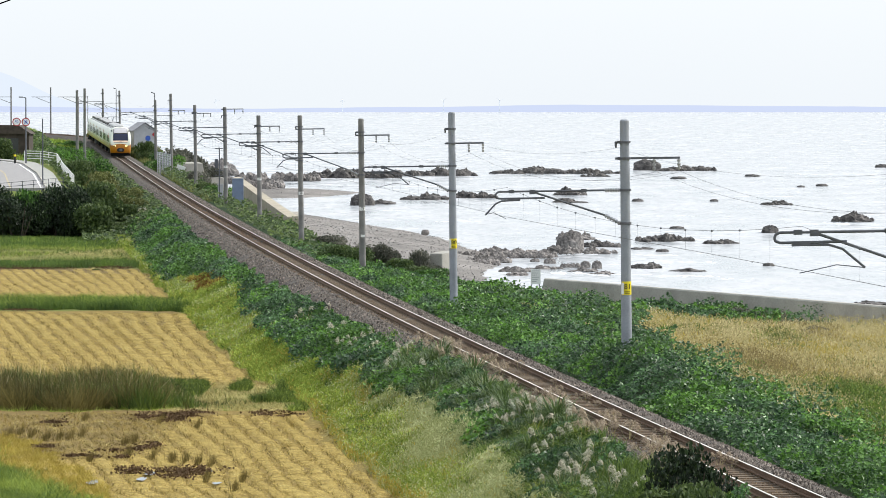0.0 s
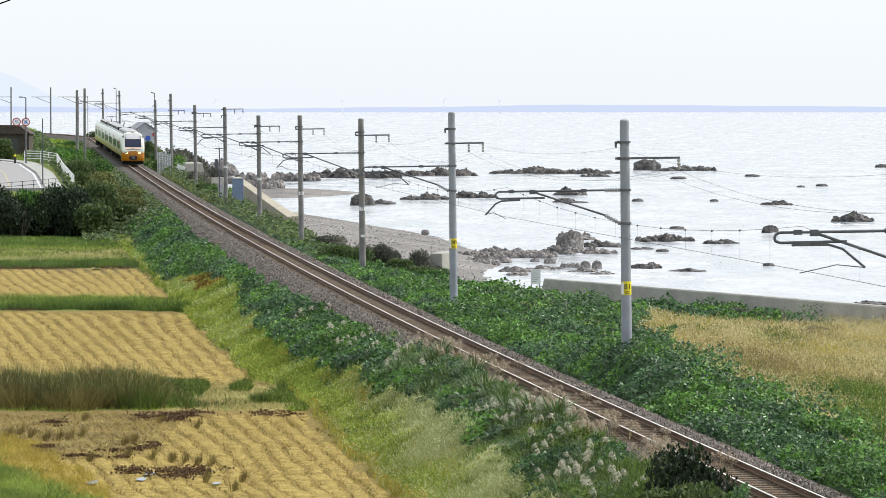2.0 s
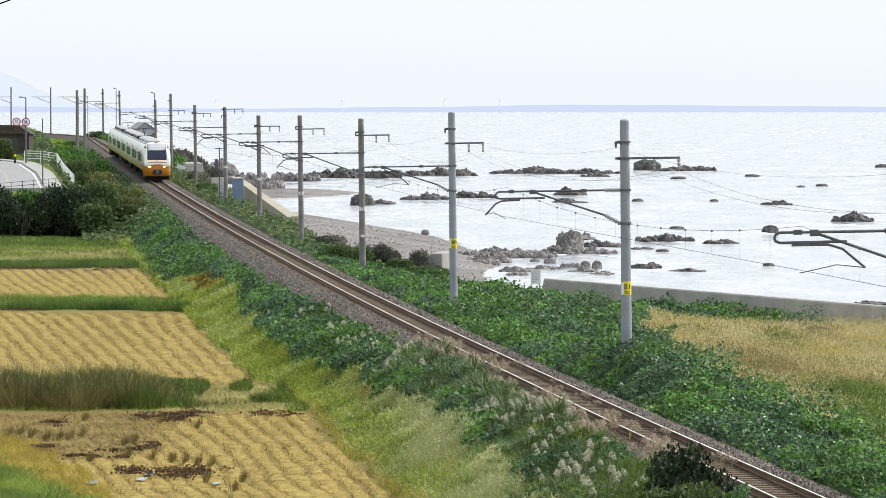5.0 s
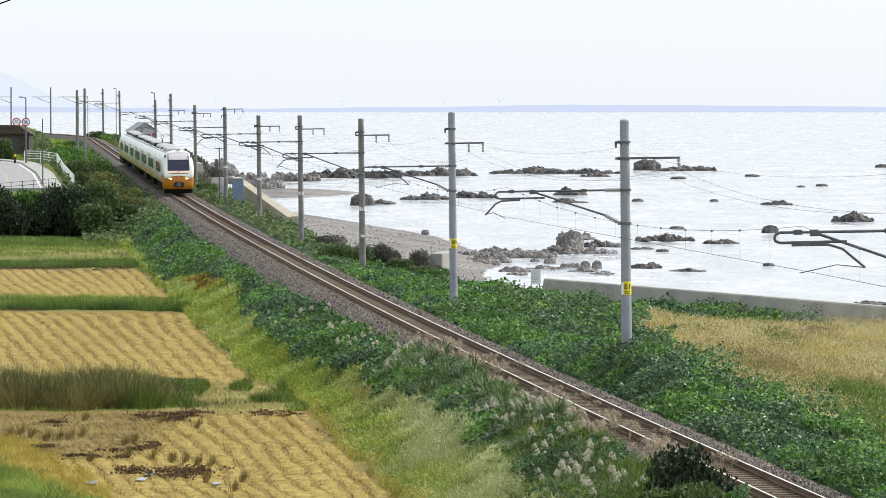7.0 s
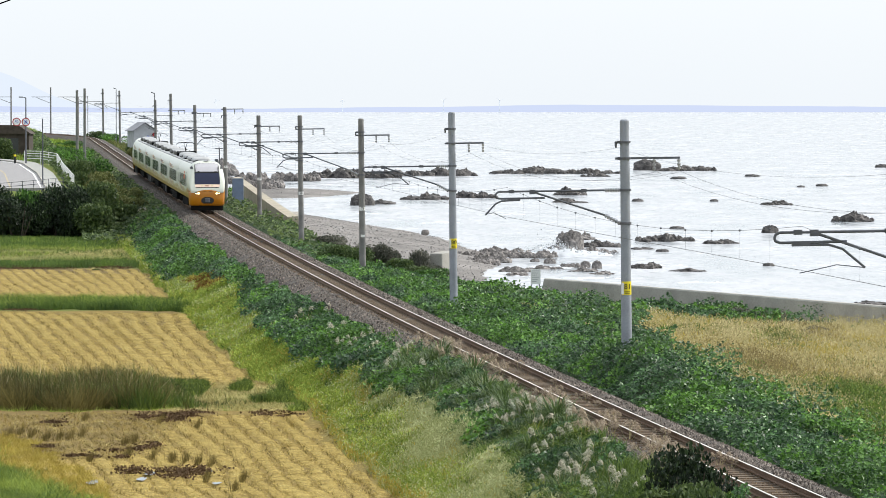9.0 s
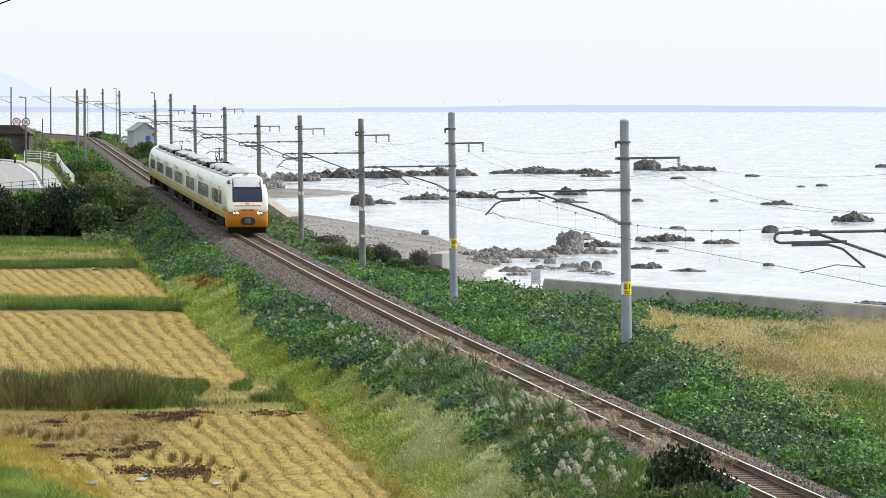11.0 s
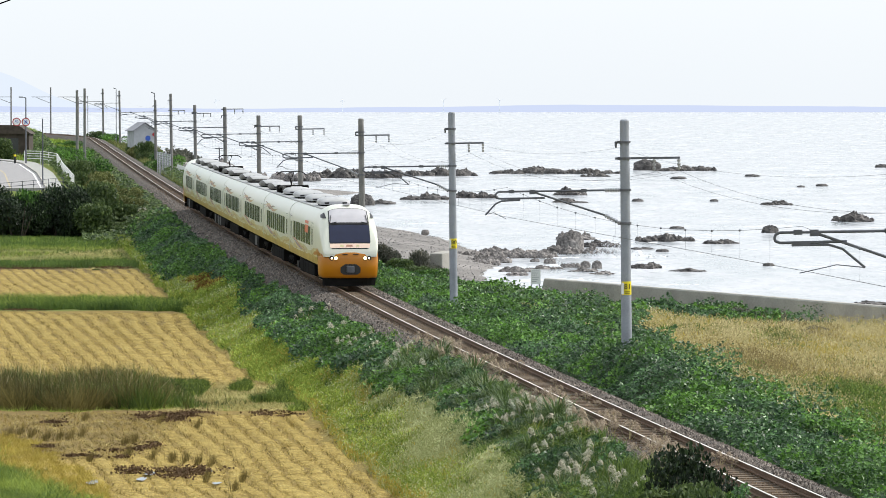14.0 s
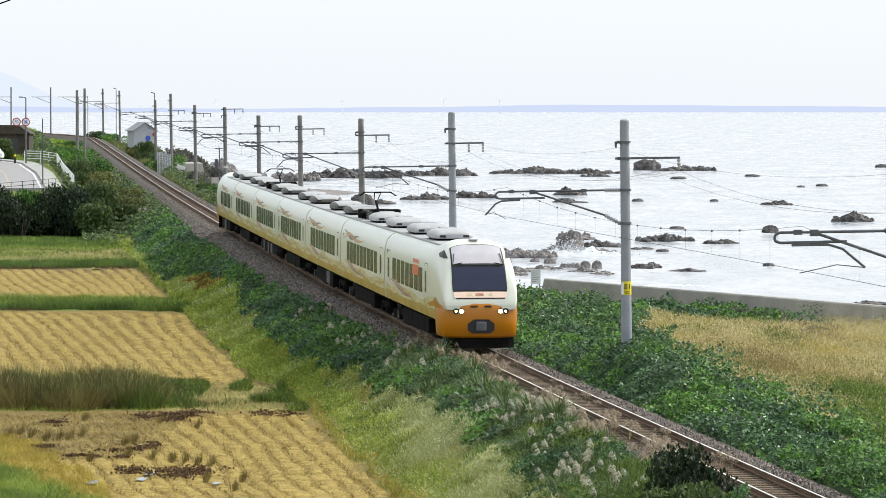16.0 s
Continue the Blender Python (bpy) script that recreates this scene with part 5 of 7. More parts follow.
            wall_patch(bm, -L / 2 + 8.0, -L / 2 + 10.2, 2.83, 2.98, sgn, 0.012, 1)
            part("red_panel", bm, M_RED, car, "red car plate")
    # roof
    z = 3.70
    if k == 0:
        for y in (-0.3, 7.2):
            roof_pod(car, y, 3.4, z, True)
    elif k in (1, 4):
        pantograph(car, 7.4, True)
        bm = bmesh.new()
        box(bm, -0.7, 0.7, 9.0, 9.8, z - 0.02, z + 0.42, 0.05)
        part("roof_box", bm, M_DARK, car)
        bm = bmesh.new()
        box(bm, 0.15, 0.85, 5.2, 6.2, z - 0.02, z + 0.5, 0.04)
        part("roof_box", bm, M_DARK, car)
        for sy in (5.4, 6.4, 8.4):
            bm = bmesh.new()
            ribbed(bm, (-0.55, sy, z), (-0.55, sy, z + 0.42), 0.09, 4)
            part("insulator", bm, M_UNITSIDE, car)
        bm = bmesh.new()
        pipe(bm, [(-0.55, 5.4, z + 0.42), (-0.55, 8.4, z + 0.42), (0.0, 9.0, z + 0.40)], 0.03)
        part("roof_cable", bm, M_BLACK, car)
        for y in (-5.0, 2.6):
            roof_pod(car, y, 3.4, z, k == 1)
    else:
        for y in (-5.0, 2.8) if k != 6 else (-6.5, 0.8):
            roof_pod(car, y, 3.4, z, False)
    # underframe
    for dy in (-L / 2 + 3.6, L / 2 - 3.6):
        bogie(car, dy)
    bm = bmesh.new()
    box(bm, -1.25, 1.25, y0 + 0.3, y1 - 0.3, 0.80, 0.95)
    part("floor_frame", bm, M_DARK, car)
    # Boxes are nearly black and close-set: the shadow under the car is in them.
    g = random.Random(40 + k)
    y = -L / 2 + 5.7
    while y < L / 2 - 6.2:
        ln = g.uniform(0.9, 2.2)
        bm = bmesh.new()
        dp = g.uniform(0.14, 0.26)
        box(bm, -1.34, 1.34, y, min(y + ln, L / 2 - 5.6), dp, 0.81, 0.03)
        part("equipment_box", bm, M_DARK if g.random() < 0.85 else M_BOXGREY, car)
        y += ln + g.uniform(0.03, 0.16)
    if k < 6:
        bm = bmesh.new()
        box(bm, -1.15, 1.15, L / 2 - 0.2, L / 2 + 0.2, 0.95, 3.5, 0.03)
        part("gangway", bm, M_DARK, car)
    for o in car.children:      # the body rides on its springs above the bogies
        if not o.name.startswith("bogie"):
            o.location.z += 0.15
    TRAIN.append(car)


for _k, _l in enumerate(CAR_L):
    train_car(_k, _l)


# ---- roadside and lineside things ----
def stand(px, y, dz=0.0):
    """A place on the ground by its bearing from the eye (in 1/7400, 784 straight ahead) and its depth."""
    x = (px - 784) / 7400 * y
    return Vector((x, y, float(land(np.array([x]), np.array([y]))[0]) + dz))


def build_road():
    ys = np.arange(387, 476, 2.0)
    edge = np.interp(ys, (366, 385, 420, 445, 455, 465, 476), (-12.2, -12.5, -13.0, -14.3, -16.2, -19, -24))

    def strip(name, d0, d1, lift, material, label, thick=0.0):
        v, f = [], []
        n = 7
        for i, y in enumerate(ys):
            for j in range(n):
                d = d0[i] + (d1[i] - d0[i]) * j / (n - 1)
                x = xt(y) + d
                v.append((x, y, float(np.interp(y, (364, 376, 387, 450, 560), (FIELD_Z, 6.6, 7.9, 9.4, 10.3))) + lift))
        for i in range(len(ys) - 1):
            for j in range(n - 1):
                a = i * n + j
                f.append((a, a + 1, a + n + 1, a + n))
        ob = mesh_of(name, v, f, material)
        if thick:
            so = ob.modifiers.new("thick", "SOLIDIFY")
            so.thickness, so.offset = thick, -1
        return tagged(ob, label, name.split("_")[0], kind="structure")
    strip("road", edge - 9.0, edge, 0.30, M_ASPHALT, "pale grey asphalt road", 0.4)
    strip("pavement", edge + 0.16, edge + 1.6, 0.42, M_PAVE, "light concrete pavement beside the road", 0.5)
    strip("kerb", edge, edge + 0.15, 0.44, M_CONCRETE, "concrete kerb", 0.5)
    strip("road_line", edge - 0.45, edge - 0.28, 0.305, M_WHITE, "white painted edge line")
    strip("road_line", edge - 3.3, edge - 3.15, 0.305, M_YELLINE, "faded yellow centre line")


def fence(pts, height, rails, material, label, post_gap, r=0.03):
    f = thing("fence", pose(0, 0, 0), label, "fence")
    pts = [Vector(p) for p in pts]
    for a, b in zip(pts[:-1], pts[1:]):
        n = max(1, round((b - a).length / post_gap))
        for i in range(n + 1):
            p = a.lerp(b, i / n)
            bm = bmesh.new()
            rod(bm, p - Vector((0, 0, 0.3)), p + Vector((0, 0, height)), r * 1.3)
            part("post", bm, material, f)
        for k in range(rails):
            h = height * (1 - k / max(1, rails) * 0.85) - 0.03
            bm = bmesh.new()
            rod(bm, a + Vector((0, 0, h)), b + Vector((0, 0, h)), r)
            part("rail", bm, material, f)
    return f


def road_sign(p):
    s = thing("road_sign", Matrix.Translation(p), "two round red-rimmed road signs on a grey lamp post", "road sign")
    bm = bmesh.new()
    rod(bm, (0, 0, -0.3), (0, 0, 7.0), 0.09, 0.06, n=12)
    part("post", bm, M_STEEL, s)
    bm = bmesh.new()
    rod(bm, (0, 0, 6.98), (-0.55, 0, 7.05), 0.035)
    box(bm, -0.75, -0.3, -0.1, 0.1, 6.98, 7.1, 0.03)
    part("lamp_head", bm, M_STEEL, s)
    bm = bmesh.new()
    rod(bm, (-1.4, 0.02, 4.4), (0.4, 0.02, 4.4), 0.03)
    part("bracket", bm, M_STEEL, s)
    for x in (-0.98, 0.0):
        bm = bmesh.new()
        rod(bm, (x, -0.10, 4.4), (x, -0.13, 4.4), 0.45, n=28)
        d = part("disc", bm, M_SIGNRED, s)
        bm = bmesh.new()
        rod(bm, (x, -0.13, 4.4), (x, -0.138, 4.4), 0.35, n=28)
        part("face", bm, M_WHITE, d)
        if x < -0.5:
            digits("50", 0.42, M_SIGNBLUE, pose(x, -0.142, 4.4, 90, 0, 0), d)
        else:
            bm = bmesh.new()
            rod(bm, (x - 0.24, -0.142, 4.64), (x + 0.24, -0.142, 4.16), 0.035)
            rod(bm, (x + 0.12, -0.142, 4.62), (x + 0.12, -0.142, 4.25), 0.035)
            rod(bm, (x - 0.12, -0.142, 4.2), (x - 0.05, -0.142, 4.5), 0.035)
            part("symbol", bm, M_SIGNBLUE, d)


def thin_pole(p, h, r, label, name="utility_pole", mt=None):
    s = thing(name, Matrix.Translation(p), label, "pole")
    bm = bmesh.new()
    rod(bm, (0, 0, -0.5), (0, 0, h), r, r * 0.8, n=12)
    part("shaft", bm, mt or M_POLE_OLD, s)
    return s


def cabinet(p, w, d, h, mt, label):
    c = thing("equipment_cabinet", Matrix.Translation(p) @ pose(0, 0, 0, 0, 0, 5), label, "cabinet")
    bm = bmesh.new()
    box(bm, -w / 2, w / 2, -d / 2, d / 2, 0.12, h - 0.08, 0.02)
    part("body", bm, mt, c)
    bm = bmesh.new()
    box(bm, -w / 2 - 0.06, w / 2 + 0.06, -d / 2 - 0.06, d / 2 + 0.06, h - 0.1, h, 0.02)
    part("lid", bm, M_HUT, c)
    bm = bmesh.new()
    box(bm, -w / 2 - 0.05, w / 2 + 0.05, -d / 2 - 0.05, d / 2 + 0.05, -0.5, 0.12, 0.01)
    part("plinth", bm, M_CONCRETE, c)
    bm = bmesh.new()
    box(bm, -w / 2 + 0.05, w / 2 - 0.05, -d / 2 - 0.015, -d / 2, 0.2, h - 0.16, 0.005)
    door = part("door", bm, mt, c)
    bm = bmesh.new()
    box(bm, w / 2 - 0.16, w / 2 - 0.12, -d / 2 - 0.05, -d / 2 - 0.014, h * 0.45, h * 0.58, 0.005)
    part("handle", bm, M_STEEL, door)


def hut(p, w, d, eave, peak):
    h = thing("hut", Matrix.Translation(p) @ pose(0, 0, 0, 0, 0, 20), "small grey gabled hut beside the track", "hut")
    bm = bmesh.new()
    vs = [[bm.verts.new((x, y, z)) for x, z in ((-w / 2, -2.5), (w / 2, -2.5), (w / 2, eave), (0, peak - 0.1), (-w / 2, eave))] for y in (-d / 2, d / 2)]
    for i in range(5):
        j = (i + 1) % 5
        bm.faces.new((vs[0][i], vs[0][j], vs[1][j], vs[1][i]))
    bm.faces.new(vs[0])
    bm.faces.new(vs[1])
    bmesh.ops.recalc_face_normals(bm, faces=bm.faces)
    part("wall", bm, M_HUT, h)
    for sgn in (-1, 1):
        bm = bmesh.new()
        q = [(sgn * (w / 2 + 0.3), eave - 0.2), (0, peak), (0, peak + 0.12), (sgn * (w / 2 + 0.3), eave - 0.08)]
        a = [[bm.verts.new((x, y, z)) for x, z in q] for y in (-d / 2 - 0.3, d / 2 + 0.3)]
        for i in range(4):
            j = (i + 1) % 4
            bm.faces.new((a[0][i], a[0][j], a[1][j], a[1][i]))
        bm.faces.new(a[0])
        bm.faces.new(a[1])
        bmesh.ops.recalc_face_normals(bm, faces=bm.faces)
        part("roof", bm, M_HUTROOF, h)
    for x, z, mt in ((0.45, eave * 0.62, M_SIGNBLUE),):
        bm = bmesh.new()
        rod(bm, (x, -d / 2 - 0.02, z), (x, -d / 2 - 0.06, z), 0.42, n=20)
        part("round_sign", bm, mt, h, "blue round mark")
    bm = bmesh.new()
    rod(bm, (1.45, -d / 2 - 0.02, eave * 0.8), (1.45, -d / 2 - 0.06, eave * 0.8), 0.3, n=20)
    part("round_sign", bm, M_SIGNRED, h, "faded red round mark")


def shed(p, w, d, h):
    s = thing("shed", Matrix.Translation(p), "dark brown weathered shed beside the road", "shed")
    bm = bmesh.new()
    box(bm, -w / 2, w / 2, -d / 2, d / 2, -0.5, h)
    part("wall", bm, M_BARK, s)
    bm = bmesh.new()
    vs = [[bm.verts.new((x, y, z)) for x, z in ((-w / 2 - 0.3, h), (w / 2 + 0.3, h), (w / 2 - 1.2, h + 1.0), (-w / 2 + 1.2, h + 1.0))] for y in (-d / 2 - 0.3, d / 2 + 0.3)]
    for i in range(4):
        j = (i + 1) % 4
        bm.faces.new((vs[0][i], vs[0][j], vs[1][j], vs[1][i]))
    bm.faces.new(vs[0])
    bm.faces.new(vs[1])
    bmesh.ops.recalc_face_normals(bm, faces=bm.faces)
    part("roof", bm, M_BARK, s)
    for i in range(12):
        bm = bmesh.new()
        x = -w / 2 + (i + 0.5) * w / 12
        box(bm, x - 0.05, x + 0.05, -d / 2 - 0.04, -d / 2, -0.3, h - 0.02)
        part("batten", bm, M_BARK, s)
    bm = bmesh.new()
    box(bm, 0.4, 1.9, -d / 2 - 0.09, -d / 2 - 0.045, 0.3, 2.2)
    part("frame_panel", bm, M_BOXGREY, s)


VANS = []


def van(label):
    v = thing("van", pose(0, 0, 0), label, "van")
    bm = bmesh.new()
    pts = [(-2.1, 0.45), (2.1, 0.45), (2.15, 0.9), (1.95, 1.1), (1.35, 1.85), (-2.0, 1.9), (-2.12, 1.1)]
    vs = [[bm.verts.new((x, y, z)) for x, z in pts] for y in (-0.82, 0.82)]
    for i in range(7):
        j = (i + 1) % 7
        bm.faces.new((vs[0][i], vs[0][j], vs[1][j], vs[1][i]))
    bm.faces.new(vs[0])
    bm.faces.new(vs[1])
    bmesh.ops.recalc_face_normals(bm, faces=bm.faces)
    bmesh.ops.bevel(bm, geom=bm.edges[:], offset=0.06, segments=2, affect="EDGES")
    part("body", bm, M_WHITE, v)
    for sgn in (-1, 1):
        bm = bmesh.new()
        box(bm, -1.85, 1.3, sgn * 0.82 - 0.01, sgn * 0.82 + 0.01, 1.15, 1.7, 0.004)
        part("side_window", bm, M_WINDOW, v)
        for x in (-1.3, 1.35):
            bm = bmesh.new()
            rod(bm, (x, sgn * 0.66, 0.31), (x, sgn * 0.84, 0.31), 0.31, n=20)
            w = part("wheel", bm, M_BLACK, v)
            bm = bmesh.new()
            rod(bm, (x, sgn * 0.84, 0.31), (x, sgn * 0.85, 0.31), 0.18, n=16)
            part("rim", bm, M_STEEL, w)
    bm = bmesh.new()
    box(bm, -2.10, -2.04, -0.65, 0.65, 1.2, 1.7)
    part("rear_window", bm, M_WINDOW, v)
    VANS.append(v)
    return v


def build_lineside():
    build_road()
    e = lambda px, y: stand(px, y, 0.25)
    fence([e(44, 452), e(72, 450), e(101, 446)], 1.25, 4, M_WHITE, "white metal pipe fence beside the pavement", 1.9, 0.035)
    fence([e(101, 446), e(112, 425), e(131, 402)], 1.25, 4, M_WHITE, "white metal pipe fence sloping down the bank", 2.2, 0.035)
    fence([e(-20, 385), e(60, 386), e(112, 389)], 0.85, 2, M_STEEL, "low grey metal railing along the road", 1.0, 0.022)
    road_sign(e(46.5, 445))
    thin_pole(e(76, 395), 6.2, 0.07, "slim grey steel post beside the road", "street_post", M_STEEL)
    mk = thin_pole(e(27, 447), 1.1, 0.14, "short black and yellow marker post", "marker_post", M_BLACK)
    bm = bmesh.new()
    rod(bm, (0, 0, 0.75), (0, 0, 0.95), 0.15)
    part("band", bm, M_YELLOW, mk)
    shed(stand(8, 482, 0), 6.2, 5.0, 2.7)
    for px, y, top in ((137, 520, 160), (150.5, 545, 157)):
        p = stand(px, y)
        s = thin_pole(p, EYE + (184 - top) / 7400 * y - p.z, 0.2, "tall brown-grey concrete utility pole behind bushes")
    for px, y, top in ((20.5, 850, 155), (90.5, 845, 155), (139, 800, 172), (156, 860, 170)):
        p = stand(px, y)
        s = thin_pole(p, EYE + (184 - top) / 7400 * y - p.z, 0.17 if px != 156 else 0.08, "distant concrete utility pole by the curving line")
        bm = bmesh.new()
        z = EYE + (184 - 172) / 7400 * y - p.z
        rod(bm, (0, 0, z), (-3.9, 0, z), 0.05)
        rod(bm, (0, 0, z - 1.3), (-2.9, 0, z - 0.1), 0.05)
        part("cantilever", bm, M_STEEL, s)
    for px, y, top, at in ((206, 728, 158, 164), (274, 566, 166, 178)):
        p = stand(px, y)
        bm = bmesh.new()
        z = EYE + (184 - top) / 7400 * y
        s = thing("street_lamp", Matrix.Translation((p.x, p.y + 0.3, p.z)), "slim lamp on a bent bracket above the poles", "lamp")
        rod(bm, (0, 0, 0), (0, 0, z - p.z), 0.06)
        rod(bm, (0, 0, z - p.z), (-0.5, 0, z - p.z + 0.2), 0.06)
        part("bracket", bm, M_STEEL, s)
    cabinet(stand(421, 398), 1.05, 0.8, 3.0, M_BLUEGREY, "blue-grey steel equipment cabinet beside the track")
    cabinet(stand(390.5, 402), 0.5, 0.5, 1.85, M_HUT, "narrow pale grey equipment cabinet beside the track")
    sp = thin_pole(stand(388.5, 400), 5.3, 0.07, "slim dark signal post with crossarms", "signal_post", M_STEEL)
    for z in (5.2, 3.1, 2.6):
        bm = bmesh.new()
        box(bm, -0.45, 0.35, -0.04, 0.04, z - 0.04, z + 0.04)
        part("crossarm", bm, M_STEEL, sp)
    bm = bmesh.new()
    box(bm, -0.45, -0.1, -0.12, 0.02, 3.3, 4.2, 0.05)
    part("signal_box", bm, M_STEEL, sp)
    hut(stand(251, 640, 0.7), 3.4, 3.8, 3.3, 4.4)
    fence([stand(279, 520), stand(302, 508)], 2.7, 8, M_HUT, "grey slatted metal fence beside the track", 1.6, 0.05)
    b = stand(316, 520)
    bd = thing("fallen_panel", Matrix.Translation(b + Vector((0, 0, 0.5))) @ pose(0, 0, 0, 0, 20, 0), "tilted white panel beside the track", "panel")
    bm = bmesh.new()
    box(bm, -0.55, 0.55, -0.05, 0.05, -0.6, 1.2, 0.01)
    part("sheet", bm, M_WHITE, bd)
    # concrete remains on the shore
    for px, y, w, d, h, rz, lab in ((784, 263, 1.2, 1.6, 1.75, -35, "broken pale concrete block on the bank"), (492, 420, 2.6, 5.0, 1.2, -30, "sloping concrete ramp at the beach"), (332, 610, 5.0, 4.0, 2.6, 10, "low grey concrete structure by the shore"), (370, 640, 5.0, 4.0, 2.2, 10, "low grey concrete structure by the shore")):
        p = stand(px, y)
        blk = thing("concrete_block", Matrix.Translation(p) @ pose(0, 0, 0, 0, 0, rz), lab, "concrete block")
        bm = bmesh.new()
        box(bm, -w / 2, w / 2, -d / 2, d / 2, -1.0, h, 0.06)
        for v in bm.verts:
            if v.co.z > 0:
                v.co.x *= 0.8
                v.co.z += 0.12 * v.co.y / d
        part("block", bm, M_CONCRETE, blk)
    p = stand(948, 256)
    nb = thing("notice_board", Matrix.Translation(Vector((p.x, p.y, 4.25))), "white notice board on two posts by the seawall", "notice board")
    bm = bmesh.new()
    box(bm, -0.3, 0.3, -0.015, 0.015, 0.7, 1.62, 0.005)
    pl = part("panel", bm, M_WHITE, nb)
    bm = bmesh.new()
    for i in range(6):
        box(bm, -0.22, 0.22 - 0.08 * (i % 3), -0.022, -0.016, 1.5 - i * 0.13, 1.54 - i * 0.13)
    part("faint_writing", bm, M_UNIT, pl)
    for x in (-0.24, 0.24):
        bm = bmesh.new()
        rod(bm, (x, 0.03, -0.3), (x, 0.03, 1.6), 0.025)
        part("post", bm, M_STEEL, nb)
    # a cable passing close to the camera's stand
    a = lambda px, py, y: np.array([(px - 784) / 7400 * y, y, EYE + (184 - py) / 7400 * y])
    strand([np.stack([a(-900, 345, 60), a(-300, 120, 60), a(0, 8, 60), a(22, 0, 60), a(500, -170, 60), a(1500, -480, 60)])], 0.012, "overhead_cable", "thick black cable crossing close overhead")
    # far wind turbines
    for px in (383, 606, 785, 884):
        y = 4700.0
        p = a(px, 193, y)
        t = thing("wind_turbine", Matrix.Translation(p), "far pale wind turbine beyond the sea", "wind turbine", group="far wind turbines")
        bm = bmesh.new()
        rod(bm, (0, 0, -5.5), (0, 0, 9.5), 0.32, 0.2)
        part("tower", bm, M_FARWHITE, t)
        for k in range(3):
            an = radians(90 + 120 * k + px)
            bm = bmesh.new()
            rod(bm, (0, -0.4, 9.5), (4.2 * math.cos(an), -0.4, 9.5 + 4.2 * math.sin(an)), 0.25, 0.08)
            part("blade", bm, M_FARWHITE, t)
    van("white van driving on the coast road")
    van("white van coming along the coast road")


build_lineside()


# ---- vegetation ----
RNG = np.random.default_rng(77)


def spread(n, y0, y1, d0, d1):
    """Random places between two depths and offsets from the line, thicker nearby."""
    y = y0 * (y1 / y0) ** RNG.random(n)
    d = RNG.uniform(0, 1, n) * (d1 - d0) + d0
    return xt(y) + d, y, d


def in_view(x, y, margin=0.012):
    return np.abs(x / y) < 0.1060 + margin


def blades(name, x, y, z, h, w, lean, material, label="", category="grass", parent=None, aim=None, bent=False):
    """Grass blades: tapered slivers, or bent strips."""
    n = len(x)
    a = RNG.random(n) * 6.283 if aim is None else aim
    b = RNG.normal(0, 0.6, n)
    side = np.stack([np.cos(b) * w, np.sin(b) * w, 0 * w], 1)
    lx, ly = np.cos(a) * lean * h, np.sin(a) * lean * h
    base = np.stack([x, y, z - 0.04], 1)
    tip = base + np.stack([lx, ly, h * (1 - 0.22 * np.minimum(lean, 3))], 1)
    if not bent:
        v = np.stack([base - side, base + side, tip], 1)
        f = np.arange(n * 3).reshape(-1, 3)
    else:
        mid = base + np.stack([lx * 0.3, ly * 0.3, h * 0.68], 1)
        v = np.stack([base - side, base + side, mid + side * 0.8, mid - side * 0.8, tip], 1)
        i = np.arange(n)[:, None] * 5
        f = np.concatenate([i + [0, 1, 2], i + [0, 2, 3], i + [3, 2, 4]])
    ob = mesh_of(name, v.reshape(-1, 3), f, material, parent)
    return tagged(ob, label, category, kind="stuff") if parent is None else ob


def wisps(name, x, y, z, length, w, material, label, category="grass", rise=0.9):
    """Fine loose tips and seed heads of grass, pointing every way but mostly up."""
    n = len(x)
    way = RNG.normal(0, 1, (n, 3)) + np.array([0, 0, rise])
    way /= np.linalg.norm(way, axis=1)[:, None]
    side = np.cross(way, RNG.normal(0, 1, (n, 3)) + np.array([0, 2.0, 0]))
    side /= np.linalg.norm(side, axis=1)[:, None] + 1e-6
    c = np.stack([x, y, z], 1)
    v = np.stack([c - side * w[:, None], c + side * w[:, None], c + way * length[:, None]], 1)
    ob = mesh_of(name, v.reshape(-1, 3), np.arange(n * 3).reshape(-1, 3), material)
    return tagged(ob, label, category, kind="stuff")


def leaves_at(name, x, y, z, size, material, label="", category="", parent=None, up=0.75, kind="stuff"):
    """Folded four-cornered leaves, mostly turned to the sky."""
    n = len(x)
    nrm = RNG.normal(0, 1, (n, 3)) * (1 - up) * 1.3 + np.array([0, -0.35, 1.0]) * up
    nrm /= np.linalg.norm(nrm, axis=1)[:, None]
    t = RNG.normal(0, 1, (n, 3))
    t -= (t * nrm).sum(1)[:, None] * nrm
    t /= np.linalg.norm(t, axis=1)[:, None]
    b = np.cross(nrm, t)
    s = size[:, None]
    c = np.stack([x, y, z], 1)
    v = np.zeros((n, 4, 3), np.float32)
    v[:, 0] = c - t * s * 0.5
    v[:, 1] = c + b * s * 0.46 + nrm * s * 0.12 - t * s * 0.08
    v[:, 2] = c + t * s * 0.55 - nrm * s * 0.1
    v[:, 3] = c - b * s * 0.46 + nrm * s * 0.12 - t * s * 0.08
    i = np.arange(n)[:, None] * 4
    f = np.concatenate([i + [0, 1, 2], i + [0, 2, 3]])
    ob = mesh_of(name, v.reshape(-1, 3), f, material, parent)
    if parent is None:
        tagged(ob, label, category, kind=kind)
    return ob


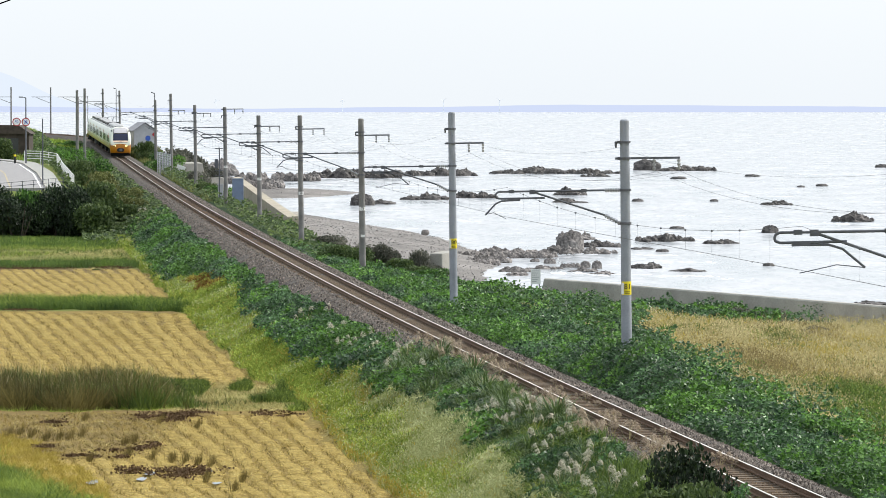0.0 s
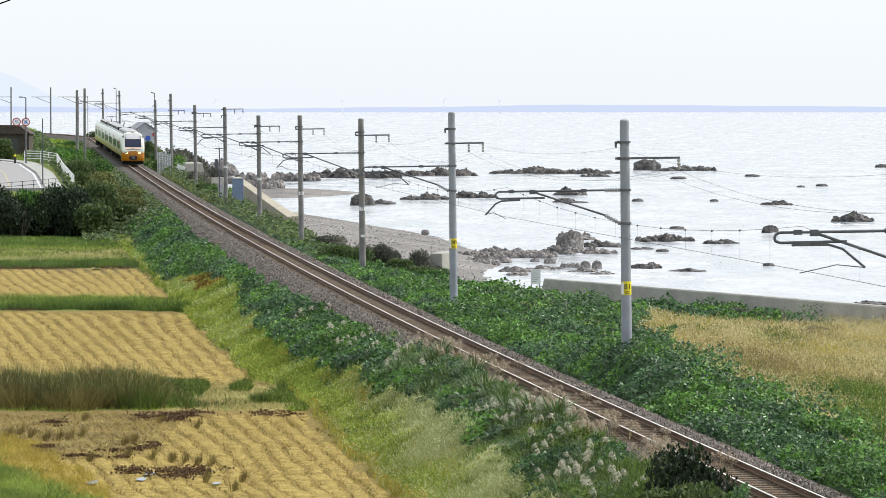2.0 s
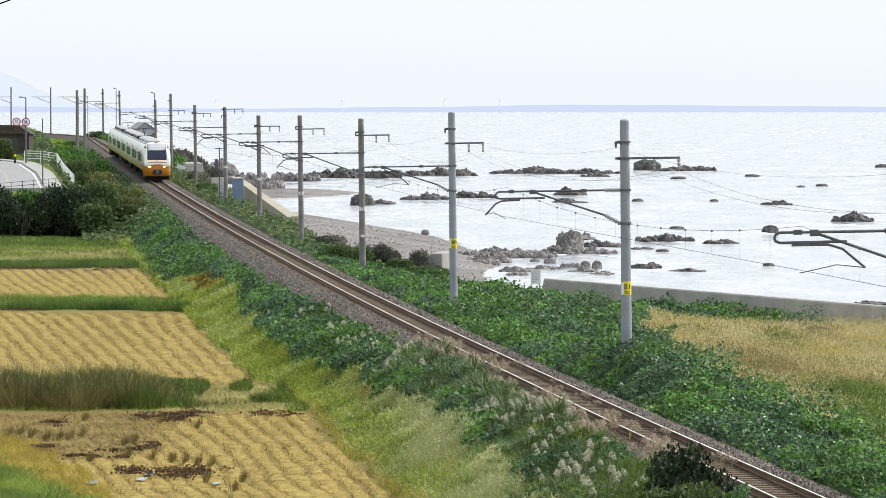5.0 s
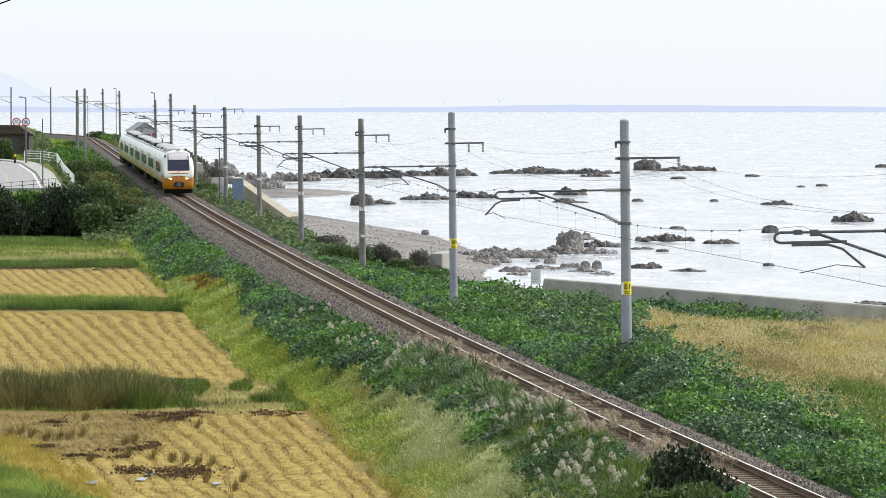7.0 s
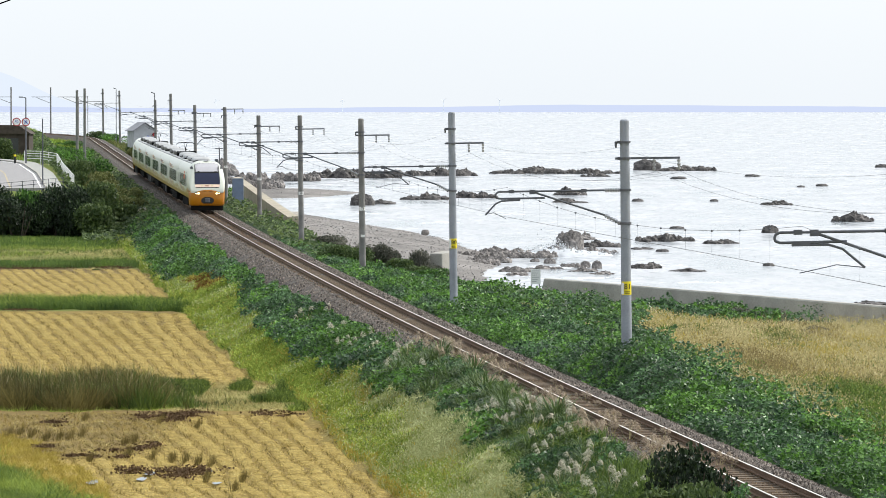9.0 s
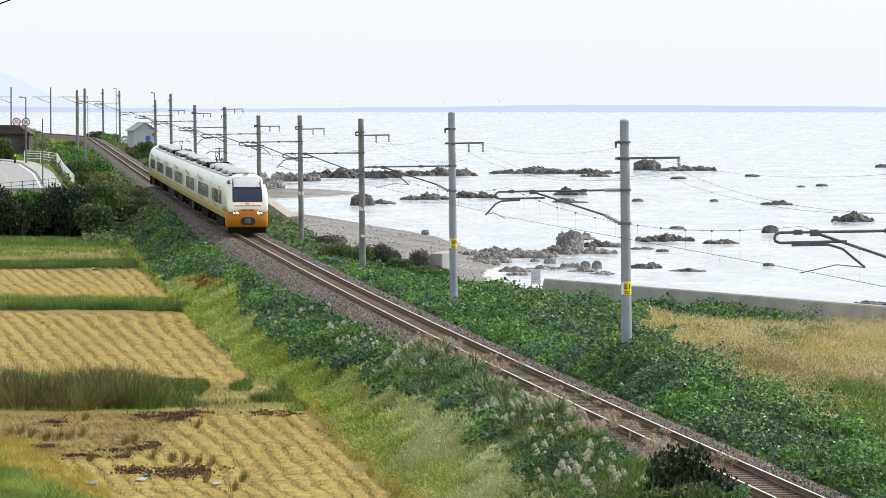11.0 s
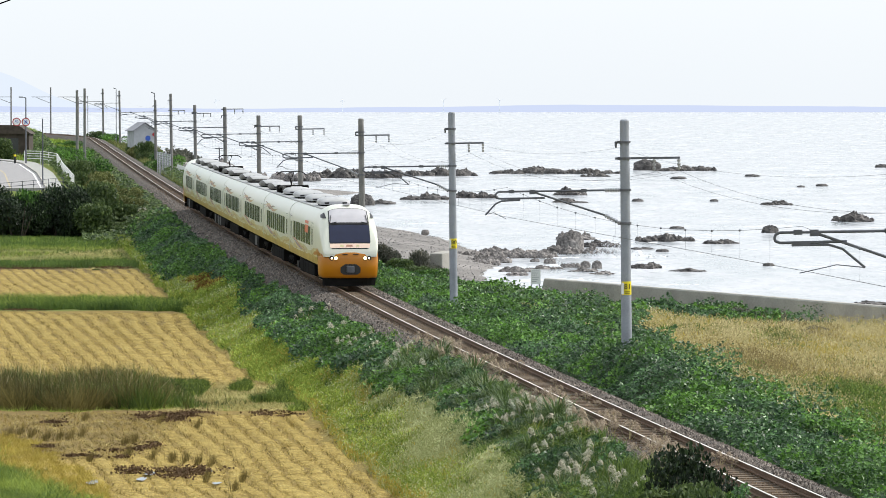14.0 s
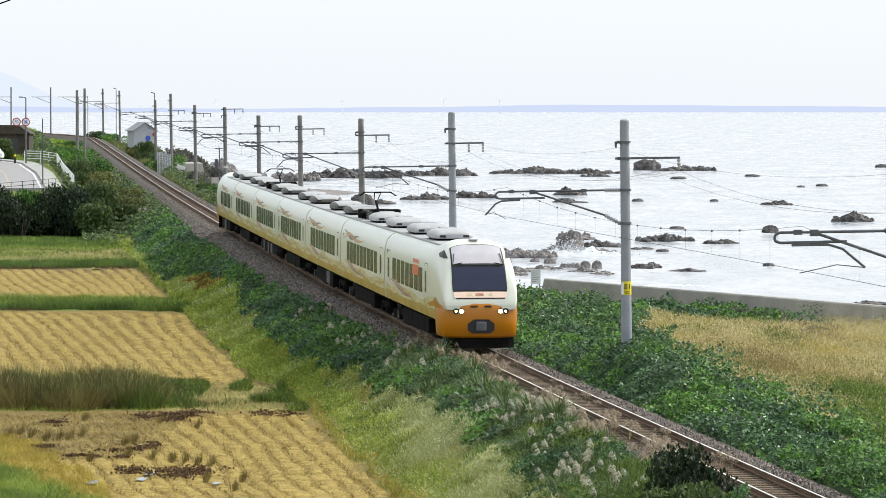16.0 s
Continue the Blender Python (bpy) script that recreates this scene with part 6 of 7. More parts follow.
def cover_z(x, y):
    """The ground or, beside the rails, the ballast."""
    d = x - xt(y)
    bed = np.array(BED)
    return np.where(np.abs(d) < 3.1, np.maximum(land(x, y), zt(y) + np.interp(d, bed[:, 0], bed[:, 1])), land(x, y))


def canopy(x, y, high):
    """Mounds and hollows of the creeper; it lies lower towards the sea wall."""
    low = 1 - 0.4 * smooth(222, 250, y) * smooth(330, 290, y) * (x > xt(y)) * (1 - 1.6 * smooth(0.043, 0.05, x / y))
    return high * low * (0.10 + 1.3 * value_noise(x, y, 2.6, 31) ** 2.0 + 1.0 * value_noise(x, y, 0.8, 32) ** 2.0)


def vine(name, n, y0, y1, d0, d1, high, size, label, keep=None, material=None):
    x, y, d = spread(n, y0, y1, d0, d1)
    ok = in_view(x, y)
    if keep is not None:
        ok &= keep(x, y, d)
    x, y, d = x[ok], y[ok], d[ok]
    m = len(x)
    z = cover_z(x, y) + canopy(x, y, high) * (0.35 + 0.65 * smooth(1.7, 3.4, np.abs(d))) * (0.25 + 0.75 * RNG.random(m) ** 0.4) + 0.08 * RNG.random(m) ** 3
    sz = size * (0.5 + 0.75 * RNG.random(m) ** 1.6) * (0.8 + y / 700)
    if material is not None:
        leaves_at(name, x, y, z, sz, material, label, "creeper")
        return
    # Patches of a darker leaf colour stand for shaded parts of the creeper.
    dull = value_noise(x, y, 3.3, 97) + 0.35 * (value_noise(x, y, 0.9, 98) - 0.5) > 0.56
    for sel, mt, tone in ((~dull, M_KUDZU, "bright"), (dull, M_KUDZUDARK, "deep")):
        leaves_at(name, x[sel], y[sel], z[sel], sz[sel], mt, label.replace("green", tone + " green").replace("bright " + tone, tone), "creeper", up=0.68)


def wall_dist(x, y):
    return ((6.55 + (260.6 - y) * 0.485) - x) * 0.9


def right_edge(x, y, d):
    """Where the creeper reaches on the sea side."""
    e = 9.4 + (y - 140).clip(-20, 200) * 0.055 + 2.5 * (value_noise(x, y, 4, 41) - 0.5)
    w = wall_dist(x, y)
    near_wall = (w < 5.5 + 4 * (value_noise(x, y, 5, 42) - 0.5)) & (w > 0.7) & (x < 19 + 3 * value_noise(x, y, 3, 5))
    near_wall |= (y > 216 + 7 * (value_noise(x, y, 4, 92) - 0.5)) & (x < 0.074 * y + 2.0 * (value_noise(x, y, 3, 93) - 0.5)) & (w > 0.7)
    return ((d < e) | ((y > 188) & (x < 0.0465 * y + 2.0 * (value_noise(x, y, 3, 49) - 0.5))) | near_wall | (y > 262)) & (w > 0.6) | ((y > 266) & (d < sea_edge(y) - 1.5))


def build_vines():
    vine("creeper_leaves", 210000, 88, 300, 2.75, 34.0, 0.66, 0.15, "dense green creeper over the bank", right_edge)
    vine("creeper_leaves", 110000, 88, 262, 2.7, 8.0, 0.6, 0.14, "dense green creeper beside the ballast", right_edge)
    vine("creeper_leaves", 30000, 262, 560, 3.1, 16.0, 0.8, 0.24, "dull green scrub on the far bank", lambda x, y, d: d < sea_edge(y) - 1.0, M_BUSH)
    vine("creeper_leaves", 50000, 180, 262, 6.0, 22.0, 0.66, 0.17, "dense green creeper behind the poles", right_edge)
    nw = lambda x, y, d: (wall_dist(x, y) > 1.0) & (x < 0.074 * y + 1.5) & (wall_dist(x, y) < 9.5 + 4 * (value_noise(x, y, 5, 42) - 0.5)) & ((x < 18) | (value_noise(x, y, 3, 44) > 0.62))
    vine("creeper_leaves", 150000, 215, 262, 9.0, 40.0, 0.6, 0.19, "green creeper climbing along the seawall", nw)
    le = lambda x, y, d: d > strip_edge(x, y) - 0.1
    vine("creeper_leaves", 190000, 124, 360, -7.6, -1.8, 0.62, 0.15, "dense green creeper on the field side of the bank", lambda x, y, d: le(x, y, d) & (d < -2.0 - 0.6 * smooth(175, 235, y) * smooth(380, 300, y) - 0.5 * value_noise(x, y, 3, 8)))
    vine("creeper_leaves", 34000, 345, 640, -14.0, -2.3, 0.7, 0.26, "dark scrub beside the far track", lambda x, y, d: (d > np.interp(y, (385, 445, 470), (-9.8, -11.5, -14))), M_BUSH)


def build_grass():
    # grass strip at the foot of the bank: clumps, paler and feathery towards the creeper, fresh green by the fields
    x, y, d = spread(420000, 92, 350, -7.9, -3.2)
    se, fe = strip_edge(x, y), field_edge(x, y)
    ok = in_view(x, y) & (d < se + 0.15) & (d > fe - 0.1)
    x, y, d, se, fe = x[ok], y[ok], d[ok], se[ok], fe[ok]
    u = ((d - fe) / (se - fe)).clip(0, 1)
    clump = 0.6 * value_noise(x, y, 0.9, 45) + 0.4 * value_noise(x, y, 0.35, 90)
    broad = value_noise(x, y, 3.2, 48)
    roll = RNG.random(len(x))
    pale = roll < (0.15 + 0.75 * smooth(0.25, 0.8, u + 0.5 * (broad - 0.5))) * smooth(168, 140, y) * (0.3 + 0.7 * smooth(0.3, 0.6, clump)) + 0.22 * smooth(0.45, 0.75, broad)
    gold = ~pale & (roll > 0.93 - 0.55 * smooth(0.12, 0.0, u) * smooth(175, 150, y) - 0.5 * smooth(0.72, 0.85, value_noise(x, y, 2.6, 99)) * smooth(0.5, 0.9, u))
    # Low spots between clumps get darker blades; the shade there is in the colour.
    deep = ~pale & ~gold & (clump + 0.25 * (RNG.random(len(x)) - 0.5) < 0.36)
    rust = (y > 240) & (y < 257) & (u > 0.5) & (roll < 0.75)
    fresh = ~pale & ~gold & ~deep
    tall = (0.25 + 1.5 * clump ** 1.6) * (0.75 + 0.5 * broad)
    for sel, m, h0, h1, lab in ((pale & ~rust, M_PALEGRASS, 0.3, 0.62, "pale feathery seeding grass along the bank"), (gold & ~rust, M_GOLDGRASS, 0.2, 0.5, "golden withered stems in the long grass"), (deep & ~rust, M_GRASSDEEP, 0.2, 0.42, "dark green blades painting the shade in hollows of long grass"), (fresh & ~rust, M_GRASS, 0.25, 0.52, "long soft green grass along the bank"), (rust, M_RUSTGRASS, 0.15, 0.4, "rust-brown dead growth at the foot of the bank")):
        low = sel & (RNG.random(len(x)) < 0.35)
        k = int(low.sum())
        blades("grass_blades", x[low], y[low], land(x[low], y[low]), RNG.uniform(h0, h1, k) * tall[low] * 0.9, RNG.uniform(0.007, 0.016, k) * (0.5 + y[low] / 200), RNG.uniform(0.1, 0.9, k), m, lab)
        top = sel & ~low
        k = int(top.sum())
        wisps("grass_tips", x[top], y[top], land(x[top], y[top]) + h1 * tall[top] * 0.8 * RNG.random(k) ** 0.5, RNG.uniform(0.06, 0.16, k) * (0.6 + y[top] / 300), RNG.uniform(0.008, 0.017, k) * (0.5 + y[top] / 200), m, lab)
    # turf between field and far hedge, and balks between the fields
    # Turf before the hedge gets deep green blades that stand for the hedge's shade.
    for y0, y1, dens, hgt, mt, lab in ((157.5, 168, 75000, 1.15, M_BALK, "tall olive grass on the field balk"), (157.5, 168, 60000, 1.05, M_BALKDEEP, "dark green blades on the field balk"), (159.0, 168.5, 5000, 1.15, M_DRYGRASS, "dry stems on the field balk"), (158.5, 168, 12000, 1.05, M_STUBDARK, "brown dead stems on the field balk"), (156.9, 158.6, 2500, 0.25, M_GRASS, "fresh green blades at the foot of the balk"), (232.5, 241, 50000, 0.8, M_GRASSDEEP, "dark green grass on the field balk"), (233.5, 241, 12000, 0.95, M_GRASS, "bright blades standing on the field balk"), (292.5, 303, 22000, 0.6, M_GRASSDEEP, "dark green grass on the far balk"), (303, 337, 9000, 0.3, M_OLIVE, "sparse olive growth on the far field"), (305, 334, 9000, 0.2, M_PALESTRAW, "bleached stubble on the far field"), (303, 337, 12000, 0.4, M_GRASS, "patchy green growth on the far field"), (303, 337, 12000, 0.4, M_GRASSDEEP, "dark weeds on the far field"), (330, 362, 8000, 0.45, M_GRASS, "bright turf before the hedge"), (336.5, 362, 36000, 0.5, M_GRASSDEEP, "turf before the hedge, its shade put into darker blades")):
        n = dens
        y = RNG.uniform(y0, y1, n)
        x = RNG.uniform(-0.116, -0.02, n) * y
        y = y + 2.2 * (value_noise(x, x * 0, 3.0, 67) - 0.5) + 1.2 * (value_noise(x, x * 0, 0.8, 68) - 0.5)
        d = x - xt(y)
        ok = (d < -6.7)
        # the nearest balk thins into low straw towards the bank
        if y0 < 170:
            ok &= (RNG.random(n) < 0.06 + 0.94 * smooth(-9.5, -12.0, d + 2 * (value_noise(x, y, 2, 9) - 0.5)))
            patch = value_noise(x, y, 1.6, 81) + 0.5 * (value_noise(x, y, 0.5, 82) - 0.5)
            if mt in (M_BALK, M_STUBDARK):
                ok &= (patch > 0.42) & (RNG.random(n) < 0.35 + 0.65 * smooth(-10.5, -14.0, d))
            elif mt is M_BALKDEEP:
                ok &= (patch < 0.62)
        elif y0 == 303 and mt is not M_OLIVE:
            ok &= value_noise(x, y, 4.0, 84) > (0.45 if mt is M_GRASSDEEP else 0.56)
        x, y, d = x[ok], y[ok], d[ok]
        k = len(x)
        hh = hgt * RNG.uniform(0.45, 1.05, k) * (0.55 + 0.6 * value_noise(x, y, 2.5, 51))
        if y0 < 170:
            hh *= 0.55 + 0.85 * value_noise(x, y, 0.45, 83)
            hh *= 0.3 + 0.75 * smooth(-9.5, -12.5, d + 1.5 * (value_noise(x, y, 1.2, 69) - 0.5))
        wide = 1.2 if y0 < 170 else 1.0
        blades("grass_blades", x, y, land(x, y), hh, RNG.uniform(0.005, 0.011, k) * (0.5 + y / 180) * wide, RNG.uniform(0.1, 1.0, k), mt, lab)
    # straw heaps and tufts where the balk meets the bank
    n = 46000
    y = RNG.uniform(156.5, 172, n)
    d = RNG.uniform(-11.5, -6.4, n)
    x = xt(y) + d
    spot = value_noise(x, y * 0.3, 0.9, 85)
    for sel, m, h0, h1, l0, l1, lab in (((spot > 0.70) & (RNG.random(n) < 0.5), M_GRASS, 0.15, 0.4, 0.2, 1.2, "green tufts at the end of the balk"), ((spot > 0.70) & (RNG.random(n) < 0.5), M_BALKDEEP, 0.2, 0.5, 0.2, 1.0, "dark tufts at the end of the balk"), (spot < 0.74, M_PALESTRAW, 0.06, 0.2, 0.9, 2.6, "flattened pale straw at the end of the balk")):
        k = int(sel.sum())
        blades("grass_tufts", x[sel], y[sel], land(x[sel], y[sel]), RNG.uniform(h0, h1, k), RNG.uniform(0.010, 0.018, k), RNG.uniform(l0, l1, k), m, lab)
    # green corner at the near end of the fields
    n = 60000
    y = RNG.uniform(112, 146, n)
    x = RNG.uniform(-0.118, -0.080, n) * y
    # how far inside the green corner a place lies, ragged at its edge
    inside = (11.5 * 7400 / y - 612) * 2.0 - 20 - (x / y + 0.106) * 7400 + 60 * (value_noise(x, y, 2, 52) - 0.3) + 40 * (value_noise(x, y, 0.6, 86) - 0.5)
    pick = RNG.random(n) + 1.3 * (value_noise(x, y, 0.7, 87) - 0.5)
    green = inside + RNG.normal(0, 18, n) > 55
    for sel, m, h0, h1, lab in (((inside > -70) & ~green & (RNG.random(n) < 0.85), M_GOLDGRASS, 0.1, 0.28, "golden withered grass at the field corner"), (green & (pick < 0.5), M_GRASSDEEP, 0.25, 0.5, "dark green tufts at the field corner"), (green & (pick >= 0.5), M_GRASS, 0.2, 0.55, "green grass at the field corner")):
        k = int(sel.sum())
        blades("grass_blades", x[sel], y[sel], land(x[sel], y[sel]), RNG.uniform(h0, h1, k) * (0.6 + 0.7 * value_noise(x[sel], y[sel], 0.5, 88)), RNG.uniform(0.009, 0.016, k), RNG.uniform(0.3, 1.5, k), m, lab)
    # dry meadow behind the poles: straw-coloured, with green, brown and yellow stands
    x, y, d = spread(430000, 100, 258, 6.0, 36.0)
    ok = in_view(x, y) & ~right_edge(x, y, d) & (wall_dist(x, y) > 0.4)
    x, y, d = x[ok], y[ok], d[ok]
    jx, jy = x + 0.9 * (value_noise(x, y, 1.6, 101) - 0.5), y + 5 * (value_noise(x, y, 2.1, 102) - 0.5)

    def stand_of(cx, cy, rx, ry):
        return np.exp(-((jx - cx) / rx) ** 2 - ((jy - cy) / ry) ** 2)
    green = 1.1 * stand_of(15.9, 194, 1.1, 6) + 1.25 * stand_of(15.6, 152, 2.8, 9) + 1.3 * stand_of(13.6, 135, 4.6, 8.5) + 0.5 * stand_of(10.0, 172, 1.6, 10) + 0.4 * smooth(0.6, 0.85, value_noise(x, y, 4.0, 53)) + 0.6 * smooth(9.5, 7.5, d - 0.05 * (y - 140))
    brown = 0.9 * stand_of(12.9, 168, 1.4, 9) + 0.8 * stand_of(18.7, 206, 0.7, 5) + 0.45 * stand_of(16.4, 160, 2.6, 7) + 0.35 * smooth(0.62, 0.85, value_noise(x, y, 3.0, 58))
    yellow = 0.7 * stand_of(16.9, 183, 1.4, 5) + 0.3 * smooth(0.55, 0.8, value_noise(x, y, 5.0, 59))
    roll = RNG.random(len(x))
    g = roll < green
    b = ~g & (RNG.random(len(x)) < brown)
    q = ~g & ~b & (RNG.random(len(x)) < yellow * 0.8)
    clump = 0.55 * value_noise(x, y, 1.1, 54) + 0.45 * value_noise(x, y, 0.4, 91)
    o = ~(g | b | q)
    deep = g & ((clump < 0.46) | (y < 158))
    for sel, m, h0, h1, lab in ((o & (clump > 0.4), M_DRYGRASS, 0.3, 0.62, "tall straw-coloured meadow grass"), (o & (clump <= 0.4), M_PALESTRAW, 0.15, 0.4, "low bleached grass in the meadow"), (g & ~deep, M_OLIVE, 0.25, 0.55, "olive green patches in the dry meadow"), (deep, M_GRASSDEEP, 0.2, 0.5, "green weeds in the dry meadow"), (b, M_BROWNWEED, 0.45, 0.85, "brown-olive weed stands in the dry meadow"), (q, M_GOLDGRASS, 0.3, 0.65, "yellow flowering stems in the dry meadow")):
        low = sel & (RNG.random(len(x)) < 0.4)
        k = int(low.sum())
        blades("grass_blades", x[low], y[low], land(x[low], y[low]), RNG.uniform(h0, h1, k) * (0.35 + 1.1 * clump[low]), RNG.uniform(0.006, 0.014, k) * (0.5 + y[low] / 200), RNG.uniform(0.1, 0.7, k), m, lab)
        top = sel & ~low
        k = int(top.sum())
        wisps("grass_tips", x[top], y[top], land(x[top], y[top]) + h1 * (0.35 + 1.1 * clump[top]) * 0.85 * RNG.random(k) ** 0.5, RNG.uniform(0.06, 0.17, k) * (0.6 + y[top] / 300), RNG.uniform(0.008, 0.017, k) * (0.5 + y[top] / 200), m, lab)
    # scattered weeds on the left far slope and lawn
    n = 20000
    y = RNG.uniform(470, 760, n)
    x = xt(y) + RNG.uniform(-22, -3.4, n)
    k = n
    blades("grass_blades", x, y, land(x, y), RNG.uniform(0.3, 0.9, k), RNG.uniform(0.04, 0.07, k), RNG.uniform(0.1, 0.6, k), M_GRASS, "green grass on the far slope")
    y = RNG.uniform(400, 760, n)
    x = xt(y) + RNG.uniform(3.2, 11, n)
    blades("grass_blades", x, y, land(x, y), RNG.uniform(0.3, 0.9, k), RNG.uniform(0.035, 0.06, k), RNG.uniform(0.1, 0.6, k), M_OLIVE, "olive grass on the far sea bank")


def field_z(x, y):
    """The cut field with its uneven heaps of straw."""
    return land(x, y) + 0.10 * value_noise(x, y, 0.9, 63) ** 2 * (y < 157)


def row_swing(d, y, mid):
    """How far the rows swing from the line of the bank, deeper into the field."""
    x = xt(y) + d
    return 0.045 * (y - mid) * smooth(-8.0, -14.0, d) + 0.35 * (value_noise(x, y, 7, 64) - 0.5) + 0.16 * (value_noise(x, y, 1.4, 65) - 0.5)


def build_swathes():
    """Low ridges of straw left by the harvester, ragged at their edges."""
    for (y0, y1), pitch, gap, dy in zip(PADDIES[:3], (0.62, 0.80, 0.80), (0.0, 0.0, 0.0), (0.25, 0.3, 0.5)):
        mid = 0.5 * (y0 + y1)
        ys = np.arange(max(y0, 112) + 0.5, y1, dy)
        for r in range(-6, 38):
            c = -7.0 - (r + 0.5) * pitch
            c = math.floor(c / pitch) * pitch + 0.5 * pitch
            d = c - row_swing(c + 0 * ys, ys, mid)
            d = c - row_swing(d, ys, mid)
            x = xt(ys) + d
            ragged = 2.2 * value_noise(x, x * 0, 2.5, 61) + 1.2 * value_noise(x, x * 0, 0.8, 62)
            ok = (d < field_edge(x, ys) - 0.15) & (ys < y1 - ragged - 0.3) & (ys > y0 + ragged * 0.4) & in_view(x, ys, 0.004) & (value_noise(x, ys + 2.9 * r, 2.6, 106) > gap)
            full = pitch * ((0.18 if y0 > 160 else 0.27) + 0.3 * value_noise(x, ys + 5.3 * r, 1.9, 107))
            ok &= (y0 > 160) | (smooth(-8.5, -11.5, x) * smooth(132, 140, ys) < 0.35)
            rise = 0.022 + 0.014 * value_noise(x, ys + 3.7 * r, 1.9, 108)
            prof = ((-1.0, -0.03), (-0.55, 0.7), (0.0, 1.0), (0.5, 0.75), (1.0, -0.03))
            v = np.zeros((len(ys), 5, 3))
            z = land(x, ys)
            for k, (q, e) in enumerate(prof):
                v[:, k, 0] = x + full * q + 0.12 * (value_noise(x + 9 * k, ys + 1.7 * r, 0.5, 109) - 0.5)
                v[:, k, 1] = ys
                v[:, k, 2] = z + rise * e + (0.012 * (value_noise(x + 5 * k, ys + 1.3 * r, 0.4, 110) - 0.5) if 0 < k < 4 else 0)
            i = np.nonzero(ok[:-1] & ok[1:])[0]
            if len(i) < 3:
                continue
            a = (i[:, None] * 5 + np.arange(4)[None, :]).ravel()
            ob = mesh_of("straw_swathe", v.reshape(-1, 3), np.stack([a, a + 1, a + 6, a + 5], 1), M_SWATHE, smooth_shade=True)
            tagged(ob, "long low swathe of golden straw on the field", "straw", kind="stuff")


def build_stubble():
    """Cut rice: swathes of pale straw, with darker lines of short stalks between them."""
    build_swathes()
    for (y0, y1), n, pitch, wide in zip(PADDIES[:3], (230000, 210000, 80000), (0.62, 0.80, 0.80), (1.0, 1.0, 1.2)):
        ya = max(y0, 98)
        y = ya + (y1 - ya) * RNG.random(n)
        x = RNG.uniform(-0.1075, 0.03, n) * y
        d = x - xt(y)
        # rows run along the line by the bank and swing away from it further into the field
        c = d + row_swing(d, y, 0.5 * (y0 + y1))
        ragged = 2.2 * value_noise(x, x * 0, 2.5, 61) + 1.2 * value_noise(x, x * 0, 0.8, 62)
        ok = in_view(x, y) & (d < field_edge(x, y)) & (y > y0 - 0.4 + ragged * 0.4) & (y < y1 - ragged)
        x, y, d, c = x[ok], y[ok], d[ok], c[ok]
        phase = (c / pitch) % 1.0
        ridge_w = np.abs(phase - 0.5) * 2      # 0 on the straw swathe, 1 on the stalk line
        fade = 0.35 + 0.65 * value_noise(x, y, 3.5, 66)
        keep = RNG.random(len(x)) < (1 - (0.9 if y0 > 160 else 0.6) * smooth(0.5, 0.8, ridge_w) * fade)
        keep |= RNG.random(len(x)) < 0.25
        x, y, d, ridge_w, fade = x[keep], y[keep], d[keep], ridge_w[keep], fade[keep]
        stalk = RNG.random(len(x)) < smooth(0.5, 0.8, ridge_w) * 0.85 * fade
        brown = stalk & (RNG.random(len(x)) < 0.2 + 0.4 * (value_noise(x, y, 1.2, 68) > 0.55))
        pale = ~stalk & (RNG.random(len(x)) < 0.2 + 0.6 * smooth(0.6, 0.1, ridge_w) * value_noise(x, y, 1.8, 69))
        worn = ~stalk & (RNG.random(len(x)) < 0.55 * smooth(-8.5, -11.5, x + 2.0 * (value_noise(x, y, 2.0, 104) - 0.5)) * smooth(134, 142, y) * (y < 157) * smooth(0.3, 0.55, value_noise(x, y, 1.1, 105)))
        pale &= ~worn
        straw = ~stalk & ~pale & ~worn
        for sel, m, h0, h1, l0, l1, w0, lab, cat in ((brown, M_STUBDARK, 0.07, 0.17, 0.1, 0.7, 1.0, "brown rice stubble in rows", "stubble"), (stalk & ~brown, M_STRAW, 0.06, 0.15, 0.1, 0.8, 1.0, "golden rice stubble in rows", "stubble"), (worn, M_STUBDARK, 0.05, 0.13, 0.6, 2.4, 1.1, "brown trampled straw on the field", "straw"), (straw, M_STRAW, 0.05, 0.11, 0.6, 1.6, 1.0, "loose golden straw lying on the field", "straw"), (pale, M_PALESTRAW, 0.05, 0.11, 0.6, 1.7, 1.0, "bleached straw lying in swathes", "straw")):
            k = int(sel.sum())
            z = land(x[sel], y[sel]) + (0.05 * (1 - ridge_w[sel]) * RNG.random(k) if cat == "straw" else 0)
            blades("rice_" + cat, x[sel], y[sel], z, RNG.uniform(h0, h1, k), RNG.uniform(0.008, 0.018, k) * (0.6 + y[sel] / 260) * w0 * wide, RNG.uniform(l0, l1, k), m, lab, cat)
    # tall brown tufts left standing in the nearest field
    spots = ((304, 816), (327, 818), (351, 820), (373, 824), (366, 850), (221, 786), (237, 782), (125, 774), (145, 770), (105, 776), (82, 777), (56, 772), (35, 768), (15, 772), (225, 806), (160, 816), (270, 812), (415, 868), (430, 850), (350, 756), (285, 748), (150, 744))
    xs, ys = [], []
    for px, py in spots:
        y = 11.5 * 7400 / (py - 184)
        for q in range(3):
            xs.append(np.full(34, (px - 784) / 7400 * y) + RNG.normal(0, 0.05, 34))
            ys.append(np.full(34, y + (q - 1) * 0.8) + RNG.normal(0, 0.12, 34))
    x, y = np.concatenate(xs), np.concatenate(ys)
    k = len(x)
